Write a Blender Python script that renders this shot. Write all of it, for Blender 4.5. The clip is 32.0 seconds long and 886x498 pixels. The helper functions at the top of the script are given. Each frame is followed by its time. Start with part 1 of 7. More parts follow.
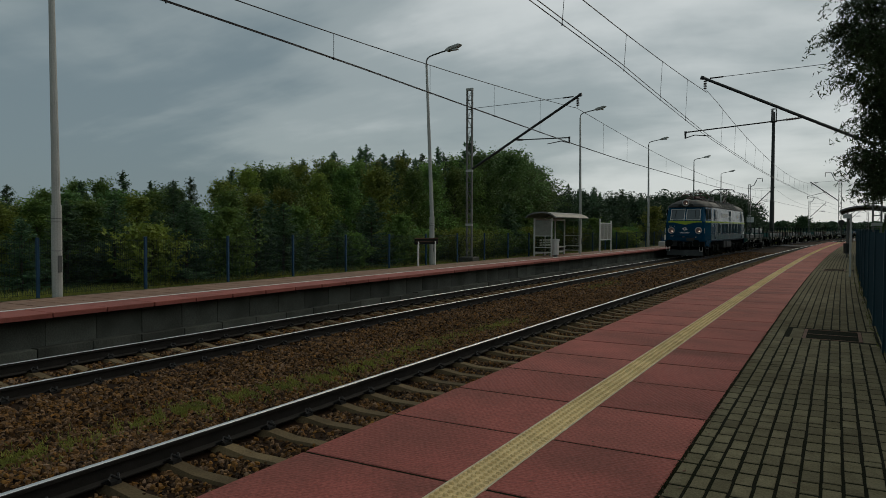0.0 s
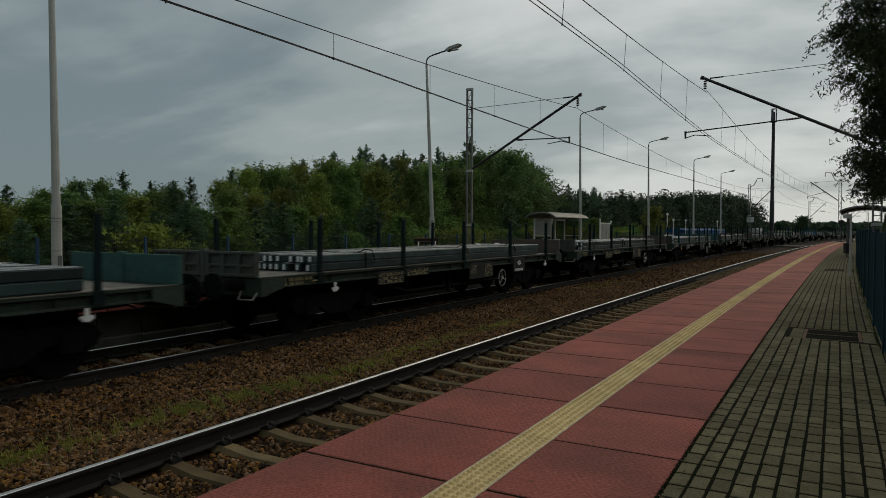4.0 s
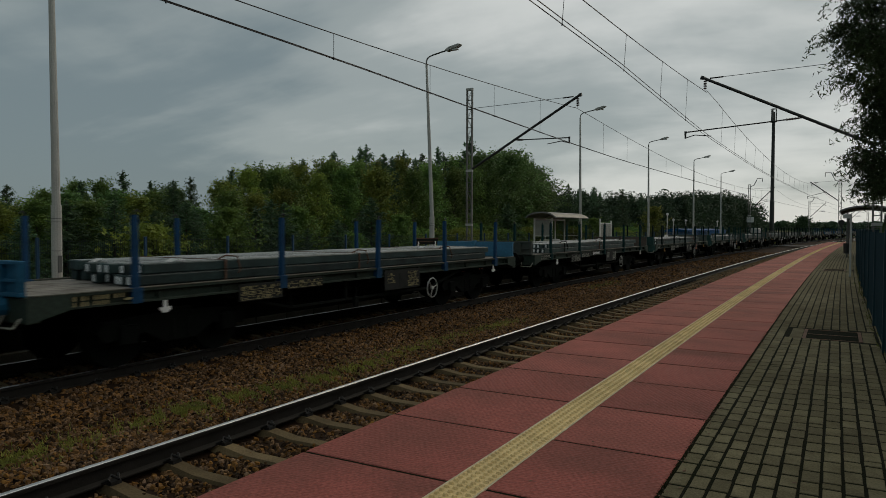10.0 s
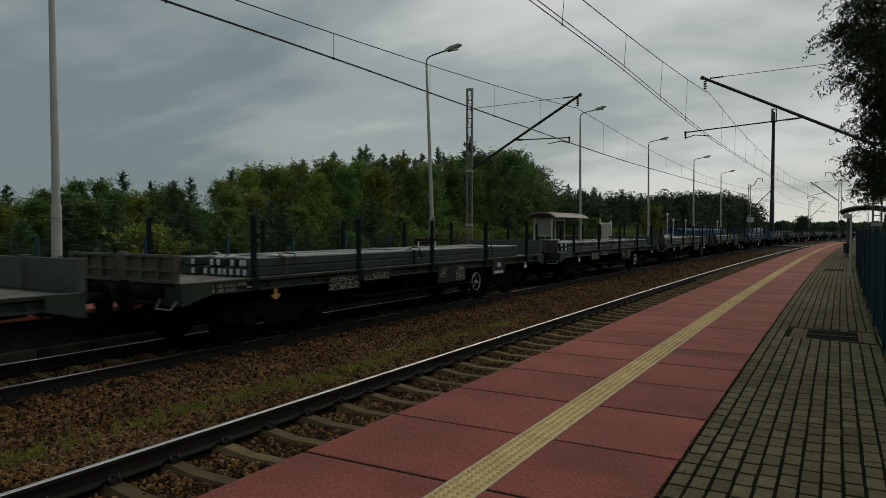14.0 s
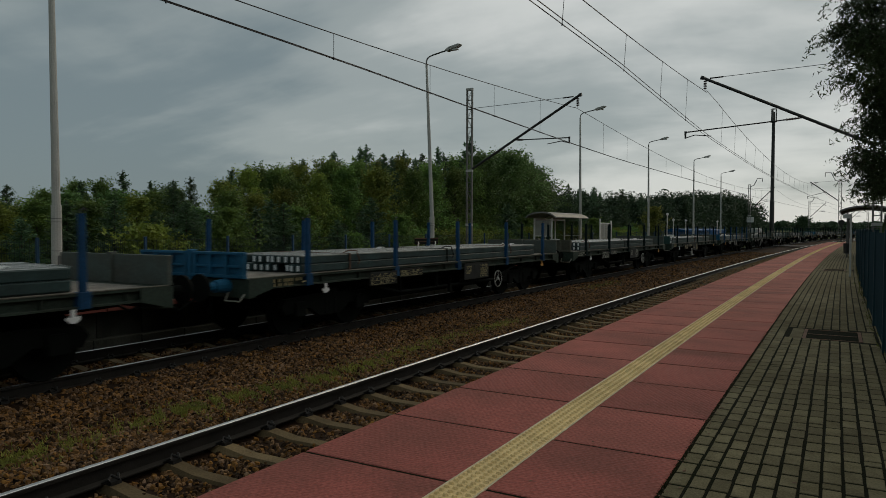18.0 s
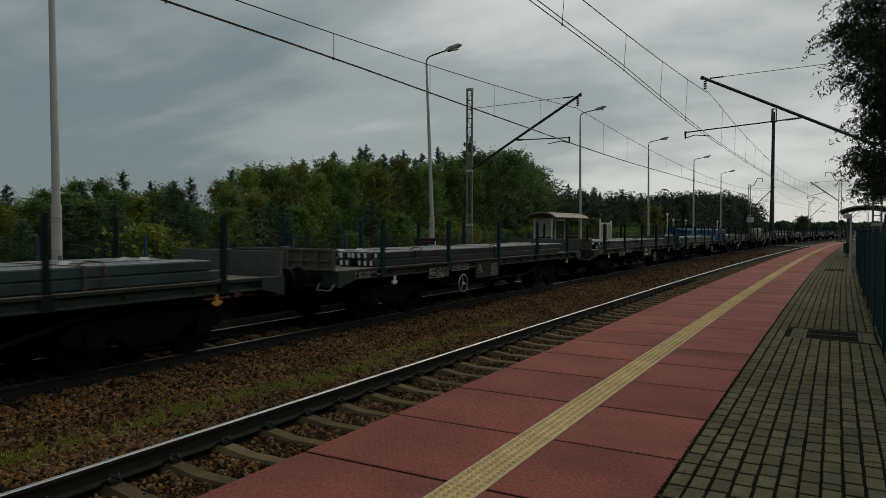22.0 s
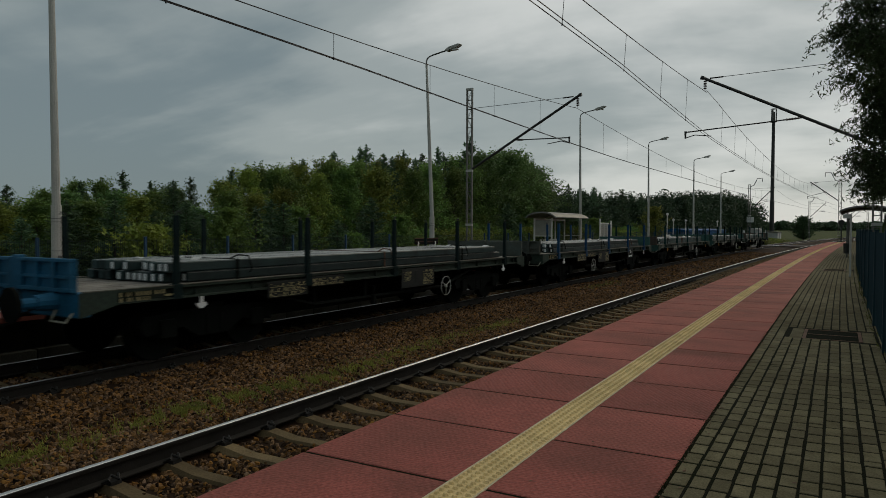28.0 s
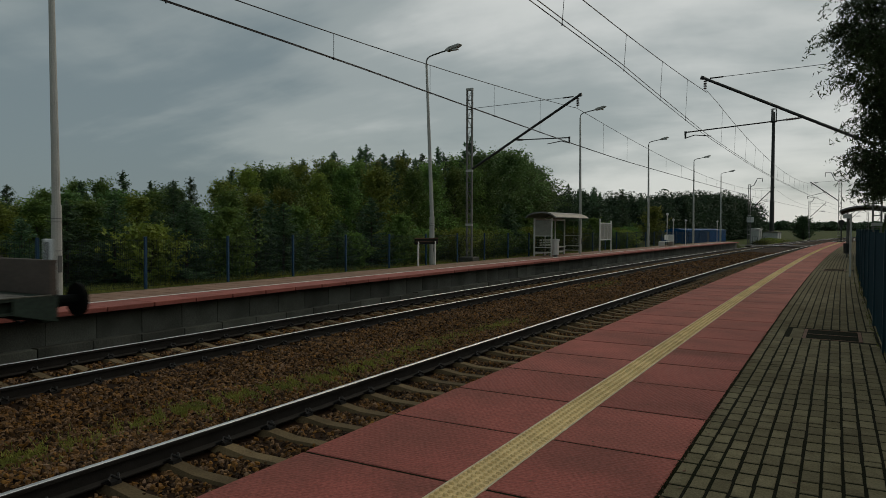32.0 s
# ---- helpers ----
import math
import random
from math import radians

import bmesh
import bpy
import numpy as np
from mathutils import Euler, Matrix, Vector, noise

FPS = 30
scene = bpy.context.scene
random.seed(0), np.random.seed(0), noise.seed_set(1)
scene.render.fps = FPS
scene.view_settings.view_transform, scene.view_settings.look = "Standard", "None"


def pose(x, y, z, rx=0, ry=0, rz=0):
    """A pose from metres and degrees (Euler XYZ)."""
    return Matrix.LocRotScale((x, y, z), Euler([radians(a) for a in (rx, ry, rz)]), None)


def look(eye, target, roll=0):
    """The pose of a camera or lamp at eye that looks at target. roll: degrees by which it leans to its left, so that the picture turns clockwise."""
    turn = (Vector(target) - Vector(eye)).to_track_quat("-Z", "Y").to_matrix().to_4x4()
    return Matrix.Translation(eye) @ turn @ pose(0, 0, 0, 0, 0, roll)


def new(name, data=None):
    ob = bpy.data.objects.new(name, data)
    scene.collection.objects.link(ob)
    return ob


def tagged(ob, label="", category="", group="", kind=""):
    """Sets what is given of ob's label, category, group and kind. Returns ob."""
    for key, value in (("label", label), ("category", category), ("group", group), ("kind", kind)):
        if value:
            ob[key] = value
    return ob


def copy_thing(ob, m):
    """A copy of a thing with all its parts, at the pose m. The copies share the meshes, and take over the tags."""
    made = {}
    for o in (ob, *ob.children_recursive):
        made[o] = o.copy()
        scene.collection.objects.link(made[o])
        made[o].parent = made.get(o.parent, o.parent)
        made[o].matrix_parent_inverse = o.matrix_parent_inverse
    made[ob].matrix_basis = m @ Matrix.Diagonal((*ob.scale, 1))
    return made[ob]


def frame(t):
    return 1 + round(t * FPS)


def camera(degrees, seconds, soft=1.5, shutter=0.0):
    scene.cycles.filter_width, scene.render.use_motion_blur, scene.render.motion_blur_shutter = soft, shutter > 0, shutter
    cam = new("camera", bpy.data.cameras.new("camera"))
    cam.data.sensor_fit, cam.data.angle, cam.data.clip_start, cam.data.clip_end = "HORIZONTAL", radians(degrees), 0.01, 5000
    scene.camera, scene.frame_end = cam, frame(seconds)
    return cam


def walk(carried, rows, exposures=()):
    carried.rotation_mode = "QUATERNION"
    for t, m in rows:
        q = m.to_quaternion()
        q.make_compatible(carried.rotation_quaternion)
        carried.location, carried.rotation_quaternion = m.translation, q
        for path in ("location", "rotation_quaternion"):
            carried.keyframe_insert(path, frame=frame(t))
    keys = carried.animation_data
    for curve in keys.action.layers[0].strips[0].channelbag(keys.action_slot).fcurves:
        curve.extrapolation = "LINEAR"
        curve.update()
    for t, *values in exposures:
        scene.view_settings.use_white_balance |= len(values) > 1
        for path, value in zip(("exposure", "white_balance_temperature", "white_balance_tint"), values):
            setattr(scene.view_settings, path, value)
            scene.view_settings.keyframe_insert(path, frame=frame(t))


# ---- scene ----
# ---- camera ----
EYE = (0.0, 0.0, 1.991)
yaw, tilt = radians(29.421), radians(1.741)
AIM = (-math.sin(yaw) * math.cos(tilt), math.cos(yaw) * math.cos(tilt), 1.991 - math.sin(tilt))
cam = camera(65.33, 32.0, 0.65, 0.10)
walk(cam, [(0.0, look(EYE, AIM, 0.197)), (32.0, look(EYE, AIM, 0.197))], [(0.0, 0.0, 6250, 6), (2.5, 0.0, 6300, 6), (5.5, 0.0, 6500, 7), (32.0, 0.0, 6500, 7)])

# ---- light ----
world = bpy.data.worlds.new("world")
scene.world = world
world.use_nodes = True
wn, wl = world.node_tree.nodes, world.node_tree.links
wn.clear()
w_out = wn.new("ShaderNodeOutputWorld")
w_bg = wn.new("ShaderNodeBackground")
w_sky = wn.new("ShaderNodeTexSky")
w_sky.sky_type = "NISHITA"
w_sky.sun_disc = False
w_sky.sun_elevation = radians(32)
w_sky.sun_rotation = radians(20)
w_tc = wn.new("ShaderNodeTexCoord")
w_sep = wn.new("ShaderNodeSeparateXYZ")
wl.new(w_tc.outputs["Generated"], w_sep.inputs[0])


def wmath(op, a, b=None, clamp=False):
    n = wn.new("ShaderNodeMath")
    n.operation = op
    n.use_clamp = clamp
    for i, v in enumerate((a, b)):
        if v is None:
            continue
        if isinstance(v, (int, float)):
            n.inputs[i].default_value = v
        else:
            wl.new(v, n.inputs[i])
    return n.outputs[0]


up = wmath("ADD", wmath("MAXIMUM", w_sep.outputs["Z"], 0.0), 0.22)
w_com = wn.new("ShaderNodeCombineXYZ")
wl.new(wmath("DIVIDE", w_sep.outputs["X"], up), w_com.inputs[0])
wl.new(wmath("DIVIDE", w_sep.outputs["Y"], up), w_com.inputs[1])
w_map = wn.new("ShaderNodeMapping")
w_map.inputs["Location"].default_value = (5.3, 0.4, 0.0)
w_map.inputs["Rotation"].default_value = (0, 0, radians(24))
w_map.inputs["Scale"].default_value = (0.45, 0.95, 1.0)
wl.new(w_com.outputs[0], w_map.inputs[0])
w_noise = wn.new("ShaderNodeTexNoise")
w_noise.inputs["Scale"].default_value = 1.0
w_noise.inputs["Detail"].default_value = 6.0
w_noise.inputs["Roughness"].default_value = 0.52
w_noise.inputs["Distortion"].default_value = 0.35
wl.new(w_map.outputs[0], w_noise.inputs["Vector"])
w_ramp = wn.new("ShaderNodeValToRGB")
w_ramp.color_ramp.interpolation = "EASE"
w_ramp.color_ramp.elements[0].position, w_ramp.color_ramp.elements[0].color = 0.30, (0.175, 0.218, 0.235, 1)
w_ramp.color_ramp.elements[1].position, w_ramp.color_ramp.elements[1].color = 0.68, (0.605, 0.615, 0.600, 1)
mid = w_ramp.color_ramp.elements.new(0.47)
mid.color = (0.310, 0.345, 0.346, 1)
# the cloud is thinner and brighter towards the hidden sun, down the line
side = wmath("ADD", wmath("ADD", wmath("MULTIPLY", w_sep.outputs["X"], 0.165), wmath("MULTIPLY", w_sep.outputs["Y"], 0.215)), -0.058)
# duller low down in the west
low = wmath("MULTIPLY", wmath("MAXIMUM", wmath("SUBTRACT", 0.40, w_sep.outputs["Z"]), 0.0), 0.95)
side = wmath("ADD", side, wmath("MULTIPLY", wmath("MINIMUM", wmath("ADD", w_sep.outputs["X"], 0.25), 0.0), low))
side = wmath("SUBTRACT", side, wmath("MULTIPLY", wmath("MAXIMUM", wmath("SUBTRACT", 0.13, w_sep.outputs["Z"]), 0.0), 0.55))
w_puff = wn.new("ShaderNodeTexNoise")
w_puff.inputs["Scale"].default_value = 2.3
w_puff.inputs["Detail"].default_value = 5.0
w_puff.inputs["Roughness"].default_value = 0.5
wl.new(w_com.outputs[0], w_puff.inputs["Vector"])
side = wmath("ADD", side, wmath("MULTIPLY", wmath("SUBTRACT", w_puff.outputs["Fac"], 0.5), 0.24))
wl.new(wmath("ADD", wmath("ADD", wmath("MULTIPLY", w_noise.outputs["Fac"], 0.80), 0.118), side), w_ramp.inputs["Fac"])
w_mix = wn.new("ShaderNodeMix")
w_mix.data_type = "RGBA"
w_mix.inputs["Factor"].default_value = 0.92
w_sc = wn.new("ShaderNodeVectorMath")
w_sc.operation = "SCALE"
w_sc.inputs["Scale"].default_value = 0.08
wl.new(w_sky.outputs[0], w_sc.inputs[0])
wl.new(w_sc.outputs[0], w_mix.inputs["A"])
wl.new(w_ramp.outputs[0], w_mix.inputs["B"])
wl.new(w_mix.outputs["Result"], w_bg.inputs["Color"])
w_bg.inputs["Strength"].default_value = 1.0
wl.new(w_bg.outputs[0], w_out.inputs[0])

sun = new("sun", bpy.data.lights.new("sun", "SUN"))
sun.data.energy = 0.4
sun.data.angle = radians(25)
sun.data.color = (1.0, 0.80, 0.56)
sun.matrix_basis = look((8, 60, 42), (0, 0, 0))

# ---- plan: the line curves gently to the right ----
R = 1487.0
NEAR, FAR = -4.60, -9.657      # axes of the two tracks
PN, PF = 0.62, 0.54            # platform heights over the rail tops
EDGE_N, EDGE_F = -2.80, -11.44


def P(X, s, z=0.0):
    a = s / R
    return Vector((R - (R - X) * math.cos(a), (R - X) * math.sin(a), z))


def T(X, s, z=0.0, turn=0.0):
    return Matrix.Translation(P(X, s, z)) @ Matrix.Rotation(-s / R + radians(turn), 4, "Z")


# ---- materials ----
def material(name, color, rough=0.7, metal=0.0, var=0.25, scale=3.0, fine=40.0, bump=0.2, dark=None, spread=0.0, spec=0.5, island=False, grey=0.0):
    m = bpy.data.materials.new(name)
    m.use_nodes = True
    nt = m.node_tree
    N, Lk = nt.nodes, nt.links
    b = N["Principled BSDF"]
    b.inputs["Roughness"].default_value = rough
    b.inputs["Metallic"].default_value = metal
    b.inputs["Specular IOR Level"].default_value = spec
    tc = N.new("ShaderNodeTexCoord")
    n1 = N.new("ShaderNodeTexNoise")
    n1.inputs["Scale"].default_value = scale
    n1.inputs["Detail"].default_value = 5
    n2 = N.new("ShaderNodeTexNoise")
    n2.inputs["Scale"].default_value = fine
    n2.inputs["Detail"].default_value = 3
    where = tc.outputs["Object"]
    if spread and not island:       # alike pieces get stains of their own
        oi = N.new("ShaderNodeObjectInfo")
        far = N.new("ShaderNodeVectorMath")
        far.operation = "MULTIPLY"
        far.inputs[1].default_value = (61.0, 37.0, 23.0)
        Lk.new(oi.outputs["Random"], far.inputs[0])
        add = N.new("ShaderNodeVectorMath")
        Lk.new(where, add.inputs[0])
        Lk.new(far.outputs[0], add.inputs[1])
        where = add.outputs[0]
    Lk.new(where, n1.inputs["Vector"])
    Lk.new(where, n2.inputs["Vector"])
    d = dark or tuple(c * 0.55 for c in color)
    mix = N.new("ShaderNodeMix")
    mix.data_type = "RGBA"
    mix.inputs["A"].default_value = (*color, 1)
    mix.inputs["B"].default_value = (*d, 1)
    r = N.new("ShaderNodeMapRange")
    r.inputs["From Min"].default_value, r.inputs["From Max"].default_value = 0.35, 0.75
    r.inputs["To Max"].default_value = min(1.0, var * 2.2)
    Lk.new(n1.outputs["Fac"], r.inputs["Value"])
    Lk.new(r.outputs[0], mix.inputs["Factor"])
    mix2 = N.new("ShaderNodeMix")
    mix2.data_type = "RGBA"
    mix2.blend_type = "MULTIPLY"
    mix2.inputs["Factor"].default_value = min(1.0, var * 1.6)
    r2 = N.new("ShaderNodeMapRange")
    r2.inputs["From Min"].default_value, r2.inputs["From Max"].default_value = 0.3, 0.7
    r2.inputs["To Min"].default_value, r2.inputs["To Max"].default_value = 0.55, 1.25
    Lk.new(n2.outputs["Fac"], r2.inputs["Value"])
    Lk.new(mix.outputs["Result"], mix2.inputs["A"])
    Lk.new(r2.outputs[0], mix2.inputs["B"])
    out = mix2.outputs["Result"]
    if spread:
        if island:
            g = N.new("ShaderNodeNewGeometry")
            rnd = g.outputs["Random Per Island"]
        else:
            g = N.new("ShaderNodeObjectInfo")
            rnd = g.outputs["Random"]
        hs = N.new("ShaderNodeHueSaturation")
        mr = N.new("ShaderNodeMapRange")
        mr.inputs["To Min"].default_value, mr.inputs["To Max"].default_value = 1 - spread, 1 + spread
        Lk.new(rnd, mr.inputs["Value"])
        Lk.new(mr.outputs[0], hs.inputs["Value"])
        if grey:                    # some pieces are greyer than the rest
            mu = N.new("ShaderNodeMath")
            mu.operation = "MULTIPLY"
            mu.inputs[1].default_value = 17.3
            Lk.new(rnd, mu.inputs[0])
            fr = N.new("ShaderNodeMath")
            fr.operation = "FRACT"
            Lk.new(mu.outputs[0], fr.inputs[0])
            sr = N.new("ShaderNodeMapRange")
            sr.inputs["To Min"].default_value, sr.inputs["To Max"].default_value = 1 - grey, 1.12
            Lk.new(fr.outputs[0], sr.inputs["Value"])
            Lk.new(sr.outputs[0], hs.inputs["Saturation"])
        Lk.new(out, hs.inputs["Color"])
        out = hs.outputs[0]
    Lk.new(out, b.inputs["Base Color"])
    rr = N.new("ShaderNodeMapRange")
    rr.inputs["To Min"].default_value, rr.inputs["To Max"].default_value = max(0, rough - 0.12), min(1, rough + 0.12)
    Lk.new(n1.outputs["Fac"], rr.inputs["Value"])
    Lk.new(rr.outputs[0], b.inputs["Roughness"])
    if bump:
        bp = N.new("ShaderNodeBump")
        bp.inputs["Strength"].default_value = bump
        bp.inputs["Distance"].default_value = 0.01
        Lk.new(n2.outputs["Fac"], bp.inputs["Height"])
        Lk.new(bp.outputs[0], b.inputs["Normal"])
    return m


def leaf_material(name, a, b_, rough=0.6):
    m = bpy.data.materials.new(name)
    m.use_nodes = True
    N, Lk = m.node_tree.nodes, m.node_tree.links
    b = N["Principled BSDF"]
    b.inputs["Roughness"].default_value = rough
    b.inputs["Specular IOR Level"].default_value = 0.25
    g = N.new("ShaderNodeNewGeometry")
    oi = N.new("ShaderNodeObjectInfo")
    mix = N.new("ShaderNodeMix")
    mix.data_type = "RGBA"
    mix.inputs["A"].default_value = (*a, 1)
    mix.inputs["B"].default_value = (*b_, 1)
    tc = N.new("ShaderNodeTexCoord")
    nz = N.new("ShaderNodeTexNoise")
    nz.inputs["Scale"].default_value = 1.1
    nz.inputs["Detail"].default_value = 3
    Lk.new(tc.outputs["Object"], nz.inputs["Vector"])
    cl = N.new("ShaderNodeMapRange")
    cl.inputs["From Min"].default_value, cl.inputs["From Max"].default_value = 0.36, 0.64
    Lk.new(nz.outputs["Fac"], cl.inputs["Value"])
    av = N.new("ShaderNodeMix")
    av.inputs["Factor"].default_value = 0.32
    Lk.new(cl.outputs[0], av.inputs["A"])
    Lk.new(g.outputs["Random Per Island"], av.inputs["B"])
    Lk.new(av.outputs["Result"], mix.inputs["Factor"])
    hs = N.new("ShaderNodeHueSaturation")
    for k, lo, hi in (("Hue", 0.488, 0.525), ("Value", 0.65, 1.35)):
        mr = N.new("ShaderNodeMapRange")
        mr.inputs["To Min"].default_value, mr.inputs["To Max"].default_value = lo, hi
        Lk.new(oi.outputs["Random"], mr.inputs["Value"])
        Lk.new(mr.outputs[0], hs.inputs[k])
    Lk.new(mix.outputs["Result"], hs.inputs["Color"])
    Lk.new(hs.outputs[0], b.inputs["Base Color"])
    tr = N.new("ShaderNodeBsdfTranslucent")
    Lk.new(hs.outputs[0], tr.inputs["Color"])
    ms = N.new("ShaderNodeMixShader")
    ms.inputs[0].default_value = 0.3
    Lk.new(b.outputs[0], ms.inputs[1])
    Lk.new(tr.outputs[0], ms.inputs[2])
    Lk.new(ms.outputs[0], N["Material Output"].inputs["Surface"])
    return m


def glass_material(name, tint, alpha):
    m = bpy.data.materials.new(name)
    m.use_nodes = True
    N, Lk = m.node_tree.nodes, m.node_tree.links
    gl = N.new("ShaderNodeBsdfGlossy")
    gl.inputs["Roughness"].default_value = 0.06
    tp = N.new("ShaderNodeBsdfTransparent")
    tp.inputs["Color"].default_value = (*tint, 1)
    ms = N.new("ShaderNodeMixShader")
    ms.inputs[0].default_value = alpha
    Lk.new(tp.outputs[0], ms.inputs[1])
    Lk.new(gl.outputs[0], ms.inputs[2])
    Lk.new(ms.outputs[0], N["Material Output"].inputs["Surface"])
    return m


def lamp_material(name, color, power):
    m = bpy.data.materials.new(name)
    m.use_nodes = True
    b = m.node_tree.nodes["Principled BSDF"]
    b.inputs["Base Color"].default_value = (*color, 1)
    b.inputs["Emission Color"].default_value = (*color, 1)
    b.inputs["Emission Strength"].default_value = power
    return m


M = {}
M["grass"] = material("grass", (0.050, 0.075, 0.020), 0.9, 0, 0.4, 0.6, 30, 0.5, (0.075, 0.072, 0.026), spec=0.05)
M["earth"] = material("earth", (0.080, 0.062, 0.040), 0.95, 0, 0.4, 1.5, 30, 0.6)
# bed far darker than its stones: shade in their gaps put into the colour
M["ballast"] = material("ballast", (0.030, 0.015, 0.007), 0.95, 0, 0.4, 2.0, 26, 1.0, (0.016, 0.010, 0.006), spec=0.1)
M["stone"] = material("stone", (0.166, 0.087, 0.033), 0.92, 0, 0.35, 1.2, 60, 0.5, (0.066, 0.033, 0.011), 0.92, 0.12, True, grey=0.26)
M["sleeper"] = material("sleeper", (0.172, 0.124, 0.064), 0.9, 0, 0.35, 3, 50, 0.4, (0.085, 0.062, 0.036), 0.25, 0.12)
M["rail_side"] = material("rail_side", (0.016, 0.012, 0.008), 0.85, 0.1, 0.3, 6, 60, 0.3)
M["rail_top"] = material("rail_top", (0.72, 0.71, 0.70), 0.38, 1.0, 0.1, 4, 80, 0.05)
M["clip"] = material("clip", (0.028, 0.026, 0.024), 0.7, 0.3, 0.3, 6, 60, 0.2)
M["slab"] = material("slab", (0.358, 0.099, 0.077), 0.78, 0, 0.45, 1.3, 60, 0.25, (0.205, 0.076, 0.059), 0.13, 0.16)
M["slab_red"] = material("slab_red", (0.33, 0.091, 0.066), 0.82, 0, 0.3, 1.5, 60, 0.25, None, 0.12)
M["yellow"] = material("yellow", (0.80, 0.60, 0.29), 0.75, 0, 0.25, 5, 70, 0.2, (0.50, 0.36, 0.16), 0.08, 0.2)
M["brick"] = material("brick", (0.168, 0.144, 0.082), 0.9, 0, 0.40, 6, 90, 0.45, (0.098, 0.082, 0.044), 0.20, 0.12)
M["brick_far"] = material("brick_far", (0.168, 0.144, 0.082), 0.9, 0, 0.40, 0.9, 90, 0.45, (0.098, 0.082, 0.044), 0.20, 0.12, True)
M["joint"] = material("joint", (0.010, 0.010, 0.005), 0.95, 0, 0.4, 2, 50, 0.5, (0.007, 0.010, 0.003), spec=0.05)
M["concrete"] = material("concrete", (0.105, 0.100, 0.082), 0.9, 0, 0.38, 1.2, 40, 0.35, (0.036, 0.036, 0.028), 0.2)
M["wall"] = material("wall_concrete", (0.120, 0.124, 0.104), 0.9, 0, 0.4, 1.2, 40, 0.35, (0.052, 0.055, 0.044), 0.25, 0.2)
M["cover"] = material("cover", (0.075, 0.060, 0.038), 0.85, 0.2, 0.4, 4, 50, 0.4, (0.022, 0.016, 0.010))
M["paving"] = material("paving", (0.27, 0.158, 0.102), 0.88, 0, 0.25, 1.5, 50, 0.25, None, 0.1)
M["strip_pale"] = material("strip_pale", (0.68, 0.58, 0.38), 0.8, 0, 0.3, 5, 60, 0.1, (0.34, 0.26, 0.15))
M["white"] = material("white", (0.72, 0.70, 0.66), 0.7, 0, 0.2, 4, 40, 0.1)
M["pale"] = material("pale", (0.62, 0.62, 0.58), 0.6, 0, 0.15, 2, 30, 0.1)
M["pole"] = material("pole", (0.46, 0.46, 0.42), 0.75, 0, 0.2, 1.5, 40, 0.15, (0.30, 0.29, 0.26))
M["galv"] = material("galv", (0.17, 0.172, 0.165), 0.55, 0.5, 0.25, 3, 40, 0.1)
M["dark_steel"] = material("dark_steel", (0.045, 0.047, 0.045), 0.6, 0.4, 0.3, 3, 40, 0.15)
M["mast"] = material("mast_paint", (0.20, 0.20, 0.185), 0.75, 0.0, 0.35, 3, 40, 0.15, (0.10, 0.09, 0.075), spec=0.3)
M["wire"] = material("wire", (0.012, 0.012, 0.013), 0.5, 0.5, 0.1, 2, 20, 0.0)
M["insul"] = material("insulator", (0.06, 0.035, 0.028), 0.35, 0, 0.1, 3, 20, 0.0)
M["fence"] = material("fence_blue", (0.010, 0.055, 0.115), 0.55, 0, 0.2, 3, 30, 0.1, (0.008, 0.03, 0.06))
M["fence_dark"] = material("fence_teal", (0.003, 0.016, 0.024), 0.6, 0, 0.2, 2, 30, 0.1)
M["fence_right"] = material("fence_green", (0.003, 0.034, 0.046), 0.6, 0, 0.2, 2, 30, 0.1)
M["bark"] = material("bark", (0.085, 0.068, 0.050), 0.95, 0, 0.4, 4, 25, 0.6)
M["leaf"] = leaf_material("leaf", (0.195, 0.275, 0.058), (0.060, 0.112, 0.031))
M["leaf_dark"] = leaf_material("leaf_dark", (0.150, 0.225, 0.064), (0.058, 0.106, 0.034))
M["leaf_yellow"] = leaf_material("leaf_yellow", (0.290, 0.310, 0.052), (0.098, 0.138, 0.030))
M["needle"] = leaf_material("needle", (0.092, 0.150, 0.066), (0.042, 0.075, 0.038))
M["willow"] = leaf_material("willow", (0.070, 0.096, 0.032), (0.026, 0.040, 0.014))
M["wood_far"] = leaf_material("wood_far", (0.055, 0.088, 0.044), (0.034, 0.060, 0.032))
M["blade"] = leaf_material("blade", (0.150, 0.145, 0.035), (0.070, 0.080, 0.018))
M["moss"] = leaf_material("moss", (0.040, 0.038, 0.014), (0.016, 0.017, 0.006))
M["weed"] = leaf_material("weed", (0.255, 0.240, 0.050), (0.125, 0.130, 0.030))
# train
M["blue"] = material("loco_blue", (0.002, 0.051, 0.104), 0.22, 0, 0.22, 1.5, 30, 0.02, (0.003, 0.037, 0.066), spec=0.16)
M["teal"] = material("loco_teal", (0.010, 0.056, 0.068), 0.42, 0, 0.25, 1.5, 30, 0.05, (0.018, 0.036, 0.042), spec=0.25)
M["lime"] = material("lime", (0.32, 0.45, 0.02), 0.4, 0, 0.1, 2, 30, 0.02)
M["roof"] = material("loco_roof", (0.052, 0.051, 0.046), 0.75, 0.1, 0.3, 1.5, 30, 0.1)
M["roof_pale"] = material("roof_pale", (0.150, 0.146, 0.128), 0.75, 0.05, 0.35, 1.5, 30, 0.1, (0.085, 0.082, 0.070))
M["door_glass"] = material("door_glass", (0.006, 0.010, 0.010), 0.35, 0, 0.1, 1, 10, 0.0, spec=0.06)
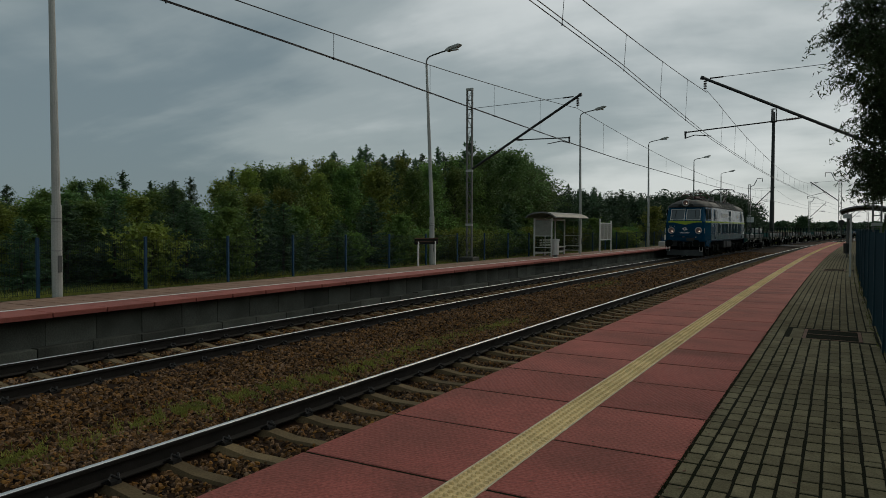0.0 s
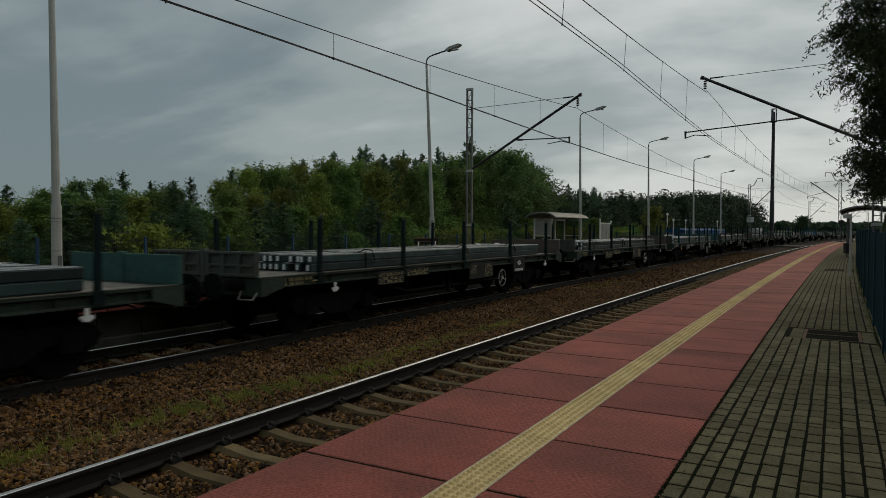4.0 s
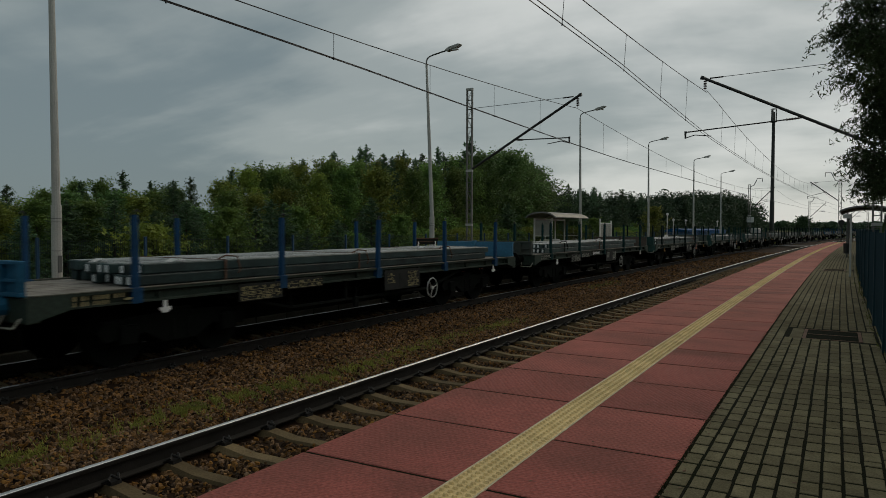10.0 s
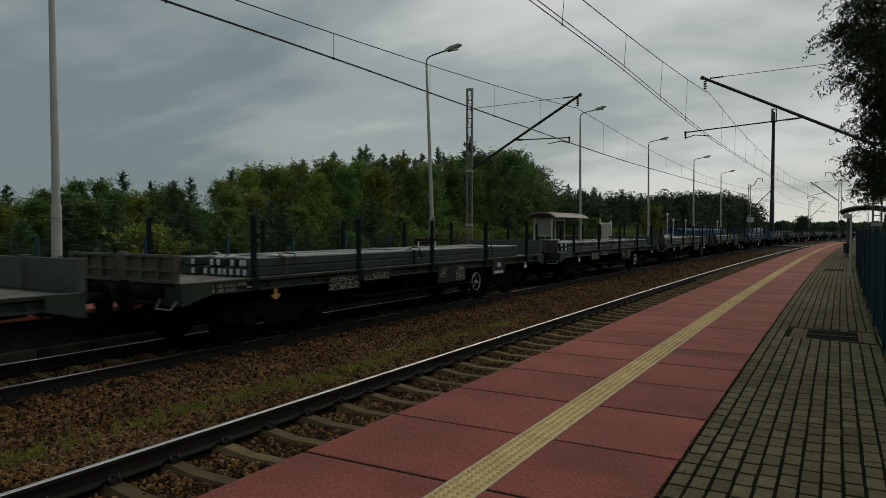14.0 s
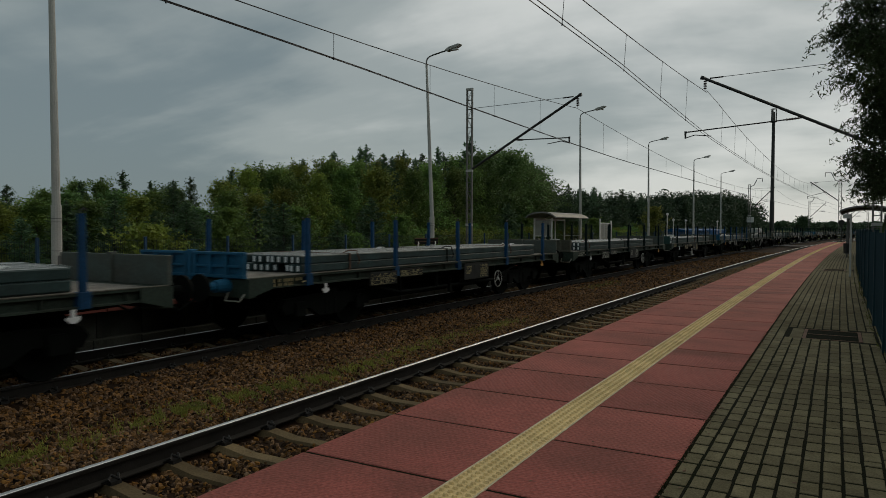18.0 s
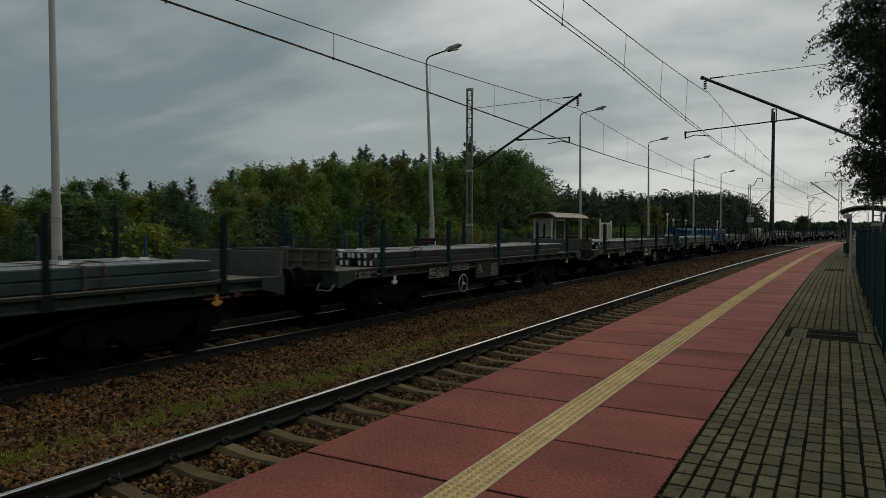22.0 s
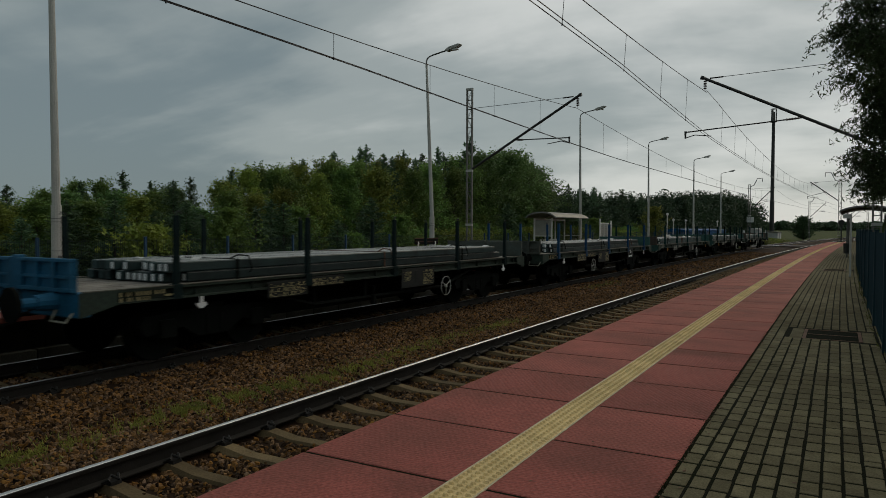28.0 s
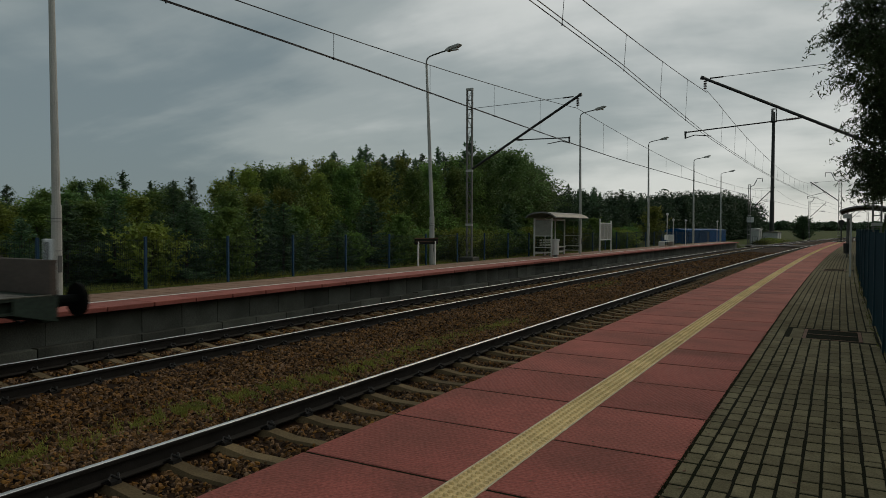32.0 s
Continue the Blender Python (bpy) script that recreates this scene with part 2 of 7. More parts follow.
M["grille"] = material("grille", (0.005, 0.022, 0.029), 0.8, 0.0, 0.2, 3, 30, 0.1, spec=0.05)
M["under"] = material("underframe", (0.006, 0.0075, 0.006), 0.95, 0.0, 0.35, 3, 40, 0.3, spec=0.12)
M["panto"] = material("panto_red", (0.075, 0.020, 0.018), 0.55, 0.2, 0.3, 3, 40, 0.1)
M["cab_glass"] = material("cab_glass", (0.030, 0.035, 0.038), 0.06, 0, 0.1, 1, 10, 0.0)
M["screen"] = material("windscreen", (0.12, 0.13, 0.13), 0.10, 0.45, 0.1, 1, 10, 0.0)
M["lens"] = lamp_material("lens", (0.17, 0.10, 0.08), 0.04)
M["bulb"] = lamp_material("bulb", (1.0, 0.72, 0.55), 1.1)
M["chrome"] = material("lamp_ring", (0.5, 0.5, 0.48), 0.35, 0.6, 0.1, 3, 30, 0.0)
M["rust"] = material("rust", (0.15, 0.075, 0.045), 0.9, 0, 0.4, 3, 30, 0.3)
M["sill"] = material("wagon_sill", (0.038, 0.056, 0.043), 0.8, 0.0, 0.4, 1.5, 30, 0.2, (0.028, 0.026, 0.018), spec=0.2)
# pale colour for the highlight painted along the wagon sills
M["edge"] = material("sill_edge", (0.16, 0.15, 0.115), 0.7, 0.2, 0.4, 2.0, 30, 0.2, (0.05, 0.04, 0.03))
M["deckwood"] = material("deckwood", (0.25, 0.225, 0.19), 0.92, 0, 0.4, 2.5, 40, 0.4, (0.09, 0.075, 0.06))
M["billet"] = material("billet", (0.033, 0.060, 0.058), 0.52, 0.0, 0.40, 2.0, 30, 0.15, (0.013, 0.020, 0.020), 0.45, 0.25)
M["tag"] = material("tag", (0.80, 0.80, 0.78), 0.6, 0, 0.1, 4, 20, 0.0)
M["markw"] = material("mark_white", (0.38, 0.38, 0.31), 0.8, 0, 0.3, 6, 40, 0.0)
M["marky"] = material("mark_yellow", (0.38, 0.32, 0.16), 0.8, 0, 0.3, 6, 40, 0.0)
M["orange"] = material("mark_orange", (0.60, 0.30, 0.06), 0.7, 0, 0.2, 6, 40, 0.0)
M["mark_red"] = material("mark_red", (0.52, 0.17, 0.09), 0.7, 0, 0.2, 6, 40, 0.0)
M["board"] = material("plate", (0.009, 0.011, 0.009), 0.85, 0, 0.3, 4, 40, 0.1)
END = {
    "blue": material("end_blue", (0.014, 0.130, 0.250), 0.6, 0, 0.3, 2, 30, 0.1, (0.010, 0.055, 0.085), spec=0.3),
    "sky": material("end_sky", (0.045, 0.190, 0.320), 0.6, 0, 0.3, 2, 30, 0.1, (0.03, 0.10, 0.16)),
    "teal": material("end_teal", (0.046, 0.120, 0.106), 0.75, 0, 0.3, 2, 30, 0.1, (0.042, 0.066, 0.056), spec=0.2),
    "stake_blue": material("stake_blue", (0.010, 0.062, 0.150), 0.7, 0, 0.3, 2, 30, 0.1, (0.008, 0.030, 0.065), spec=0.2),
    "grey": material("end_grey", (0.074, 0.094, 0.080), 0.75, 0, 0.35, 2, 30, 0.1, (0.07, 0.054, 0.036)),
    "brown": material("end_brown", (0.110, 0.080, 0.062), 0.8, 0, 0.35, 2, 30, 0.15, (0.06, 0.05, 0.04)),
    "olive": material("end_olive", (0.135, 0.130, 0.088), 0.8, 0, 0.35, 2, 30, 0.1, (0.06, 0.05, 0.04)),
    "stake_teal": material("stake_teal", (0.012, 0.046, 0.046), 0.8, 0, 0.3, 2, 30, 0.1, (0.009, 0.026, 0.026), spec=0.08),
    "dark": material("end_dark", (0.013, 0.024, 0.024), 0.85, 0, 0.35, 2, 30, 0.1, spec=0.08),
}
M["asphalt"] = material("asphalt", (0.065, 0.064, 0.060), 0.9, 0, 0.3, 1, 40, 0.3)
M["hut_blue"] = material("hut_blue", (0.008, 0.078, 0.210), 0.6, 0, 0.2, 1.5, 20, 0.05, spec=0.12)
M["plaster"] = material("plaster", (0.50, 0.50, 0.47), 0.85, 0, 0.25, 1.2, 30, 0.1)
M["shelter_glass"] = glass_material("shelter_glass", (0.78, 0.80, 0.76), 0.10)
M["poster"] = material("poster", (0.30, 0.30, 0.25), 0.6, 0, 0.25, 4, 30, 0.0)
M["awning"] = material("awning", (0.13, 0.122, 0.098), 0.5, 0, 0.25, 2, 20, 0.05)


def relief(mat, scale, strength, lattice=True):
    """A fine raised lozenge pattern, as cast into anti-slip slabs."""
    N, Lk = mat.node_tree.nodes, mat.node_tree.links
    b = N["Principled BSDF"]
    tc = N.new("ShaderNodeTexCoord")
    prod = None
    for ang in (35, -35):
        mp = N.new("ShaderNodeMapping")
        mp.inputs["Rotation"].default_value = (0, 0, radians(ang))
        Lk.new(tc.outputs["Object"], mp.inputs[0])
        wv = N.new("ShaderNodeTexWave")
        wv.inputs["Scale"].default_value = scale
        wv.inputs["Distortion"].default_value = 0.6
        Lk.new(mp.outputs[0], wv.inputs["Vector"])
        if prod is None:
            prod = wv.outputs["Fac"]
        else:
            mu = N.new("ShaderNodeMath")
            mu.operation = "MULTIPLY"
            Lk.new(prod, mu.inputs[0])
            Lk.new(wv.outputs["Fac"], mu.inputs[1])
            prod = mu.outputs[0]
    bp = N.new("ShaderNodeBump")
    bp.inputs["Strength"].default_value = strength
    bp.inputs["Distance"].default_value = 0.004
    Lk.new(prod, bp.inputs["Height"])
    old = b.inputs["Normal"].links
    if old:
        Lk.new(old[0].from_socket, bp.inputs["Normal"])
    Lk.new(bp.outputs[0], b.inputs["Normal"])


relief(M["slab"], 9.0, 0.8)


def sky_lit_tops(mat, color):
    """Sky light on the upward faces, painted in as a streaky paler colour."""
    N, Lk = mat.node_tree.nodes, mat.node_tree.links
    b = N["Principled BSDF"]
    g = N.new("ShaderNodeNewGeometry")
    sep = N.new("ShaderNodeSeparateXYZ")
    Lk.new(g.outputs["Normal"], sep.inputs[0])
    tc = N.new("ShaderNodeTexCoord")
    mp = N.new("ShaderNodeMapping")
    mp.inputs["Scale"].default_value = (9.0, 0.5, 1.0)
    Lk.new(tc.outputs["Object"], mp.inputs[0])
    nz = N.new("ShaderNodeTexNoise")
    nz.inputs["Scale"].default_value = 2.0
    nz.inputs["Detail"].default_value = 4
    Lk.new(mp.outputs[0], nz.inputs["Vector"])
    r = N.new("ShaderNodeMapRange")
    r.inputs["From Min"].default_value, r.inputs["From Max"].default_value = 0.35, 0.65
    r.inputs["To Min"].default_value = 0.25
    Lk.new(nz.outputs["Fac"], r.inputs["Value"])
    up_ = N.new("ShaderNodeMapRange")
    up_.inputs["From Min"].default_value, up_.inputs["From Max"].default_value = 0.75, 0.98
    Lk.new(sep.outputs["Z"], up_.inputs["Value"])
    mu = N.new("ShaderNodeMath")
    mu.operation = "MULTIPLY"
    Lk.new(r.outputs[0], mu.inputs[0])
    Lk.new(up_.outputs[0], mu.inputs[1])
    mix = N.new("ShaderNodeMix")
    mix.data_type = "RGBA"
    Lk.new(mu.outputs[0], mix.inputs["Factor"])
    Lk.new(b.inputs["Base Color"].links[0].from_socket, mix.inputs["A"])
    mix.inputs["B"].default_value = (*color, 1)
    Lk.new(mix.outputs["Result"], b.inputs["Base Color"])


# billet tops get a paler colour in place of the sky's sheen
sky_lit_tops(M["billet"], (0.40, 0.41, 0.405))


# ---- mesh helpers ----
def box(bm, x0, x1, y0, y1, z0, z1, m=None, bevel=0.0):
    vs = [bm.verts.new(v) for v in ((x0, y0, z0), (x1, y0, z0), (x1, y1, z0), (x0, y1, z0), (x0, y0, z1), (x1, y0, z1), (x1, y1, z1), (x0, y1, z1))]
    fs = [bm.faces.new([vs[i] for i in f]) for f in ((3, 2, 1, 0), (4, 5, 6, 7), (0, 1, 5, 4), (1, 2, 6, 5), (2, 3, 7, 6), (3, 0, 4, 7))]
    if bevel:
        es = list({e for f in fs for e in f.edges})
        r = bmesh.ops.bevel(bm, geom=es, offset=bevel, segments=1, affect="EDGES")
        vs = list({v for f in r["faces"] for v in f.verts})
    if m is not None:
        bmesh.ops.transform(bm, matrix=m, verts=vs)
    return vs


def tube(bm, pts, r, n=8, cap=True):
    """A round bar through pts; r is one radius or one for each point."""
    pts = [Vector(p) for p in pts]
    rs = r if isinstance(r, (list, tuple)) else [r] * len(pts)
    rings = []
    side = None
    for i, p in enumerate(pts):
        d = (pts[min(i + 1, len(pts) - 1)] - pts[max(i - 1, 0)]).normalized()
        if side is None:
            side = d.orthogonal().normalized()
        else:
            side = (side - d * side.dot(d)).normalized()
        o = d.cross(side)
        rings.append([bm.verts.new(p + (side * math.cos(a) + o * math.sin(a)) * rs[i]) for a in (2 * math.pi * j / n for j in range(n))])
    for a, b in zip(rings, rings[1:]):
        for j in range(n):
            bm.faces.new((a[j], a[(j + 1) % n], b[(j + 1) % n], b[j]))
    if cap:
        bm.faces.new(rings[0][::-1])
        bm.faces.new(rings[-1])


def disc(bm, center, axis, r, h, n=16):
    c, a = Vector(center), Vector(axis).normalized()
    tube(bm, [c - a * h / 2, c + a * h / 2], r, n)


def ring(bm, center, axis, r, t, n=20):
    c, a = Vector(center), Vector(axis).normalized()
    u = a.orthogonal().normalized()
    v = a.cross(u)
    k = 6
    vs = []
    for i in range(n):
        w = 2 * math.pi * i / n
        d = u * math.cos(w) + v * math.sin(w)
        vs.append([bm.verts.new(c + d * (r + t * math.cos(2 * math.pi * j / k)) + a * t * math.sin(2 * math.pi * j / k)) for j in range(k)])
    for i in range(n):
        for j in range(k):
            bm.faces.new((vs[i][j], vs[(i + 1) % n][j], vs[(i + 1) % n][(j + 1) % k], vs[i][(j + 1) % k]))


def prism(bm, poly, axis, a, b):
    """A flat outline drawn out along an axis: 'x' takes (y, z), 'y' takes (x, z), 'z' takes (x, y)."""
    def at(p, t):
        return {"x": (t, p[0], p[1]), "y": (p[0], t, p[1]), "z": (p[0], p[1], t)}[axis]
    A = [bm.verts.new(at(p, a)) for p in poly]
    B = [bm.verts.new(at(p, b)) for p in poly]
    n = len(poly)
    for i in range(n):
        bm.faces.new((A[i], A[(i + 1) % n], B[(i + 1) % n], B[i]))
    bm.faces.new(A[::-1])
    bm.faces.new(B)


def mesh_of(bm, name, mat, smooth=False):
    bmesh.ops.recalc_face_normals(bm, faces=bm.faces)
    me = bpy.data.meshes.new(name)
    bm.to_mesh(me)
    bm.free()
    for m in (mat if isinstance(mat, (list, tuple)) else [mat]):
        me.materials.append(m)
    if smooth:
        me.polygons.foreach_set("use_smooth", [True] * len(me.polygons))
    return me


def part(name, bm, mat, parent, label="", smooth=False, m=None):
    ob = new(name, mesh_of(bm, name, mat, smooth) if isinstance(bm, bmesh.types.BMesh) else bm)
    ob.parent = parent
    if m is not None:
        ob.matrix_basis = m
    if label:
        ob["label"] = label
    return ob


def thing(name, label, category, group="", kind="", m=None):
    ob = new(name)
    ob.empty_display_size = 0.2
    if m is not None:
        ob.matrix_basis = m
    return tagged(ob, label, category, group, kind)


def raw(name, verts, faces, mat, smooth=False):
    me = bpy.data.meshes.new(name)
    me.from_pydata([tuple(v) for v in verts], [], faces)
    for q in (mat if isinstance(mat, (list, tuple)) else [mat]):
        me.materials.append(q)
    if smooth:
        me.polygons.foreach_set("use_smooth", [True] * len(me.polygons))
    return me


def sweep(prof, s0, s1, step=2.0, closed=True):
    """Verts and faces of an outline (X, z) carried along the line's curve."""
    n = max(2, int((s1 - s0) / step) + 1)
    vs, fs, k = [], [], len(prof)
    for i in range(n):
        s = s0 + (s1 - s0) * i / (n - 1)
        vs += [P(x, s, z) for x, z in prof]
    for i in range(n - 1):
        for j in range(k if closed else k - 1):
            a, b = i * k + j, i * k + (j + 1) % k
            fs.append((a, b, b + k, a + k))
    if closed:
        fs.append(tuple(range(k))[::-1])
        fs.append(tuple(range((n - 1) * k, n * k)))
    return vs, fs


def swept(name, prof, s0, s1, mat, parent=None, label="", step=2.0, closed=True):
    vs, fs = sweep(prof, s0, s1, step, closed)
    me = raw(name, vs, fs, mat)
    bm = bmesh.new()
    bm.from_mesh(me)
    bmesh.ops.recalc_face_normals(bm, faces=bm.faces)
    bm.to_mesh(me)
    bm.free()
    ob = new(name, me)
    if parent:
        ob.parent = parent
    if label:
        ob["label"] = label
    return ob


# ---- ground ----
def ground_z(X, s):
    if X < -15.5:
        bank = 0.40
    elif X < -12.0:
        bank = 0.35
    elif X < -2.6:
        bank = -0.72
    else:
        bank = 0.45
    if s > 86:                      # past the platforms the ground falls to the formation
        w = min(1, (s - 86) / 6)
        bank = bank * (1 - w) + (-0.28 if X < -15 or X > 2 else -0.50) * w
    if X < -60:
        bank += 0.6 * math.sin(X * 0.013) + 0.5 * math.sin(s * 0.017 + X * 0.004)
    return bank


gx = [-1400, -900, -600, -400, -280, -200, -150, -110, -80, -60, -45, -34, -26, -20, -17, -15.5, -15.4, -14, -12.3, -11.95, -11, -9, -7, -5, -3, -2.65, -2.5, -1, 1, 3, 6, 10, 16, 26, 40, 60, 90, 140, 220, 350, 550, 900, 1380]
gs = [-1200, -800, -500, -300, -180, -110, -70, -40, -25, -12, -5, 0, 5, 10, 16, 24, 32, 42, 54, 66, 78, 86, 88, 90, 92, 96, 104, 115, 130, 150, 180, 220, 270, 340, 430, 550, 700, 900, 1150, 1350]
gv, gf = [], []
for s in gs:
    for X in gx:
        gv.append(P(X, s, ground_z(X, s)))
for i in range(len(gs) - 1):
    for j in range(len(gx) - 1):
        a = i * len(gx) + j
        gf.append((a, a + 1, a + 1 + len(gx), a + len(gx)))
ground = new("ground", raw("ground", gv, gf, M["grass"]))
tagged(ground, "flat dull green meadow and trackside earth under low grass", "ground", kind="structure")

# ballast bed under both tracks, with its stones
bed_prof = [(-11.62, -0.30), (-11.3, -0.22), (-10.95, -0.185), (-10.5, -0.185), (-10.3, -0.222), (-9.0, -0.222), (-8.8, -0.172), (-8.0, -0.175), (-7.1, -0.225), (-6.4, -0.195), (-5.55, -0.175), (-5.3, -0.235), (-3.9, -0.245), (-3.3, -0.262), (-2.9, -0.29), (-2.68, -0.36)]
bed_prof += [(-2.68, -0.74), (-11.62, -0.74)]
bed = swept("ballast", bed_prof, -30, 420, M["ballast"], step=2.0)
tagged(bed, "ballast bed beneath two tracks, coloured dark as shade between its stones", "ballast", kind="structure")


def bed_z(x):
    for (a, za), (b, zb) in zip(bed_prof, bed_prof[1:]):
        if a <= x <= b:
            return za + (zb - za) * (x - a) / (b - a)
    return -0.3


def stones(name, n, s0, s1, lo, hi, seed, X0=-11.5, X1=-2.75):
    rnd = np.random.RandomState(seed)
    base = np.array([(-1, -.8, -.5), (1, -.7, -.5), (.9, .8, -.5), (-.9, .7, -.5), (-.62, -.55, .62), (.66, -.45, .55), (.55, .52, .66), (-.55, .5, .5)])
    quad = [(0, 1, 5, 4), (1, 2, 6, 5), (2, 3, 7, 6), (3, 0, 4, 7), (4, 5, 6), (4, 6, 7)]
    vs, fs = [], []
    u = rnd.rand(n) ** 1.6
    S = s0 + (s1 - s0) * u
    X = X0 + (X1 - X0) * rnd.rand(n)
    for i in range(n):
        x, s = X[i], S[i]
        if abs(abs(x - NEAR) - 0.7535) < 0.12 or abs(abs(x - FAR) - 0.7535) < 0.12:
            continue
        if any(abs(x - ax) < 1.32 and abs((s - f0) / 0.612 - round((s - f0) / 0.612)) * 0.612 < 0.105 and rnd.rand() < 0.93 for ax, f0 in ((NEAR, 3.64), (FAR, 5.86))):
            continue
        z = bed_z(x) + 0.004
        r = lo + (hi - lo) * rnd.rand()
        a = rnd.rand() * 6.3
        c, q = math.cos(a), math.sin(a)
        b = base * (r * (0.62 + 0.66 * rnd.rand(8, 3))) * (0.75 + 0.5 * rnd.rand(3))
        p = P(x, s, z)
        k = len(vs)
        tip = rnd.normal(size=2) * 0.28
        for bx, by, bz in b:
            vs.append((p.x + bx * c - by * q, p.y + bx * q + by * c, p.z + bz * 0.95 + 0.008 + bx * tip[0] + by * tip[1]))
        fs += [tuple(k + t for t in f) for f in quad]
    ob = new(name, raw(name, vs, fs, M["stone"]))
    return tagged(ob, "loose angular rust-brown ballast stones between the rails", "gravel", kind="stuff")


stones("ballast_stones", 46000, 1.5, 24, 0.013, 0.034, 3, -8.9, -5.4)
stones("ballast_stones", 17000, 2.0, 24, 0.013, 0.031, 5, -5.25, -2.85)
stones("ballast_stones", 14000, 3.0, 24, 0.016, 0.036, 6, -11.3, -8.9)
stones("ballast_stones", 20000, 23, 70, 0.030, 0.055, 4)


# ---- tracks ----
def rail_profile(c):
    pts = [(-0.075, -0.172), (0.075, -0.172), (0.075, -0.160), (0.012, -0.145), (0.010, -0.045), (0.036, -0.034), (0.036, -0.008), (0.030, -0.0035), (-0.030, -0.0035), (-0.036, -0.008), (-0.036, -0.034), (-0.010, -0.045), (-0.012, -0.145), (-0.075, -0.160)]
    return [(c + x, z) for x, z in pts]


def sleeper_mesh():
    bm = bmesh.new()
    prof = [(-1.30, -0.05), (-1.28, 0.0), (-1.0, 0.028), (-0.86, 0.055), (-0.6, 0.055), (-0.30, 0.015), (0.30, 0.015), (0.6, 0.055), (0.86, 0.055), (1.0, 0.028), (1.28, 0.0), (1.30, -0.05)]
    A, B, C, D = [], [], [], []
    for x, z in prof:
        A.append(bm.verts.new((x, -0.115, z - 0.10)))
        B.append(bm.verts.new((x, -0.068, z)))
        C.append(bm.verts.new((x, 0.068, z)))
        D.append(bm.verts.new((x, 0.115, z - 0.10)))
    for U, V in ((A, B), (B, C), (C, D)):
        for i in range(len(prof) - 1):
            bm.faces.new((U[i], U[i + 1], V[i + 1], V[i]))
    bm.faces.new((A[0], B[0], C[0], D[0]))
    bm.faces.new((D[-1], C[-1], B[-1], A[-1]))
    return mesh_of(bm, "sleeper", M["sleeper"])


def clip_mesh():
    bm = bmesh.new()
    for sx in (-1, 1):
        pts = [(sx * 0.06, -0.07, 0.01), (sx * 0.14, -0.06, 0.05), (sx * 0.10, -0.015, 0.07), (sx * 0.16, 0.02, 0.04), (sx * 0.09, 0.06, 0.06), (sx * 0.05, 0.075, 0.015)]
        tube(bm, pts, 0.013, 6)
        box(bm, sx * 0.12 - 0.035, sx * 0.12 + 0.035, -0.05, 0.05, -0.005, 0.028)
    return mesh_of(bm, "rail_clip", M["clip"])


SLEEPER, CLIP = sleeper_mesh(), clip_mesh()
for nm, ax, first in (("track_near", NEAR, 3.64), ("track_far", FAR, 5.86)):
    tr = tagged(thing(nm, "railway track with shiny worn rails on concrete sleepers", "track"), kind="structure")
    for k, side in enumerate((-1, 1)):
        c = ax + side * 0.7535
        swept("rail", rail_profile(c), -60, 420, M["rail_side"], tr, step=2.5)
        swept("rail_head", [(c - 0.028, -0.0035), (c + 0.028, -0.0035), (c + 0.022, 0.0005), (c - 0.022, 0.0005)], -60, 420, M["rail_top"], tr, "polished bright running surface", step=2.5)
    i0 = -12
    for i in range(i0, i0 + 150):
        s = first + i * 0.612
        part("sleeper", SLEEPER, None, tr, m=T(ax, s, -0.225) @ pose(random.uniform(-.02, .02), 0, 0, 0, 0, random.uniform(-.6, .6)))
        if -1.5 < s < 30:
            for side in (-1, 1):
                part("rail_clip", CLIP, None, tr, m=T(ax + side * 0.7535, s, -0.166))
    bm = bmesh.new()
    for i in range(i0 + 150, i0 + 500):
        box(bm, -1.3, 1.3, -0.12, 0.12, -0.3, -0.17, T(ax, first + i * 0.612))
    tagged(part("far_sleepers", bm, M["sleeper"], tr), kind="stuff")


# ---- near platform ----
plat_n = tagged(thing("platform_near", "station platform of pink concrete slabs and grey paving blocks", "platform"), kind="structure")
PEND = 86.0
swept("edge_wall", [(EDGE_N + 0.10, -0.6), (EDGE_N + 0.10, PN - 0.13), (EDGE_N + 0.28, PN - 0.13), (EDGE_N + 0.28, -0.6)], -14, PEND, M["concrete"], plat_n)
swept("bedding", [(EDGE_N + 0.3, -0.3), (EDGE_N + 0.3, PN - 0.0038), (1.3, PN - 0.0038), (1.3, -0.3)], -14, PEND, M["joint"], plat_n, "dark mossy bedding in the joints")


swept("joint_fill", [(EDGE_N + 0.015, PN - 0.12), (EDGE_N + 0.015, PN - 0.0038), (EDGE_N + 0.298, PN - 0.0038), (EDGE_N + 0.298, PN - 0.12)], -14, PEND, M["joint"], plat_n, "dark dirt in the slab joints")


def slab_mesh(x0, x1, length, z0, z1, mat, bevel=0.006):
    bm = bmesh.new()
    box(bm, x0, x1, -length / 2 + 0.015, length / 2 - 0.015, z0, z1, None, bevel)
    return mesh_of(bm, "slab", mat)


def studs_mesh():
    bm = bmesh.new()
    box(bm, -0.105, 0.105, -0.496, 0.496, -0.03, 0.004, None, 0.003)
    for i in range(19):
        for j in range(4):
            y, x = -0.47 + i * 0.052, -0.078 + j * 0.052
            if i % 2:
                x += 0.0
            a = [bm.verts.new((x + 0.019 * math.cos(w), y + 0.019 * math.sin(w), 0.0042)) for w in (k * math.pi / 3 for k in range(6))]
            b = [bm.verts.new((x + 0.010 * math.cos(w), y + 0.010 * math.sin(w), 0.0165)) for w in (k * math.pi / 3 for k in range(6))]
            for k in range(6):
                bm.faces.new((a[k], a[(k + 1) % 6], b[(k + 1) % 6], b[k]))
            bm.faces.new(b)
    return mesh_of(bm, "tactile_tile", M["yellow"])


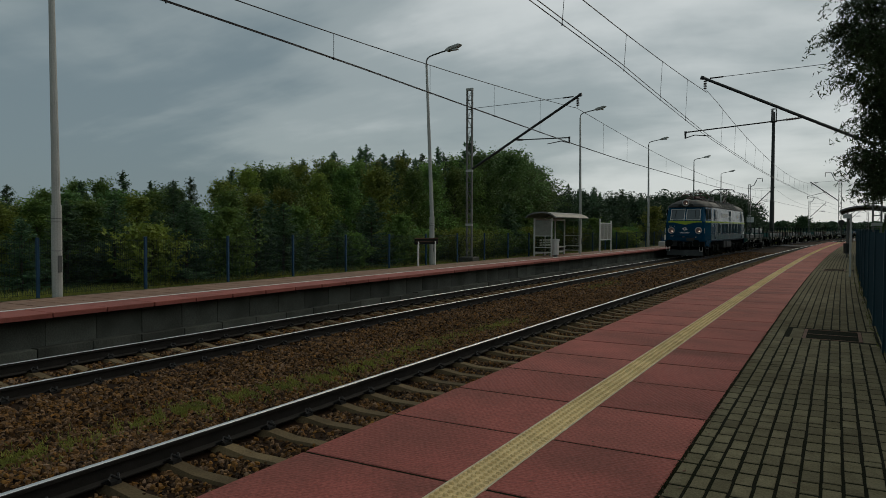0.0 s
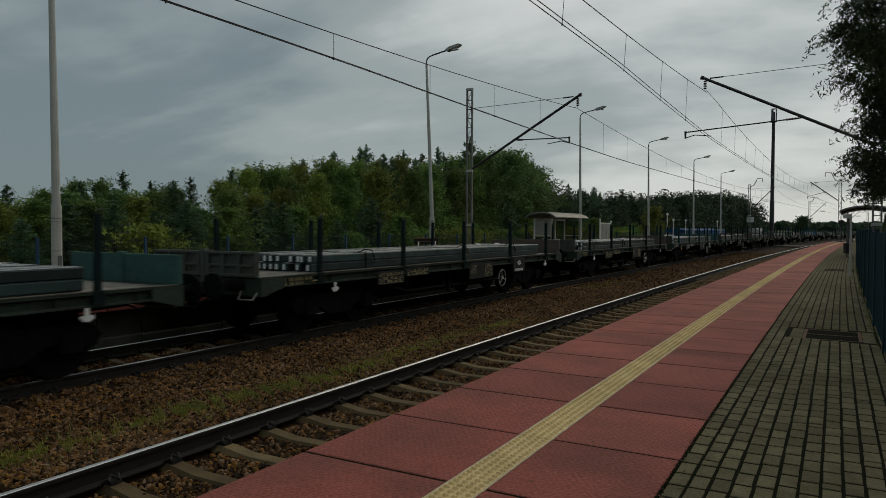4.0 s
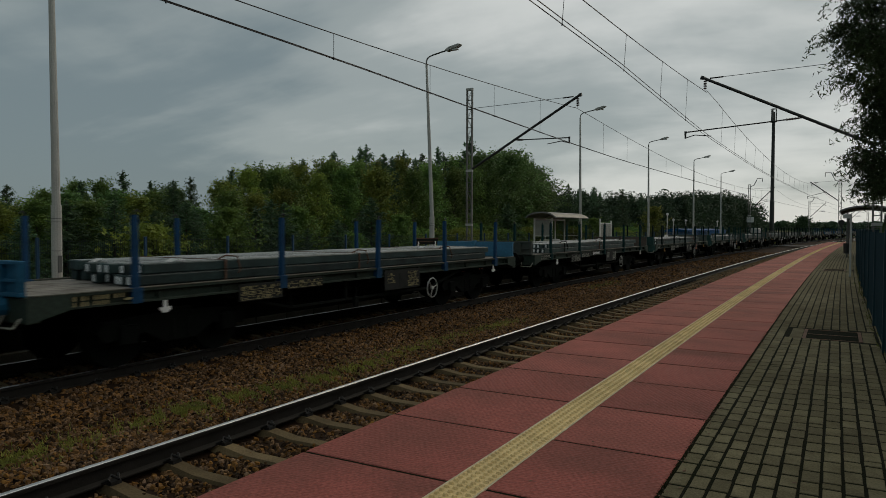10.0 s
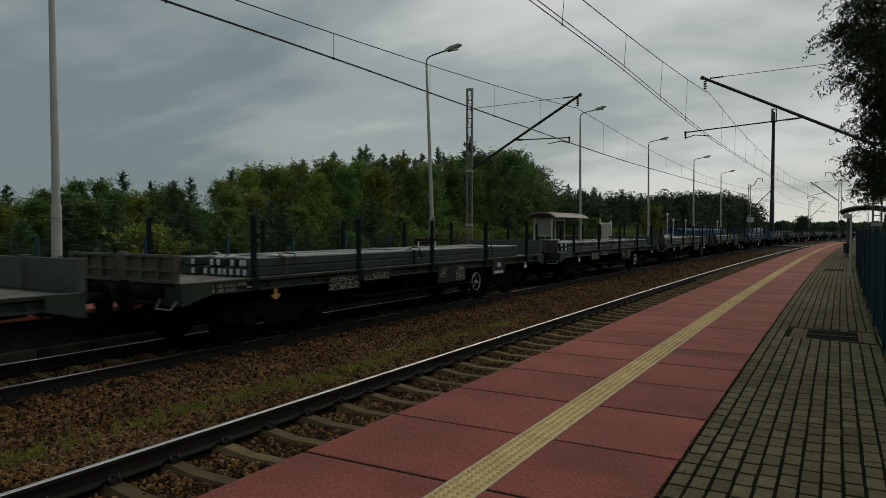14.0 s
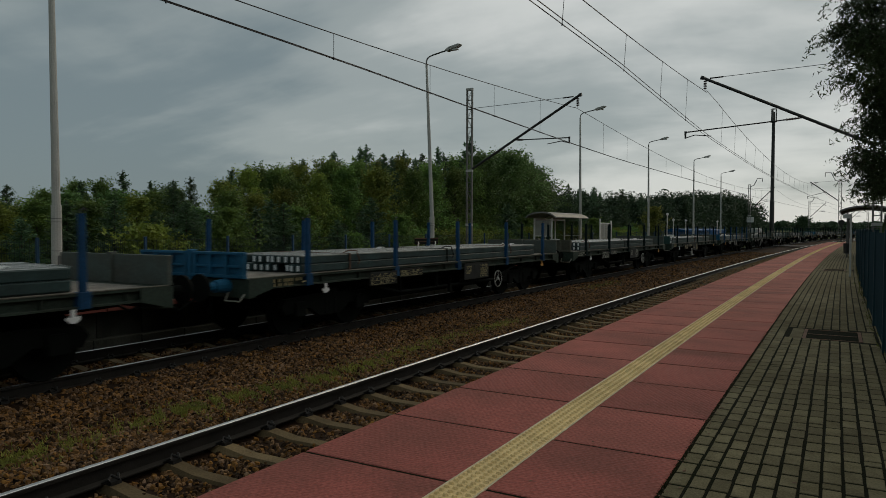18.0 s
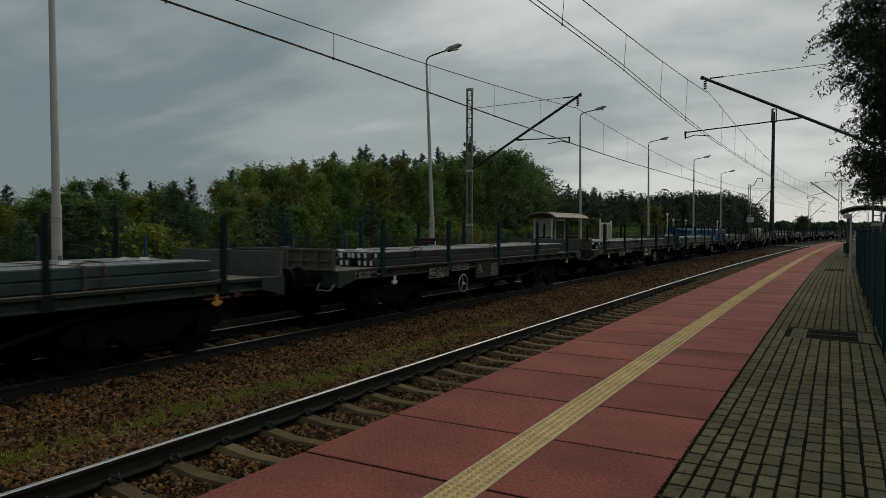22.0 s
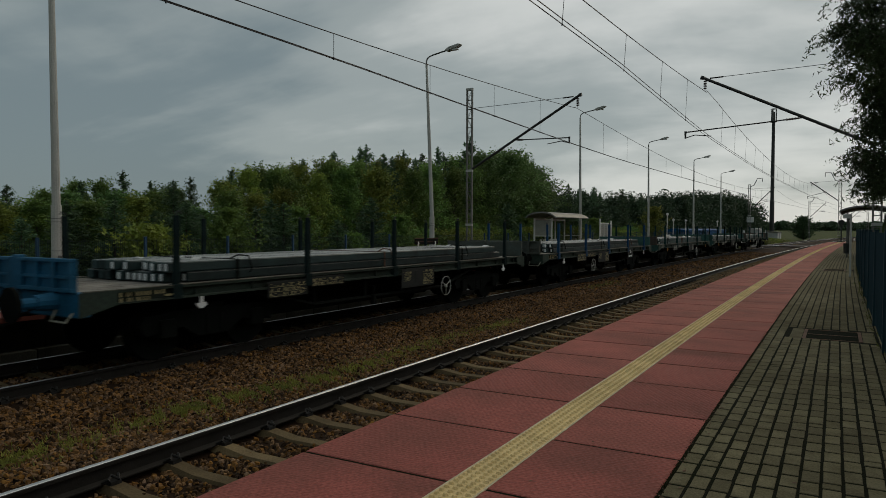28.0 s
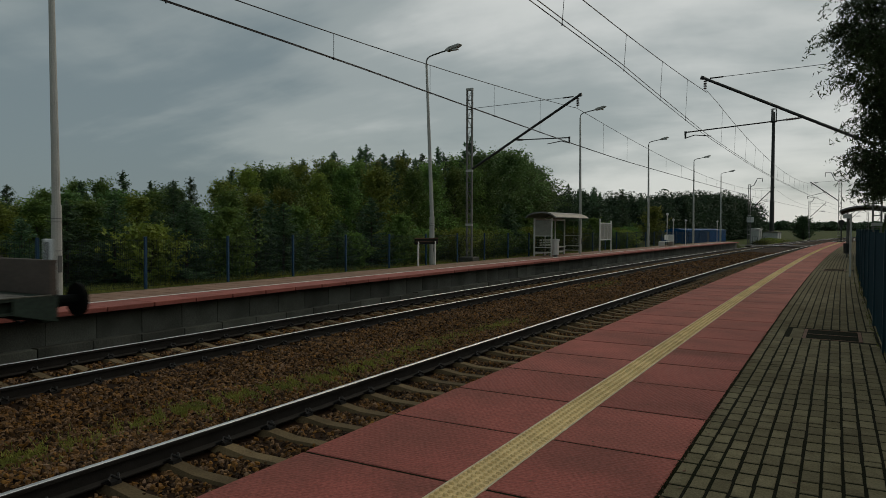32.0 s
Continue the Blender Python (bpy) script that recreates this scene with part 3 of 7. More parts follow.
SL_A = slab_mesh(-0.5075, 0.5075, 1.0, -0.13, 0.0, M["slab"])      # rail side of the yellow strip
SL_B = slab_mesh(-0.405, 0.396, 1.0, -0.13, 0.0, M["slab"])
STUD = studs_mesh()
for i in range(-6, 83):
    s = 2.74 + i * 0.99
    dz = random.uniform(-0.002, 0.002)
    part("slab", SL_A, None, plat_n, m=T(-2.2925, s, PN + dz))
    part("slab", SL_B, None, plat_n, m=T(-1.168, s, PN + dz + random.uniform(-.001, .001)))
    part("tactile_tile", STUD, None, plat_n, m=T(-1.679, s, PN))


def block_mesh(L):
    bm = bmesh.new()
    h, w, c = L / 2 - 0.0105, 0.0440, 0.004
    a = [bm.verts.new(p) for p in ((-w, -h, -0.06), (w, -h, -0.06), (w, h, -0.06), (-w, h, -0.06))]
    b = [bm.verts.new(p) for p in ((-w, -h, -c), (w, -h, -c), (w, h, -c), (-w, h, -c))]
    d = [bm.verts.new(p) for p in ((-w + c, -h + c, 0), (w - c, -h + c, 0), (w - c, h - c, 0), (-w + c, h - c, 0))]
    for U, V in ((a, b), (b, d)):
        for i in range(4):
            bm.faces.new((U[i], U[(i + 1) % 4], V[(i + 1) % 4], V[i]))
    bm.faces.new(d)
    return mesh_of(bm, "paving_block", M["brick"])


for c_ in (-1.788, -1.570):
    swept("strip_edging", [(c_ - 0.006, PN - 0.05), (c_ - 0.006, PN + 0.0035), (c_ + 0.006, PN + 0.0035), (c_ + 0.006, PN - 0.05)], -14, PEND, M["strip_pale"], plat_n, "thin pale edging of the yellow strip")
GRATES = [(-0.02, 10.25, 0.62, 0.92), (-0.18, 26.8, 0.62, 0.95)]
BLOCK = {0.2: block_mesh(0.2), 0.1: block_mesh(0.1)}
fv, ff = [], []
COLW = 0.1035


def blocks():
    rnd = random.Random(11)
    count = 0
    for c in range(18):
        X = -0.762 + COLW * (c + 0.5)
        s = -1.0 - rnd.random() * 0.2
        while s < PEND - 0.3:
            L = 0.1 if rnd.random() < 0.06 else 0.2
            s += L
            mid_s = s - L / 2
            z = PN - 0.0015 + rnd.uniform(-0.0008, 0.0020)
            if any(abs(X - gx_) < w_ / 2 + 0.20 and abs(mid_s - gs_) < l_ / 2 + 0.06 for gx_, gs_, w_, l_ in GRATES):
                continue
            m = T(X + rnd.uniform(-.002, .002), mid_s, z, rnd.uniform(-.5, .5))
            if 2.4 < mid_s < 5.7 and count < 300:
                part("paving_block", BLOCK[L], None, plat_n, m=m)
                count += 1
            else:
                me = BLOCK[L]
                k = len(fv)
                fv.extend(m @ v.co for v in me.vertices)
                ff.extend(tuple(k + i for i in p.vertices) for p in me.polygons)
    me = raw("paving_blocks", fv, ff, M["brick_far"])
    tagged(part("paving_blocks", me, None, plat_n), kind="stuff")


for gx_, gs_, w_, l_ in GRATES:
    g = thing("drain_cover", "rectangular rusty steel cover set into the paving", "drain cover", m=T(gx_, gs_, PN))
    bm = bmesh.new()
    for q in (-1, 1):
        side_bm = bmesh.new()
        box(side_bm, q * (w_ / 2 + 0.095) - 0.07, q * (w_ / 2 + 0.095) + 0.07, -l_ / 2 - 0.03, l_ / 2 + 0.03, -0.05, -0.001, None, 0.004)
        part("surround", side_bm, M["brick"], g, "pale concrete surround")
    box(bm, -w_ / 2 + 0.022, w_ / 2 - 0.022, -l_ / 2 + 0.022, l_ / 2 - 0.022, -0.05, -0.0045)
    part("plate", bm, M["cover"], g, "rusty dark steel plate")
    bm = bmesh.new()
    for q in (-1, 1):
        box(bm, q * w_ / 2 - 0.02, q * w_ / 2 + 0.02, -l_ / 2, l_ / 2, -0.05, 0.0)
        box(bm, -w_ / 2 + 0.02, w_ / 2 - 0.02, q * (l_ / 2 - 0.01) - 0.01, q * (l_ / 2 - 0.01) + 0.01, -0.05, 0.0)
    part("rim", bm, M["rust"], g)
    bm = bmesh.new()
    box(bm, -w_ / 2 + 0.03, w_ / 2 - 0.03, -0.012, 0.012, -0.0044, -0.0015)
    part("seam", bm, M["rust"], g)

# ---- far platform ----
plat_f = tagged(thing("platform_far", "opposite platform with a red slab edge, white line and concrete wall", "platform"), kind="structure")
swept("fill", [(EDGE_F - 0.43, -0.5), (EDGE_F - 0.43, PF - 0.12), (-14.35, PF - 0.12), (-14.35, -0.5)], -30, 84, M["concrete"], plat_f)
EDGE_SLAB = slab_mesh(-0.475, 0.475, 1.0, -0.085, 0.0, M["slab_red"])
WALLP = bmesh.new()
box(WALLP, -0.06, 0.06, -0.468, 0.468, -0.52, 0.38, None, 0.005)
WALLP = mesh_of(WALLP, "wall_panel", M["wall"])
TROUGH = bmesh.new()
box(TROUGH, -0.10, 0.10, -0.49, 0.49, -0.35, 0.0, None, 0.01)
TROUGH = mesh_of(TROUGH, "footing_block", M["wall"])
for i in range(-24, 84):
    s = 0.40 + i * 0.99
    part("edge_slab", EDGE_SLAB, None, plat_f, m=T(EDGE_F - 0.475, s, PF + random.uniform(-.002, .002)))
    if i < 60:
        part("wall_panel", WALLP, None, plat_f, m=T(EDGE_F - 0.36, 8.28 + (i - 8) * 0.94, 0.03))
        part("footing_block", TROUGH, None, plat_f, m=T(EDGE_F - 0.19, 8.1 + (i - 8) * 0.99, -0.06 + random.uniform(-.015, .015)))
swept("white_line", [(-12.30, PF - 0.05), (-12.30, PF + 0.004), (-12.40, PF + 0.004), (-12.40, PF - 0.05)], -24, 83.5, M["white"], plat_f, "worn white painted safety line")
PAV = slab_mesh(-0.245, 0.245, 0.5, -0.06, 0.0, M["paving"], 0.004)
for i in range(0, 74):
    s = 3.0 + i * 0.5
    for j in range(3):
        part("paving_slab", PAV, None, plat_f, m=T(-12.66 - 0.5 * j, s, PF + random.uniform(-.002, .002)))
swept("paving_far", [(-12.42, PF - 0.1), (-12.42, PF - 0.002), (-13.91, PF - 0.002), (-13.91, PF - 0.1)], 39.75, 84, M["paving"], plat_f)
swept("paving_near", [(-12.42, PF - 0.1), (-12.42, PF - 0.002), (-13.91, PF - 0.002), (-13.91, PF - 0.1)], -24, 2.75, M["paving"], plat_f)
swept("verge", [(-13.92, PF - 0.2), (-13.92, PF - 0.01), (-14.35, PF - 0.03), (-14.35, PF - 0.2)], -24, 84, M["grass"], plat_f, "grassy verge")


# ---- level crossing and road past the platforms ----
road = new("road", raw("road", [P(x, s, z) for x, s, z in ((-60, 96, -0.26), (-15, 93, -0.10), (-11.5, 92, -0.03), (-2, 91.5, -0.03), (4, 91, 0.0), (40, 89, -0.2), (-60, 101, -0.26), (-15, 98, -0.10), (-11.5, 97, -0.03), (-2, 96.5, -0.03), (4, 96, 0.0), (40, 94, -0.2))], [(i, i + 1, i + 7, i + 6) for i in range(5)], M["asphalt"]))
tagged(road, "worn grey asphalt road crossing the tracks on the level", "road", kind="structure")


# ---- fences ----
def fence_panel(L, h, wire_mat, r=0.0032):
    bm = bmesh.new()
    n = int(L / 0.05)
    for i in range(1, n):
        y = -L / 2 + i * L / n
        tube(bm, [(0, y, 0.06), (0, y, h)], r, 3, False)
    for k in range(6):
        z = 0.08 + k * (h - 0.12) / 5
        tube(bm, [(0.006, -L / 2, z), (0.006, L / 2, z)], r * 1.2, 3, False)
    return mesh_of(bm, "mesh_panel", wire_mat)


def post_mesh(h, mat):
    bm = bmesh.new()
    box(bm, -0.03, 0.03, -0.03, 0.03, -0.2, h, None, 0.006)
    box(bm, -0.034, 0.034, -0.034, 0.034, h, h + 0.02, None, 0.006)
    return mesh_of(bm, "post", mat)


fence_l = thing("mesh_fence", "blue steel post and wire mesh fence behind the platform", "fence")
FP, PO = fence_panel(2.56, 1.22, M["fence_dark"]), post_mesh(1.25, M["fence"])
for i in range(-2, 29):
    s = 8.30 + (i - 0) * 2.56
    part("post", PO, None, fence_l, m=T(-14.45, s, PF - 0.05))
    part("mesh_panel", FP, None, fence_l, m=T(-14.45, s + 1.28, PF - 0.05))
fence_r = thing("mesh_fence", "dark blue steel mesh fence beside the paved platform", "fence")
FP2, PO2 = fence_panel(2.5, 1.36, M["fence_right"], 0.006), post_mesh(1.38, M["fence_right"])
for i in range(-1, 13):
    part("post", PO2, None, fence_r, m=T(0.50, 6.6 + i * 2.5, PN - 0.03))
    part("mesh_panel", FP2, None, fence_r, m=T(0.50, 7.85 + i * 2.5, PN - 0.03))


# ---- lamps, masts and overhead line ----
def street_lamp(m, tall, reach=1.55, lean=0.0):
    t = thing("street_lamp", "tall tapered pale grey pole with a curved arm lamp", "lamp post", "platform lamps", m=m)
    bm = bmesh.new()
    tube(bm, [(0, 0, -0.05), (0, 0, 1.9)], 0.105, 12)
    tube(bm, [(0, 0, 1.9), (-lean * 0.5, 0, tall * 0.6), (-lean, 0, tall - 0.35)], [0.085, 0.068, 0.045], 12)
    part("pole", bm, M["pole"], t, smooth=False)
    bm = bmesh.new()
    arc = [(-lean + reach * u, 0, tall - 0.35 + v) for u, v in ((0, 0), (0.0, 0.12), (0.03, 0.22), (0.10, 0.29), (0.20, 0.33), (0.62, 0.44))]
    tube(bm, arc, 0.030, 8)
    part("arm", bm, M["galv"], t)
    bm = bmesh.new()
    hx = -lean + reach * 0.60
    prof = [(0, -0.03), (0.10, -0.07), (0.55, -0.05), (0.68, 0.01), (0.55, 0.07), (0.15, 0.08), (0, 0.04)]
    prism(bm, [(hx + x, tall + 0.08 + z + x * 0.22) for x, z in prof], "y", -0.11, 0.11)
    bmesh.ops.bevel(bm, geom=list(bm.edges), offset=0.015, segments=1, affect="EDGES")
    part("lamp_head", bm, M["pole"], t)
    bm = bmesh.new()
    box(bm, hx + 0.16, hx + 0.52, -0.085, 0.085, tall + 0.02 + 0.03, tall + 0.07 + 0.03)
    part("diffuser", bm, M["pale"], t)
    for z in (0.95, 1.55, 1.62):
        bm = bmesh.new()
        ring(bm, (0, 0, z), (0, 0, 1), 0.108, 0.006, 12)
        part("band", bm, M["galv"], t)
    bm = bmesh.new()
    box(bm, 0.09, 0.12, -0.04, 0.04, 0.5, 0.85)
    part("hatch", bm, M["galv"], t)
    return t


for X, s, h, ln in ((-14.1, 8.5, 8.4, 0.10), (-14.35, 23.95, 8.42, 0.28), (-14.0, 40.5, 8.5, 0.06), (-14.1, 56.4, 8.5, 0.06), (-14.05, 72.5, 8.5, 0.03), (-14.4, 88.0, 8.2, 0.03)):
    street_lamp(T(X, s, PF), h, 1.55, ln)


def lattice_mast(m, tall, side=1, width=0.27):
    t = thing("catenary_mast", "riveted lattice steel catenary mast with two channels", "catenary mast", "catenary masts", m=m)
    for q in (-1, 1):
        bm = bmesh.new()
        box(bm, q * width / 2 - 0.03, q * width / 2 + 0.03, -0.05, 0.05, 0, tall, None, 0.008)
        part("channel", bm, M["mast"], t)
    k = int(tall / 0.42)
    for q in (-0.042, 0.042):
        bm = bmesh.new()
        for i in range(k):
            z = 0.3 + i * (tall - 0.4) / k
            dz = (tall - 0.4) / k
            a, b = (-width / 2, width / 2) if i % 2 else (width / 2, -width / 2)
            tube(bm, [(a, q, z), (b, q, z + dz)], 0.009, 4)
            box(bm, -width / 2 + 0.03, width / 2 - 0.03, q - 0.006, q + 0.006, z - 0.014, z + 0.014)
        part("lacing", bm, M["mast"], t)
    bm = bmesh.new()
    box(bm, -0.36, 0.36, -0.32, 0.32, -0.4, 0.22, None, 0.03)
    part("footing", bm, M["concrete"], t)
    for z in (1.6, 4.0, tall - 0.08):
        bm = bmesh.new()
        box(bm, -width / 2 - 0.035, width / 2 + 0.035, -0.056, 0.056, z, z + 0.10)
        part("cap_plate", bm, M["pole"], t)
    return t


def cantilever(m, x0, base, tip, zarm, rod, rod_end, stay, big=True):
    """An arm from the mast at x0 up to its tip over the track; rod: where the registration rod leaves it; rod_end: where it ends."""
    t = thing("catenary_cantilever", "slanting dark steel tube cantilever with insulators and registration arm", "cantilever", "cantilevers", m=m)
    way = 1 if tip > x0 else -1
    bm = bmesh.new()
    tube(bm, [(x0, 0, base), (tip, 0, zarm)], 0.055, 8)
    tube(bm, [(tip - way * 0.05, 0, zarm - 0.02), (tip + way * 0.06, 0, zarm + 0.01)], 0.075, 8)
    part("arm_tube", bm, M["dark_steel"], t)
    bm = bmesh.new()
    hx = tip - way * 0.10
    for i in range(4):
        disc(bm, (hx, 0, zarm - 0.16 - i * 0.085), (0, 0, 1), 0.06, 0.04, 10)
    tube(bm, [(hx, 0, zarm), (hx, 0, zarm - 0.52)], 0.012, 6)
    part("insulator", bm, M["insul"], t)
    rx, rz = rod
    ex, ez = rod_end
    bm = bmesh.new()
    tube(bm, [(rx, 0, rz), (ex, 0, ez)], 0.024, 8)
    part("registration_rod", bm, M["dark_steel"], t)
    bm = bmesh.new()
    for i in range(5):
        f = 0.05 + 0.022 * i
        disc(bm, (rx + (ex - rx) * f, 0, rz + (ez - rz) * f), (1, 0, 0.0), 0.045, 0.03, 10)
    tube(bm, [(rx + (ex - rx) * 0.045, 0, rz + (ez - rz) * 0.045), (rx + (ex - rx) * 0.145, 0, rz + (ez - rz) * 0.145)], 0.032, 8)
    part("rod_insulator", bm, M["insul"], t)
    bm = bmesh.new()
    tube(bm, [(ex, 0, ez + 0.04), (ex, 0, ez - 0.24)], [0.05, 0.03], 6)
    tube(bm, [(ex, 0, ez - 0.22), (ex - way * 0.35, 0, ez - 0.12), (ex - way * 0.95, 0, ez - 0.20)], 0.018, 6)
    part("steady_arm", bm, M["dark_steel"], t)
    bm = bmesh.new()
    tube(bm, [(x0, 0, stay), (tip - way * 0.3, 0, zarm - 0.05)], 0.010, 6)
    tube(bm, [(tip - way * 0.28, 0, zarm - 0.05), (tip - way * 0.75, 0, zarm - 0.05 + (stay - zarm) * 0.1)], 0.026, 8)
    part("stay_wire", bm, M["wire"], t)
    return t


mast_a = lattice_mast(T(-14.4, 27.2, PF - 0.05), 7.68, width=0.25)
cantilever(T(0, 27.2), -14.25, 4.62, -9.3, 7.43, (-12.17, 5.77), (-9.75, 5.72), 7.29)
mast_b = lattice_mast(T(1.05, 28.0, PN - 0.1), 7.4, width=0.25)
cantilever(T(0, 28.0), 0.92, 4.90, -4.72, 7.78, (-1.22, 5.995), (-5.32, 5.73), 7.85)
for X, s, h, far in ((-2.0, 88.5, 7.9, False), (-12.7, 97.0, 8.1, True), (-2.0, 150.0, 7.9, False), (-12.7, 158.0, 8.1, True), (-2.0, 212.0, 7.9, False), (-12.7, 220.0, 8.1, True)):
    t = lattice_mast(T(X, s, -0.35), h)
    if far:
        cantilever(T(0, s), X + 0.2, 4.5, -9.8, 7.3, (-11.4, 5.7), (-10.0, 5.7), 7.2)
    else:
        cantilever(T(0, s), X - 0.2, 5.2, -4.9, 7.3, (-3.3, 6.2), (-5.2, 5.7), 7.4)
    # feeder hook on the mast head
    hook = thing("feeder_bracket", "bent steel bracket on the mast head", "bracket", m=T(X, s, -0.35))
    q = 1 if far else -1
    bm = bmesh.new()
    tube(bm, [(0, 0.12, h - 0.3), (q * 0.5, 0.12, h - 0.1), (q * 0.9, 0.12, h + 0.75), (q * 1.5, 0.12, h + 0.8), (q * 1.5, 0.12, h + 0.35)], 0.05, 6)
    part("hook", bm, M["galv"], hook)


def overhead(name, ax, z_end, z_mid, z_contact, spans, gap, label, stagger):
    def at(s):
        for (a, x), (c, y) in zip(stagger, stagger[1:]):
            if s <= c:
                return ax + x + (y - x) * (s - a) / (c - a)
        return ax

    def carrier(s, s0, s1):
        k = at(s) / ax
        u = min(1.0, max(0.0, (s / k - s0) / (s1 - s0)))
        return 1.991 + (z_mid + (z_end - z_mid) * (2 * u - 1) ** 2 - 1.991) * k

    t = thing(name, label, "overhead line")
    cat = bmesh.new()
    con = [bmesh.new() for off in gap]
    for s0, s1 in spans:
        n = 28
        pts = []
        for i in range(n + 1):
            u = i / n
            s = s0 + (s1 - s0) * u
            pts.append(P(at(s), s, carrier(s, s0, s1)))
        tube(cat, pts, 0.011, 5)
        for k, off in enumerate(gap):
            tube(con[k], [P(at(s0 + (s1 - s0) * i / 24) + off, s0 + (s1 - s0) * i / 24, z_contact) for i in range(25)], 0.0095, 5)
        m = int((s1 - s0) / 4.0)
        for i in range(1, m):
            u = i / m
            s = s0 + (s1 - s0) * u
            bm = bmesh.new()
            tube(bm, [P(at(s), s, carrier(s, s0, s1)), P(at(s) + gap[0], s, z_contact)], 0.006, 4)
            disc(bm, P(at(s) + gap[0], s, z_contact), (0, 0, 1), 0.014, 0.05, 6)
            if s < 90:
                part("dropper", bm, M["wire"], t)
            else:
                bm.free()
    part("messenger_wire", cat, M["wire"], t)
    for bm in con:
        part("contact_wire", bm, M["wire"], t)


overhead("overhead_line", -9.40, 6.88, 5.90, 5.42, [(-33, 27.2), (27.2, 97.0), (97.0, 158.0), (158, 220)], (0.0, 0.05), "thin dark overhead contact wires hung on droppers over the track", ((-33, 0.48), (11, 0.48), (27.2, -0.12), (34, -0.3), (97, 0), (220, 0)))
overhead("overhead_line", -4.38, 7.06, 6.22, 5.60, [(-33, 28.0), (28.0, 88.5), (88.5, 150.0), (150, 212)], (-0.05, 0.06), "paired dark overhead contact wires hung on droppers over the track", ((-33, 0.13), (15, 0.15), (27.3, -0.18), (48, -0.32), (88, -0.1), (212, 0)))

# ---- radio mast and things at the crossing ----
rm = thing("radio_mast", "tall slender dark steel radio mast with antennas on top", "radio mast", m=T(-14.9, 130, -0.3))
bm = bmesh.new()
tube(bm, [(0, 0, 0), (0, 0, 7), (0, 0, 7.01), (0, 0, 22.3)], [0.40, 0.36, 0.31, 0.24], 12)
part("pole", bm, M["dark_steel"], rm)
for k in range(3):
    bm = bmesh.new()
    a = k * 2.1 + 0.4
    box(bm, -0.09, 0.09, -0.06, 0.06, 20.8, 22.7, pose(0.42 * math.cos(a), 0.42 * math.sin(a), 0, 0, 0, math.degrees(a)))
    part("antenna", bm, M["galv"], rm)
bm = bmesh.new()
disc(bm, (0, 0, 20.6), (0, 0, 1), 0.55, 0.10, 14)
disc(bm, (0, 0, 22.8), (0, 0, 1), 0.50, 0.06, 14)
part("platform", bm, M["dark_steel"], rm)


def kiosk(name, label, m, x, y, z, wall, roof):
    t = thing(name, label, "hut", m=m)
    bm = bmesh.new()
    box(bm, -x / 2, x / 2, -y / 2, y / 2, -0.2, z, None, 0.02)
    part("wall", bm, wall, t)
    bm = bmesh.new()
    prism(bm, [(-x / 2 - 0.12, z + 0.004), (x / 2 + 0.12, z + 0.004), (x / 2 + 0.12, z + 0.10), (0, z + 0.24), (-x / 2 - 0.12, z + 0.10)], "y", -y / 2 - 0.12, y / 2 + 0.12)
    part("roof", bm, roof, t)
    bm = bmesh.new()
    box(bm, x / 2, x / 2 + 0.02, -0.45, 0.45, 0, min(2.0, z - 0.15), None, 0.006)
    part("door", bm, M["galv"], t)
    return t


kiosk("relay_hut", "small white plastered relay hut beside the crossing", T(-13.6, 122, -0.45), 2.2, 3.4, 1.9, M["plaster"], M["concrete"])
kiosk("relay_hut", "low white equipment cabinet beside the crossing", T(-13.4, 106.5, -0.3), 1.2, 2.4, 2.2, M["plaster"], M["plaster"])
blue_hut = kiosk("blue_building", "long low blue sheet metal building behind the fence", T(-17.6, 89.3, 0.0), 3.0, 22.0, 1.78, M["hut_blue"], M["hut_blue"])
bm = bmesh.new()
for k in range(60):
    box(bm, 1.50, 1.52, -10.9 + k * 0.365, -10.8 + k * 0.365, 0.1, 1.76)
part("cladding_ribs", bm, M["hut_blue"], blue_hut)


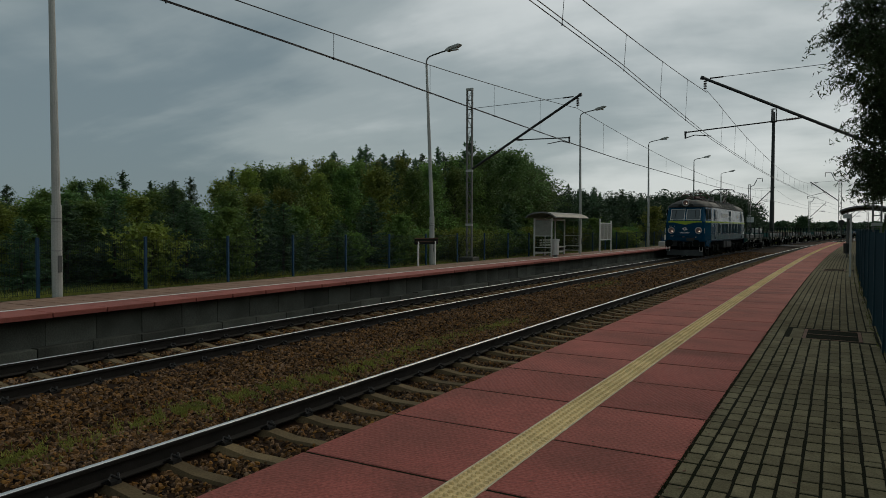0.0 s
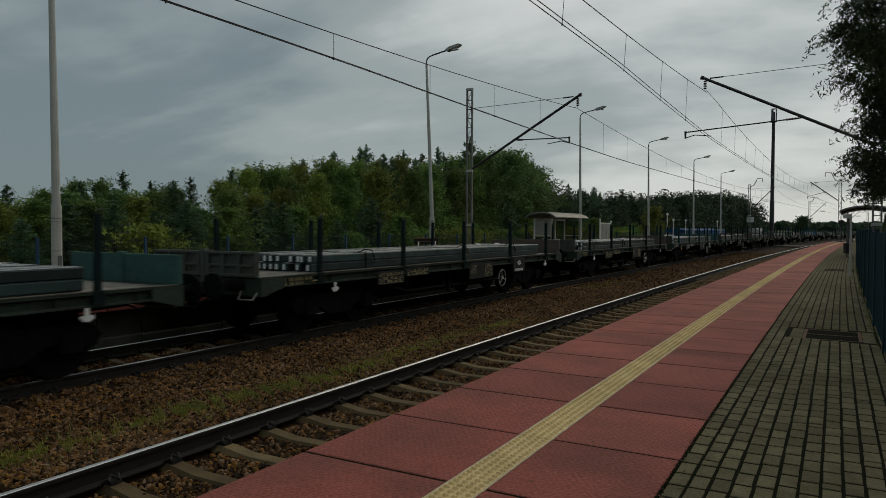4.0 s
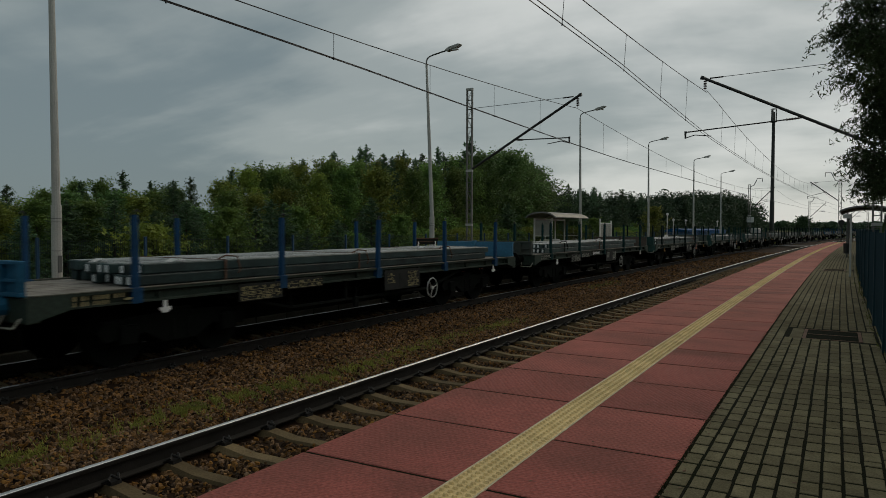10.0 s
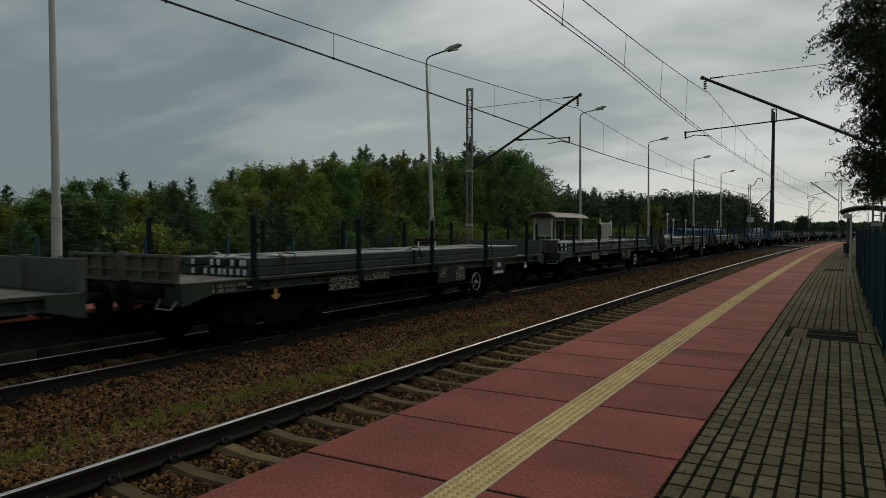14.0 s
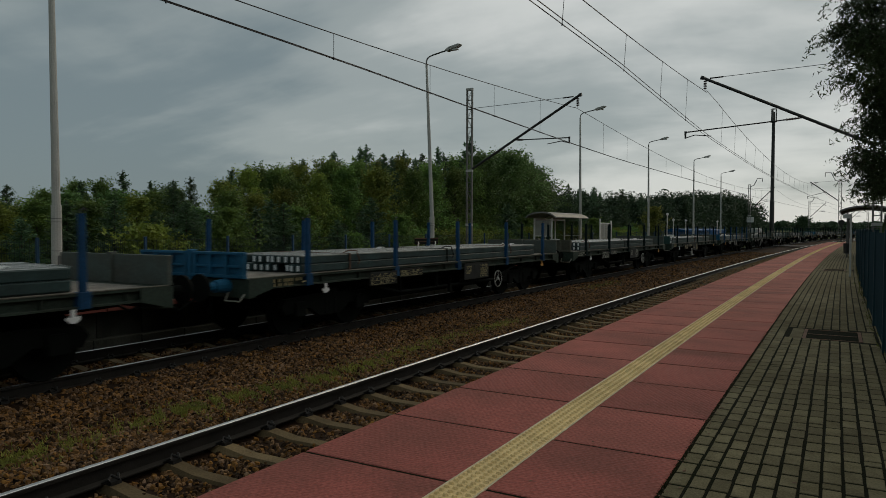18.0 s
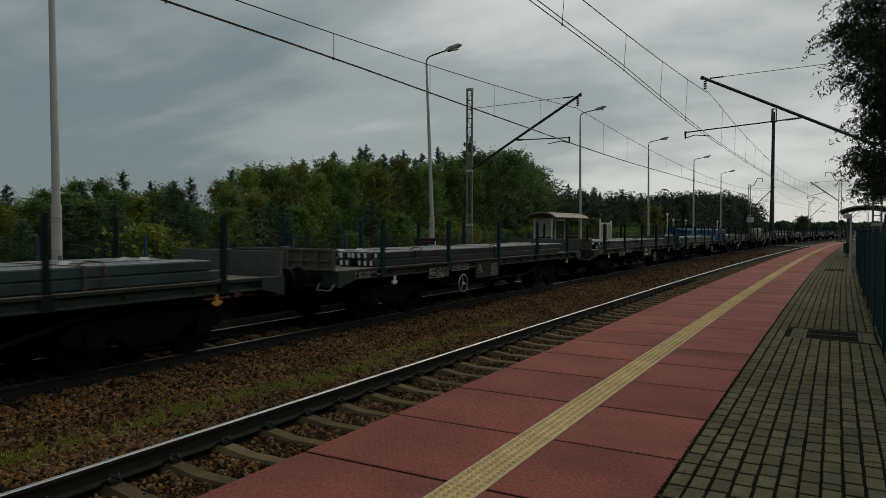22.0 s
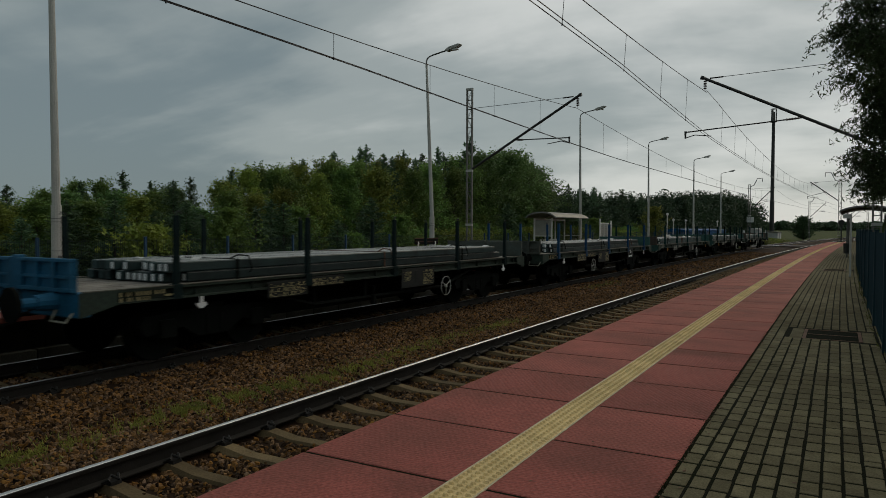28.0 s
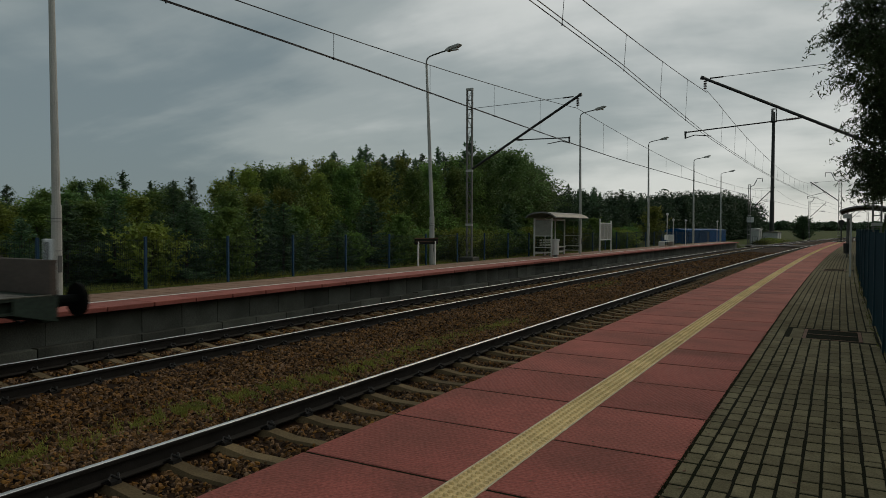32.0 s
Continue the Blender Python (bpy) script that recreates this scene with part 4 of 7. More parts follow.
# ---- station furniture, far platform ----
def shelter(m, label, L=7.6, D=1.5, h=2.15, sheet="poster", steel="pale", cover="awning"):
    """Open waiting shelter with an arched roof; its open side faces local +x."""
    t = thing("waiting_shelter", label, "shelter", "waiting shelters", m=m)
    for y in (-L / 2, -L / 6, L / 6, L / 2):
        for x in (-D / 2, D / 2) if abs(y) > L / 3 else (-D / 2,):
            bm = bmesh.new()
            box(bm, x - 0.035, x + 0.035, y - 0.035, y + 0.035, 0, h, None, 0.006)
            part("column", bm, M[steel], t)
    bm = bmesh.new()
    n, top, bot = 10, [], []
    for i in range(n + 1):
        a = math.pi * (0.12 + 0.76 * i / n)
        x, z = -math.cos(a) / math.cos(math.pi * 0.12) * (D / 2 + 0.35), h + 0.02 + (math.sin(a) - math.sin(math.pi * .12)) * 0.42
        top.append((x, z + 0.04))
        bot.append((x, z))
    prism(bm, top + bot[::-1], "y", -L / 2 - 0.35, L / 2 + 0.35)
    part("roof", bm, M[cover], t, "curved dull translucent roof sheet")
    for y in (-L / 2 - 0.36, 0, L / 2 + 0.36):
        bm = bmesh.new()
        tube(bm, [(x, y, z - 0.02) for x, z in bot], 0.03, 6)
        part("roof_hoop", bm, M["galv"], t)
    bays = 2 if sheet else 0
    for k in range(bays):
        bm = bmesh.new()
        y0 = -L / 2 + 0.06 + k * (L - 0.06) / bays
        box(bm, -D / 2 - 0.006, -D / 2 + 0.006, y0, y0 + (L - 0.06) / bays - 0.06, 0.22, h - 0.12)
        g = part("pane", bm, M["shelter_glass"], t, "clear glazed back panel")
        g.visible_shadow = False
    for y in (-L / 2, L / 2) if sheet else ():
        bm = bmesh.new()
        box(bm, -D / 2 + 0.05, D / 2 - 0.05, y - 0.006, y + 0.006, 1.05, h - 0.10)
        part("side_sheet", bm, M[sheet if y < 0 else "shelter_glass"], t, "pale side sheet" if y < 0 else "clear glazed side").visible_shadow = False
        bm = bmesh.new()
        box(bm, -D / 2 + 0.05, D / 2 - 0.05, y - 0.004, y + 0.004, 0.22, 1.02)
        g = part("side_pane", bm, M["shelter_glass"], t)
        g.visible_shadow = False
        bm = bmesh.new()
        for z in (0.2, 0.45, 1.04):
            box(bm, -D / 2 + 0.04, D / 2 - 0.04, y - 0.02, y + 0.02, z, z + 0.04)
        part("side_rail", bm, M["pale"], t)
    bm = bmesh.new()
    box(bm, -D / 2 - 0.03, -D / 2 + 0.03, -L / 2, L / 2, 0.10, 0.2)
    box(bm, -D / 2 - 0.03, -D / 2 + 0.03, -L / 2, L / 2, h - 0.1, h - 0.02)
    part("back_rail", bm, M[steel], t)
    return t


def bench(m, L=1.9):
    t = thing("bench", "pale grey slatted metal bench inside the shelter", "bench", m=m)
    for k in range(4):
        bm = bmesh.new()
        box(bm, -0.02 + k * 0.11, 0.07 + k * 0.11, -L / 2, L / 2, 0.42, 0.455, None, 0.006)
        part("seat_slat", bm, M["pale"], t)
    for k in range(3):
        bm = bmesh.new()
        box(bm, -0.09, -0.06, -L / 2, L / 2, 0.52 + k * 0.13, 0.61 + k * 0.13, None, 0.006)
        part("back_slat", bm, M["pale"], t)
    for y in (-L * 0.38, L * 0.38):
        bm = bmesh.new()
        tube(bm, [(0.36, y, 0), (0.33, y, 0.41)], 0.022, 6)
        tube(bm, [(0.0, y, 0), (0.0, y, 0.42), (-0.055, y, 0.92)], 0.022, 6)
        box(bm, -0.02, 0.40, y - 0.02, y + 0.02, 0.38, 0.415)
        part("leg", bm, M["galv"], t)
    return t


shelter(T(-13.35, 35.3, PF), "open waiting shelter with white posts and an arched roof", 4.3, 0.95, 1.98)
bench(T(-13.68, 35.0, PF), 2.6)
bin_ = thing("litter_bin", "small pale metal litter bin beside the shelter", "bin", m=T(-12.75, 33.4, PF))
bm = bmesh.new()
tube(bm, [(0, 0, 0.10), (0, 0, 0.80), (0, 0, 0.82), (0, 0, 0.90)], [0.16, 0.19, 0.21, 0.21], 12)
part("body", bm, M["pale"], bin_)
bm = bmesh.new()
tube(bm, [(0, 0, 0), (0, 0, 0.12)], [0.14, 0.05], 10)
part("foot", bm, M["galv"], bin_)

info = thing("notice_board", "timetable notice board on two pale posts", "notice board", m=T(-13.0, 42.3, PF))
for y in (-1.10, 1.10):
    bm = bmesh.new()
    box(bm, -0.04, 0.04, y - 0.045, y + 0.045, 0, 2.05 if y < 0 else 1.95, None, 0.008)
    part("post", bm, M["pale"], info)
bm = bmesh.new()
for z in (0.72, 1.74):
    box(bm, -0.03, 0.03, -1.055, 1.055, z, z + 0.07, None, 0.006)
for y in (-0.36, 0.36):
    box(bm, -0.03, 0.03, y - 0.03, y + 0.03, 0.79, 1.74)
part("frame", bm, M["pale"], info)
for y in (-0.72, 0.0, 0.72):
    bm = bmesh.new()
    box(bm, -0.012, 0.012, y - 0.29, y + 0.29, 0.80, 1.73)
    part("sheet", bm, M["poster"], info, "faded printed sheet")
    bm = bmesh.new()
    for k in range(7):
        box(bm, 0.0125, 0.016, y - 0.15, y + 0.10 + 0.05 * (k % 2), 0.90 + k * 0.11, 0.93 + k * 0.11)
    part("print", bm, M["galv"], info)

sb = thing("station_sign", "dark name board on two white posts", "station sign", m=T(-13.85, 22.75, PF))
for y in (-0.62, 0.62):
    bm = bmesh.new()
    box(bm, -0.03, 0.03, y - 0.04, y + 0.04, 0, 0.93, None, 0.006)
    part("post", bm, M["white"], sb)
bm = bmesh.new()
box(bm, -0.02, 0.02, -0.85, 0.85, 0.82, 1.04, None, 0.008)
part("board", bm, M["under"], sb)
bm = bmesh.new()
box(bm, 0.021, 0.024, -0.82, 0.82, 0.925, 0.935)
box(bm, -0.025, 0.025, -0.86, 0.86, 1.04, 1.06)
part("trim", bm, M["rust"], sb)

for X, s, h, w in ((-13.4, 59.6, 2.8, 0.03), (-13.4, 61.7, 2.35, 0.028), (-13.4, 66.4, 2.35, 0.03), (-13.6, 82.0, 2.4, 0.03)):
    t = thing("sign_post", "slim white post with a small sign plate", "sign post", "platform sign posts", m=T(X, s, PF))
    bm = bmesh.new()
    tube(bm, [(0, 0, 0), (0, 0, h)], w, 8)
    part("post", bm, M["white"], t)
    bm = bmesh.new()
    box(bm, 0.02, 0.06, -0.11, 0.11, h - 0.20, h - 0.05, pose(0, 0, 0, 0, 0, -60), 0.006)
    part("plate", bm, M["pale"], t)
t = thing("seat_row", "pale platform bench with a solid side panel", "bench", m=T(-13.4, 59.5, PF))
for y, hh in ((-1.6, 0.40), (1.5, 0.95)):
    bm = bmesh.new()
    box(bm, -0.25, 0.25, y - 0.05, y + 0.05, 0, hh, None, 0.01)
    part("side_panel", bm, M["pale"], t)
bm = bmesh.new()
box(bm, -0.25, 0.25, -1.55, 1.45, 0.36, 0.42, None, 0.01)
part("seat", bm, M["pale"], t)
bm = bmesh.new()
box(bm, -0.25, -0.2, 0.2, 1.45, 0.5, 0.95, None, 0.01)
part("backrest", bm, M["pale"], t)

t = thing("sign_post", "pale rectangular plate on a dark post by the crossing", "sign post", m=T(-13.2, 101, -0.3))
bm = bmesh.new()
tube(bm, [(0, 0, -0.2), (0, 0, 3.9)], 0.06, 8)
part("post", bm, M["dark_steel"], t)
bm = bmesh.new()
box(bm, -0.45, 0.45, -0.08, -0.05, 3.2, 3.9, None, 0.01)
part("plate", bm, M["pale"], t)
t = thing("railing", "low dark steel railing beside the crossing", "railing", m=T(-12.6, 103, -0.3))
for k in range(9):
    bm = bmesh.new()
    box(bm, -1.2 + k * 0.3 - 0.02, -1.2 + k * 0.3 + 0.02, -0.02, 0.02, 0, 1.25)
    part("bar", bm, M["dark_steel"], t)
for z in (0.25, 1.2):
    bm = bmesh.new()
    box(bm, -1.25, 1.25, -0.025, 0.025, z, z + 0.05)
    part("rail_bar", bm, M["dark_steel"], t)

# ---- near platform, down the line ----
gp = thing("marker_post", "square pale painted marker post on the paving", "marker post", m=T(0.27, 23.2, PN))
bm = bmesh.new()
box(bm, -0.026, 0.026, -0.026, 0.026, 0, 1.78, None, 0.006)
part("post", bm, M["pale"], gp)
bm = bmesh.new()
box(bm, -0.031, 0.031, -0.031, 0.031, 1.78, 1.80, None, 0.004)
part("cap", bm, M["galv"], gp)
shelter(T(0.95, 42.0, PN, 180), "open waiting shelter with an arched roof beside the fence", 6.0, 1.7, 2.2, None, "galv", "dark_steel")
nb = thing("hanging_sign", "small pale sign plate fixed to the shelter roof edge", "sign", m=T(0.10, 38.75, PN))
bm = bmesh.new()
box(bm, -0.20, 0.18, -0.02, 0.02, 1.90, 2.10, None, 0.006)
part("plate", bm, M["pale"], nb)
bm = bmesh.new()
for x in (-0.1, 0.1):
    tube(bm, [(x, 0, 2.08), (x + 0.2, 0.2, 2.24)], 0.012, 5)
part("hanger", bm, M["galv"], nb)
lb = thing("litter_bin", "dark metal litter bin on a post at the paving edge", "bin", m=T(0.10, 33.0, PN))
bm = bmesh.new()
tube(bm, [(0.03, 0, 0.38), (0.03, 0, 0.80)], [0.10, 0.12], 12)
part("body", bm, M["dark_steel"], lb)
bm = bmesh.new()
tube(bm, [(0.17, 0, 0), (0.17, 0, 1.05)], 0.03, 8)
part("post", bm, M["dark_steel"], lb)
sg = thing("signal_box", "dark round signal lamp unit on a short post beyond the platform", "signal", m=T(-1.75, 87.2, 0))
bm = bmesh.new()
tube(bm, [(0, 0, 0), (0, 0, 2.4)], 0.05, 8)
part("post", bm, M["dark_steel"], sg)
bm = bmesh.new()
disc(bm, (0, -0.05, 2.75), (0, 1, 0), 0.30, 0.10, 16)
box(bm, -0.12, 0.12, -0.06, 0.06, 2.2, 2.5)
part("disc", bm, M["dark_steel"], sg)


# ---- the train ----
# metres by which the train lags behind a steady run, second by second: it surges and checks a little
LAG = (0, 0, 0.07, 0.0, 0.0, 0.05, 0.15, 0.13, 0.05, -0.02, -0.05, -0.03, -0.68, -0.72, -0.07, -0.10, -0.12, -0.12, -0.76, -0.20, -0.13, -0.18, -0.25, 0.40, 0.30, 0.36, 0.28, 0.18, 0.09, 0.12, -0.55, -0.72, 0.06)


def travel(t):
    u = t - 3.0
    return 18.8 * u + 0.007 * u * u - LAG[round(t)]


TIMES = [float(i) for i in range(33)]


def rows_for(s_ref):
    """Poses along the far track of a vehicle whose centre is at s_ref at 3 s."""
    return [(t, T(FAR, s_ref - travel(t))) for t in TIMES]


MOVERS = []


def loft(bm, rings):
    prev = None
    for ringp in rings:
        cur = [bm.verts.new(p) for p in ringp]
        if prev:
            n = len(cur)
            for i in range(n):
                bm.faces.new((prev[i], prev[(i + 1) % n], cur[(i + 1) % n], cur[i]))
        else:
            bm.faces.new(cur[::-1])
        prev = cur
    bm.faces.new(prev)


def rounded(hl, hw, r, z, n=5):
    pts = []
    for cx, cy, a0 in ((hw - r, hl - r, 0), (-hw + r, hl - r, 90), (-hw + r, -hl + r, 180), (hw - r, -hl + r, 270)):
        for i in range(n + 1):
            a = radians(a0 + 90 * i / n)
            pts.append((cx + r * math.cos(a), cy + r * math.sin(a), z))
    return pts


def nosed(hl, hw, z, taper=0.17, length=1.35, r=0.22, n=4):
    """A plan outline whose ends draw in towards the cab fronts."""
    pts = []
    e = hw - taper
    for sx, sy in ((1, 1), (-1, 1), (-1, -1), (1, -1)):
        corner = [(sx * hw, sy * (hl - length))]
        for i in range(n + 1):
            a = radians(12 + 78 * i / n)
            corner.append((sx * (e - r + r * math.cos(a)), sy * (hl - r + r * math.sin(a))))
        if sx * sy < 0:
            corner = corner[::-1]
        pts += [(x, y, z) for x, y in corner]
    return pts


def emblem(bm, m, h, n_letters, letter_h, gap, below=False):
    """A plain lozenge swirl and a row of blocks standing for lettering, flat in local yz, facing +x."""
    def put(poly):
        A = [bm.verts.new(m @ Vector((0.0, y, z))) for y, z in poly]
        B = [bm.verts.new(m @ Vector((0.004, y, z))) for y, z in poly]
        k = len(poly)
        for i in range(k):
            bm.faces.new((A[i], A[(i + 1) % k], B[(i + 1) % k], B[i]))
        bm.faces.new(B)
        bm.faces.new(A[::-1])
    q = h / 2
    for f in (q, -q):
        put([(-1.3 * f, 0.26 * f), (-0.50 * f, 0.50 * f), (-0.20 * f, 0.26 * f), (-0.42 * f, -0.02 * f), (-0.08 * f, -0.38 * f), (0.55 * f, -0.68 * f), (-0.32 * f, -0.70 * f)])
    w = letter_h * 0.62
    y0, z0 = (-n_letters * (w + gap) / 2, -q - letter_h * 1.7) if below else (q * 1.5, -letter_h / 2)
    for k in range(n_letters):
        y = y0 + k * (w + gap)
        put([(y, z0), (y + w, z0), (y + w, z0 + letter_h), (y, z0 + letter_h)])


def bars(bm, m, w, h, rows, seed, thick=0.004):
    """Unreadable stencilling: rows of short bars, flat in local yz, facing +x."""
    r = random.Random(seed)
    rh = h / rows
    for i in range(rows):
        y = -w / 2
        while y < w / 2 - 0.02:
            l = min(r.choice((0.012, 0.02, 0.03)), w / 2 - y)
            z = h / 2 - (i + 0.5) * rh
            if r.random() < 0.72:
                lo, hi = r.choice(((-0.28, 0.28), (-0.28, 0.28), (-0.28, -0.10), (0.08, 0.28)))
                vs = box(bm, 0, thick, y, y + l, z + rh * lo, z + rh * hi)
                bmesh.ops.transform(bm, matrix=m, verts=vs)
            y += l + r.uniform(0.010, 0.022)
        # thin frame line under each row
        vs = box(bm, 0, thick, -w / 2, w / 2 - r.choice((0, 0, 0.2)) * w, h / 2 - (i + 1) * rh, h / 2 - (i + 1) * rh + 0.008)
        bmesh.ops.transform(bm, matrix=m, verts=vs)


def pantograph(parent, y0, raised, mat):
    zb = 4.02
    bm = bmesh.new()
    for x in (-0.55, 0.55):
        box(bm, x - 0.04, x + 0.04, y0 - 1.05, y0 + 1.05, zb, zb + 0.08)
    for y in (-0.95, 0.0, 0.95):
        box(bm, -0.6, 0.6, y0 + y - 0.04, y0 + y + 0.04, zb + 0.081, zb + 0.15)
    part("panto_base", bm, mat, parent)
    for x in (-0.55, 0.55):
        for y in (-0.9, 0.9):
            bm = bmesh.new()
            for k in range(4):
                disc(bm, (x, y0 + y, zb - 0.20 + k * 0.05), (0, 0, 1), 0.075, 0.03, 10)
            tube(bm, [(x, y0 + y, zb - 0.26), (x, y0 + y, zb)], 0.045, 8)
            part("insulator", bm, M["insul"], parent)
    if raised:
        foot, knee, head = (y0 - 0.35, zb + 0.2), (y0 + 1.10, zb + 0.78), (y0 - 0.30, 5.31)
    else:
        foot, knee, head = (y0 - 0.6, zb + 0.2), (y0 + 1.05, zb + 0.30), (y0 - 0.55, zb + 0.42)
    bm = bmesh.new()
    tube(bm, [(0, foot[0], foot[1]), (0, knee[0], knee[1])], [0.075, 0.06], 8)
    tube(bm, [(0.25, foot[0] - 0.2, foot[1] - 0.02), (0.08, knee[0] + 0.1, knee[1] + 0.06)], 0.018, 6)
    part("lower_arm", bm, mat if not raised else M["dark_steel"], parent)
    bm = bmesh.new()
    for x in (-1, 1):
        tube(bm, [(x * 0.09, knee[0], knee[1]), (x * 0.34, head[0], head[1])], 0.024, 6)
    tube(bm, [(-0.2, (knee[0] + head[0]) / 2, (knee[1] + head[1]) / 2), (0.2, (knee[0] + head[0]) / 2, (knee[1] + head[1]) / 2)], 0.018, 6)
    disc(bm, (0, knee[0], knee[1]), (1, 0, 0), 0.10, 0.28, 10)
    part("upper_arm", bm, mat if not raised else M["dark_steel"], parent)
    if not raised:
        for x in (-0.42, 0.42):
            bm = bmesh.new()
            tube(bm, [(x, y0 - 1.0, zb + 0.16), (x * 0.6, y0 - 0.2, zb + 0.34), (x, y0 + 1.0, zb + 0.22)], 0.024, 6)
            tube(bm, [(x, y0 - 0.8, zb + 0.30), (-x, y0 + 0.5, zb + 0.36)], 0.016, 6)
            part("side_strut", bm, mat, parent)
        bm = bmesh.new()
        tube(bm, [(-0.5, y0 + 0.62, zb + 0.12), (-0.5, y0 + 0.62, zb + 0.30), (0.5, y0 + 0.62, zb + 0.30), (0.5, y0 + 0.62, zb + 0.12)], 0.03, 6)
        part("spring_frame", bm, mat, parent)
    for dy in (-0.22, 0.22):
        bm = bmesh.new()
        tube(bm, [(-0.98, head[0] + dy, head[1] - 0.22), (-0.80, head[0] + dy, head[1] + 0.02), (-0.55, head[0] + dy, head[1] + 0.08), (0.55, head[0] + dy, head[1] + 0.08), (0.80, head[0] + dy, head[1] + 0.02), (0.98, head[0] + dy, head[1] - 0.22)], 0.022, 6)
        part("collector_head", bm, mat if not raised else M["dark_steel"], parent)
    for x in (-0.34, 0.34):
        bm = bmesh.new()
        tube(bm, [(x, head[0] - 0.25, head[1] + 0.02), (x, head[0] + 0.25, head[1] + 0.02)], 0.02, 6)
        part("head_frame", bm, mat if not raised else M["dark_steel"], parent)


def wheelset(bm, y, r=0.46, gauge=0.7175):
    for q in (-1, 1):
        disc(bm, (q * (gauge + 0.045), y, r), (1, 0, 0), r, 0.11, 24)
        disc(bm, (q * (gauge - 0.015), y, r), (1, 0, 0), r + 0.028, 0.028, 24)
        disc(bm, (q * (gauge + 0.115), y, r), (1, 0, 0), 0.17, 0.03, 16)
    tube(bm, [(-1.05, y, r), (1.05, y, r)], 0.08, 10)


def buffer_part(parent, x, y, z, way, mat=None):
    bm = bmesh.new()
    tube(bm, [(x, y, z), (x, y + way * 0.30, z)], [0.13, 0.10], 14)
    tube(bm, [(x, y + way * 0.30, z), (x, y + way * 0.56, z)], 0.08, 12)
    b = part("buffer", bm, mat or M["under"], parent)
    bm = bmesh.new()
    disc(bm, (x, y + way * 0.60, z), (0, 1, 0), 0.23, 0.05, 20)
    part("buffer_head", bm, M["under"], b)


loco = thing("electric_locomotive", "blue electric freight locomotive with lime stripe and lit headlamps", "locomotive")
HL = 8.71
bm = bmesh.new()
loft(bm, [nosed(HL - 0.04, 1.46, 1.12), nosed(HL, 1.48, 1.2), nosed(HL, 1.48, 2.45), nosed(HL - 0.42, 1.42, 3.48)])
body = part("body", bm, M["blue"], loco, "glossy dark blue painted body shell")
bm = bmesh.new()
loft(bm, [nosed(HL - 0.36, 1.45, 3.484), nosed(HL - 0.36, 1.45, 3.54), nosed(HL - 0.44, 1.33, 3.72, 0.2, 1.3, 0.4), nosed(HL - 0.70, 1.05, 3.90, 0.25, 1.2, 0.4), nosed(HL - 1.20, 0.55, 4.01, 0.1, 1.0, 0.2)])
part("roof", bm, M["roof"], loco, "grey curved roof with dust")
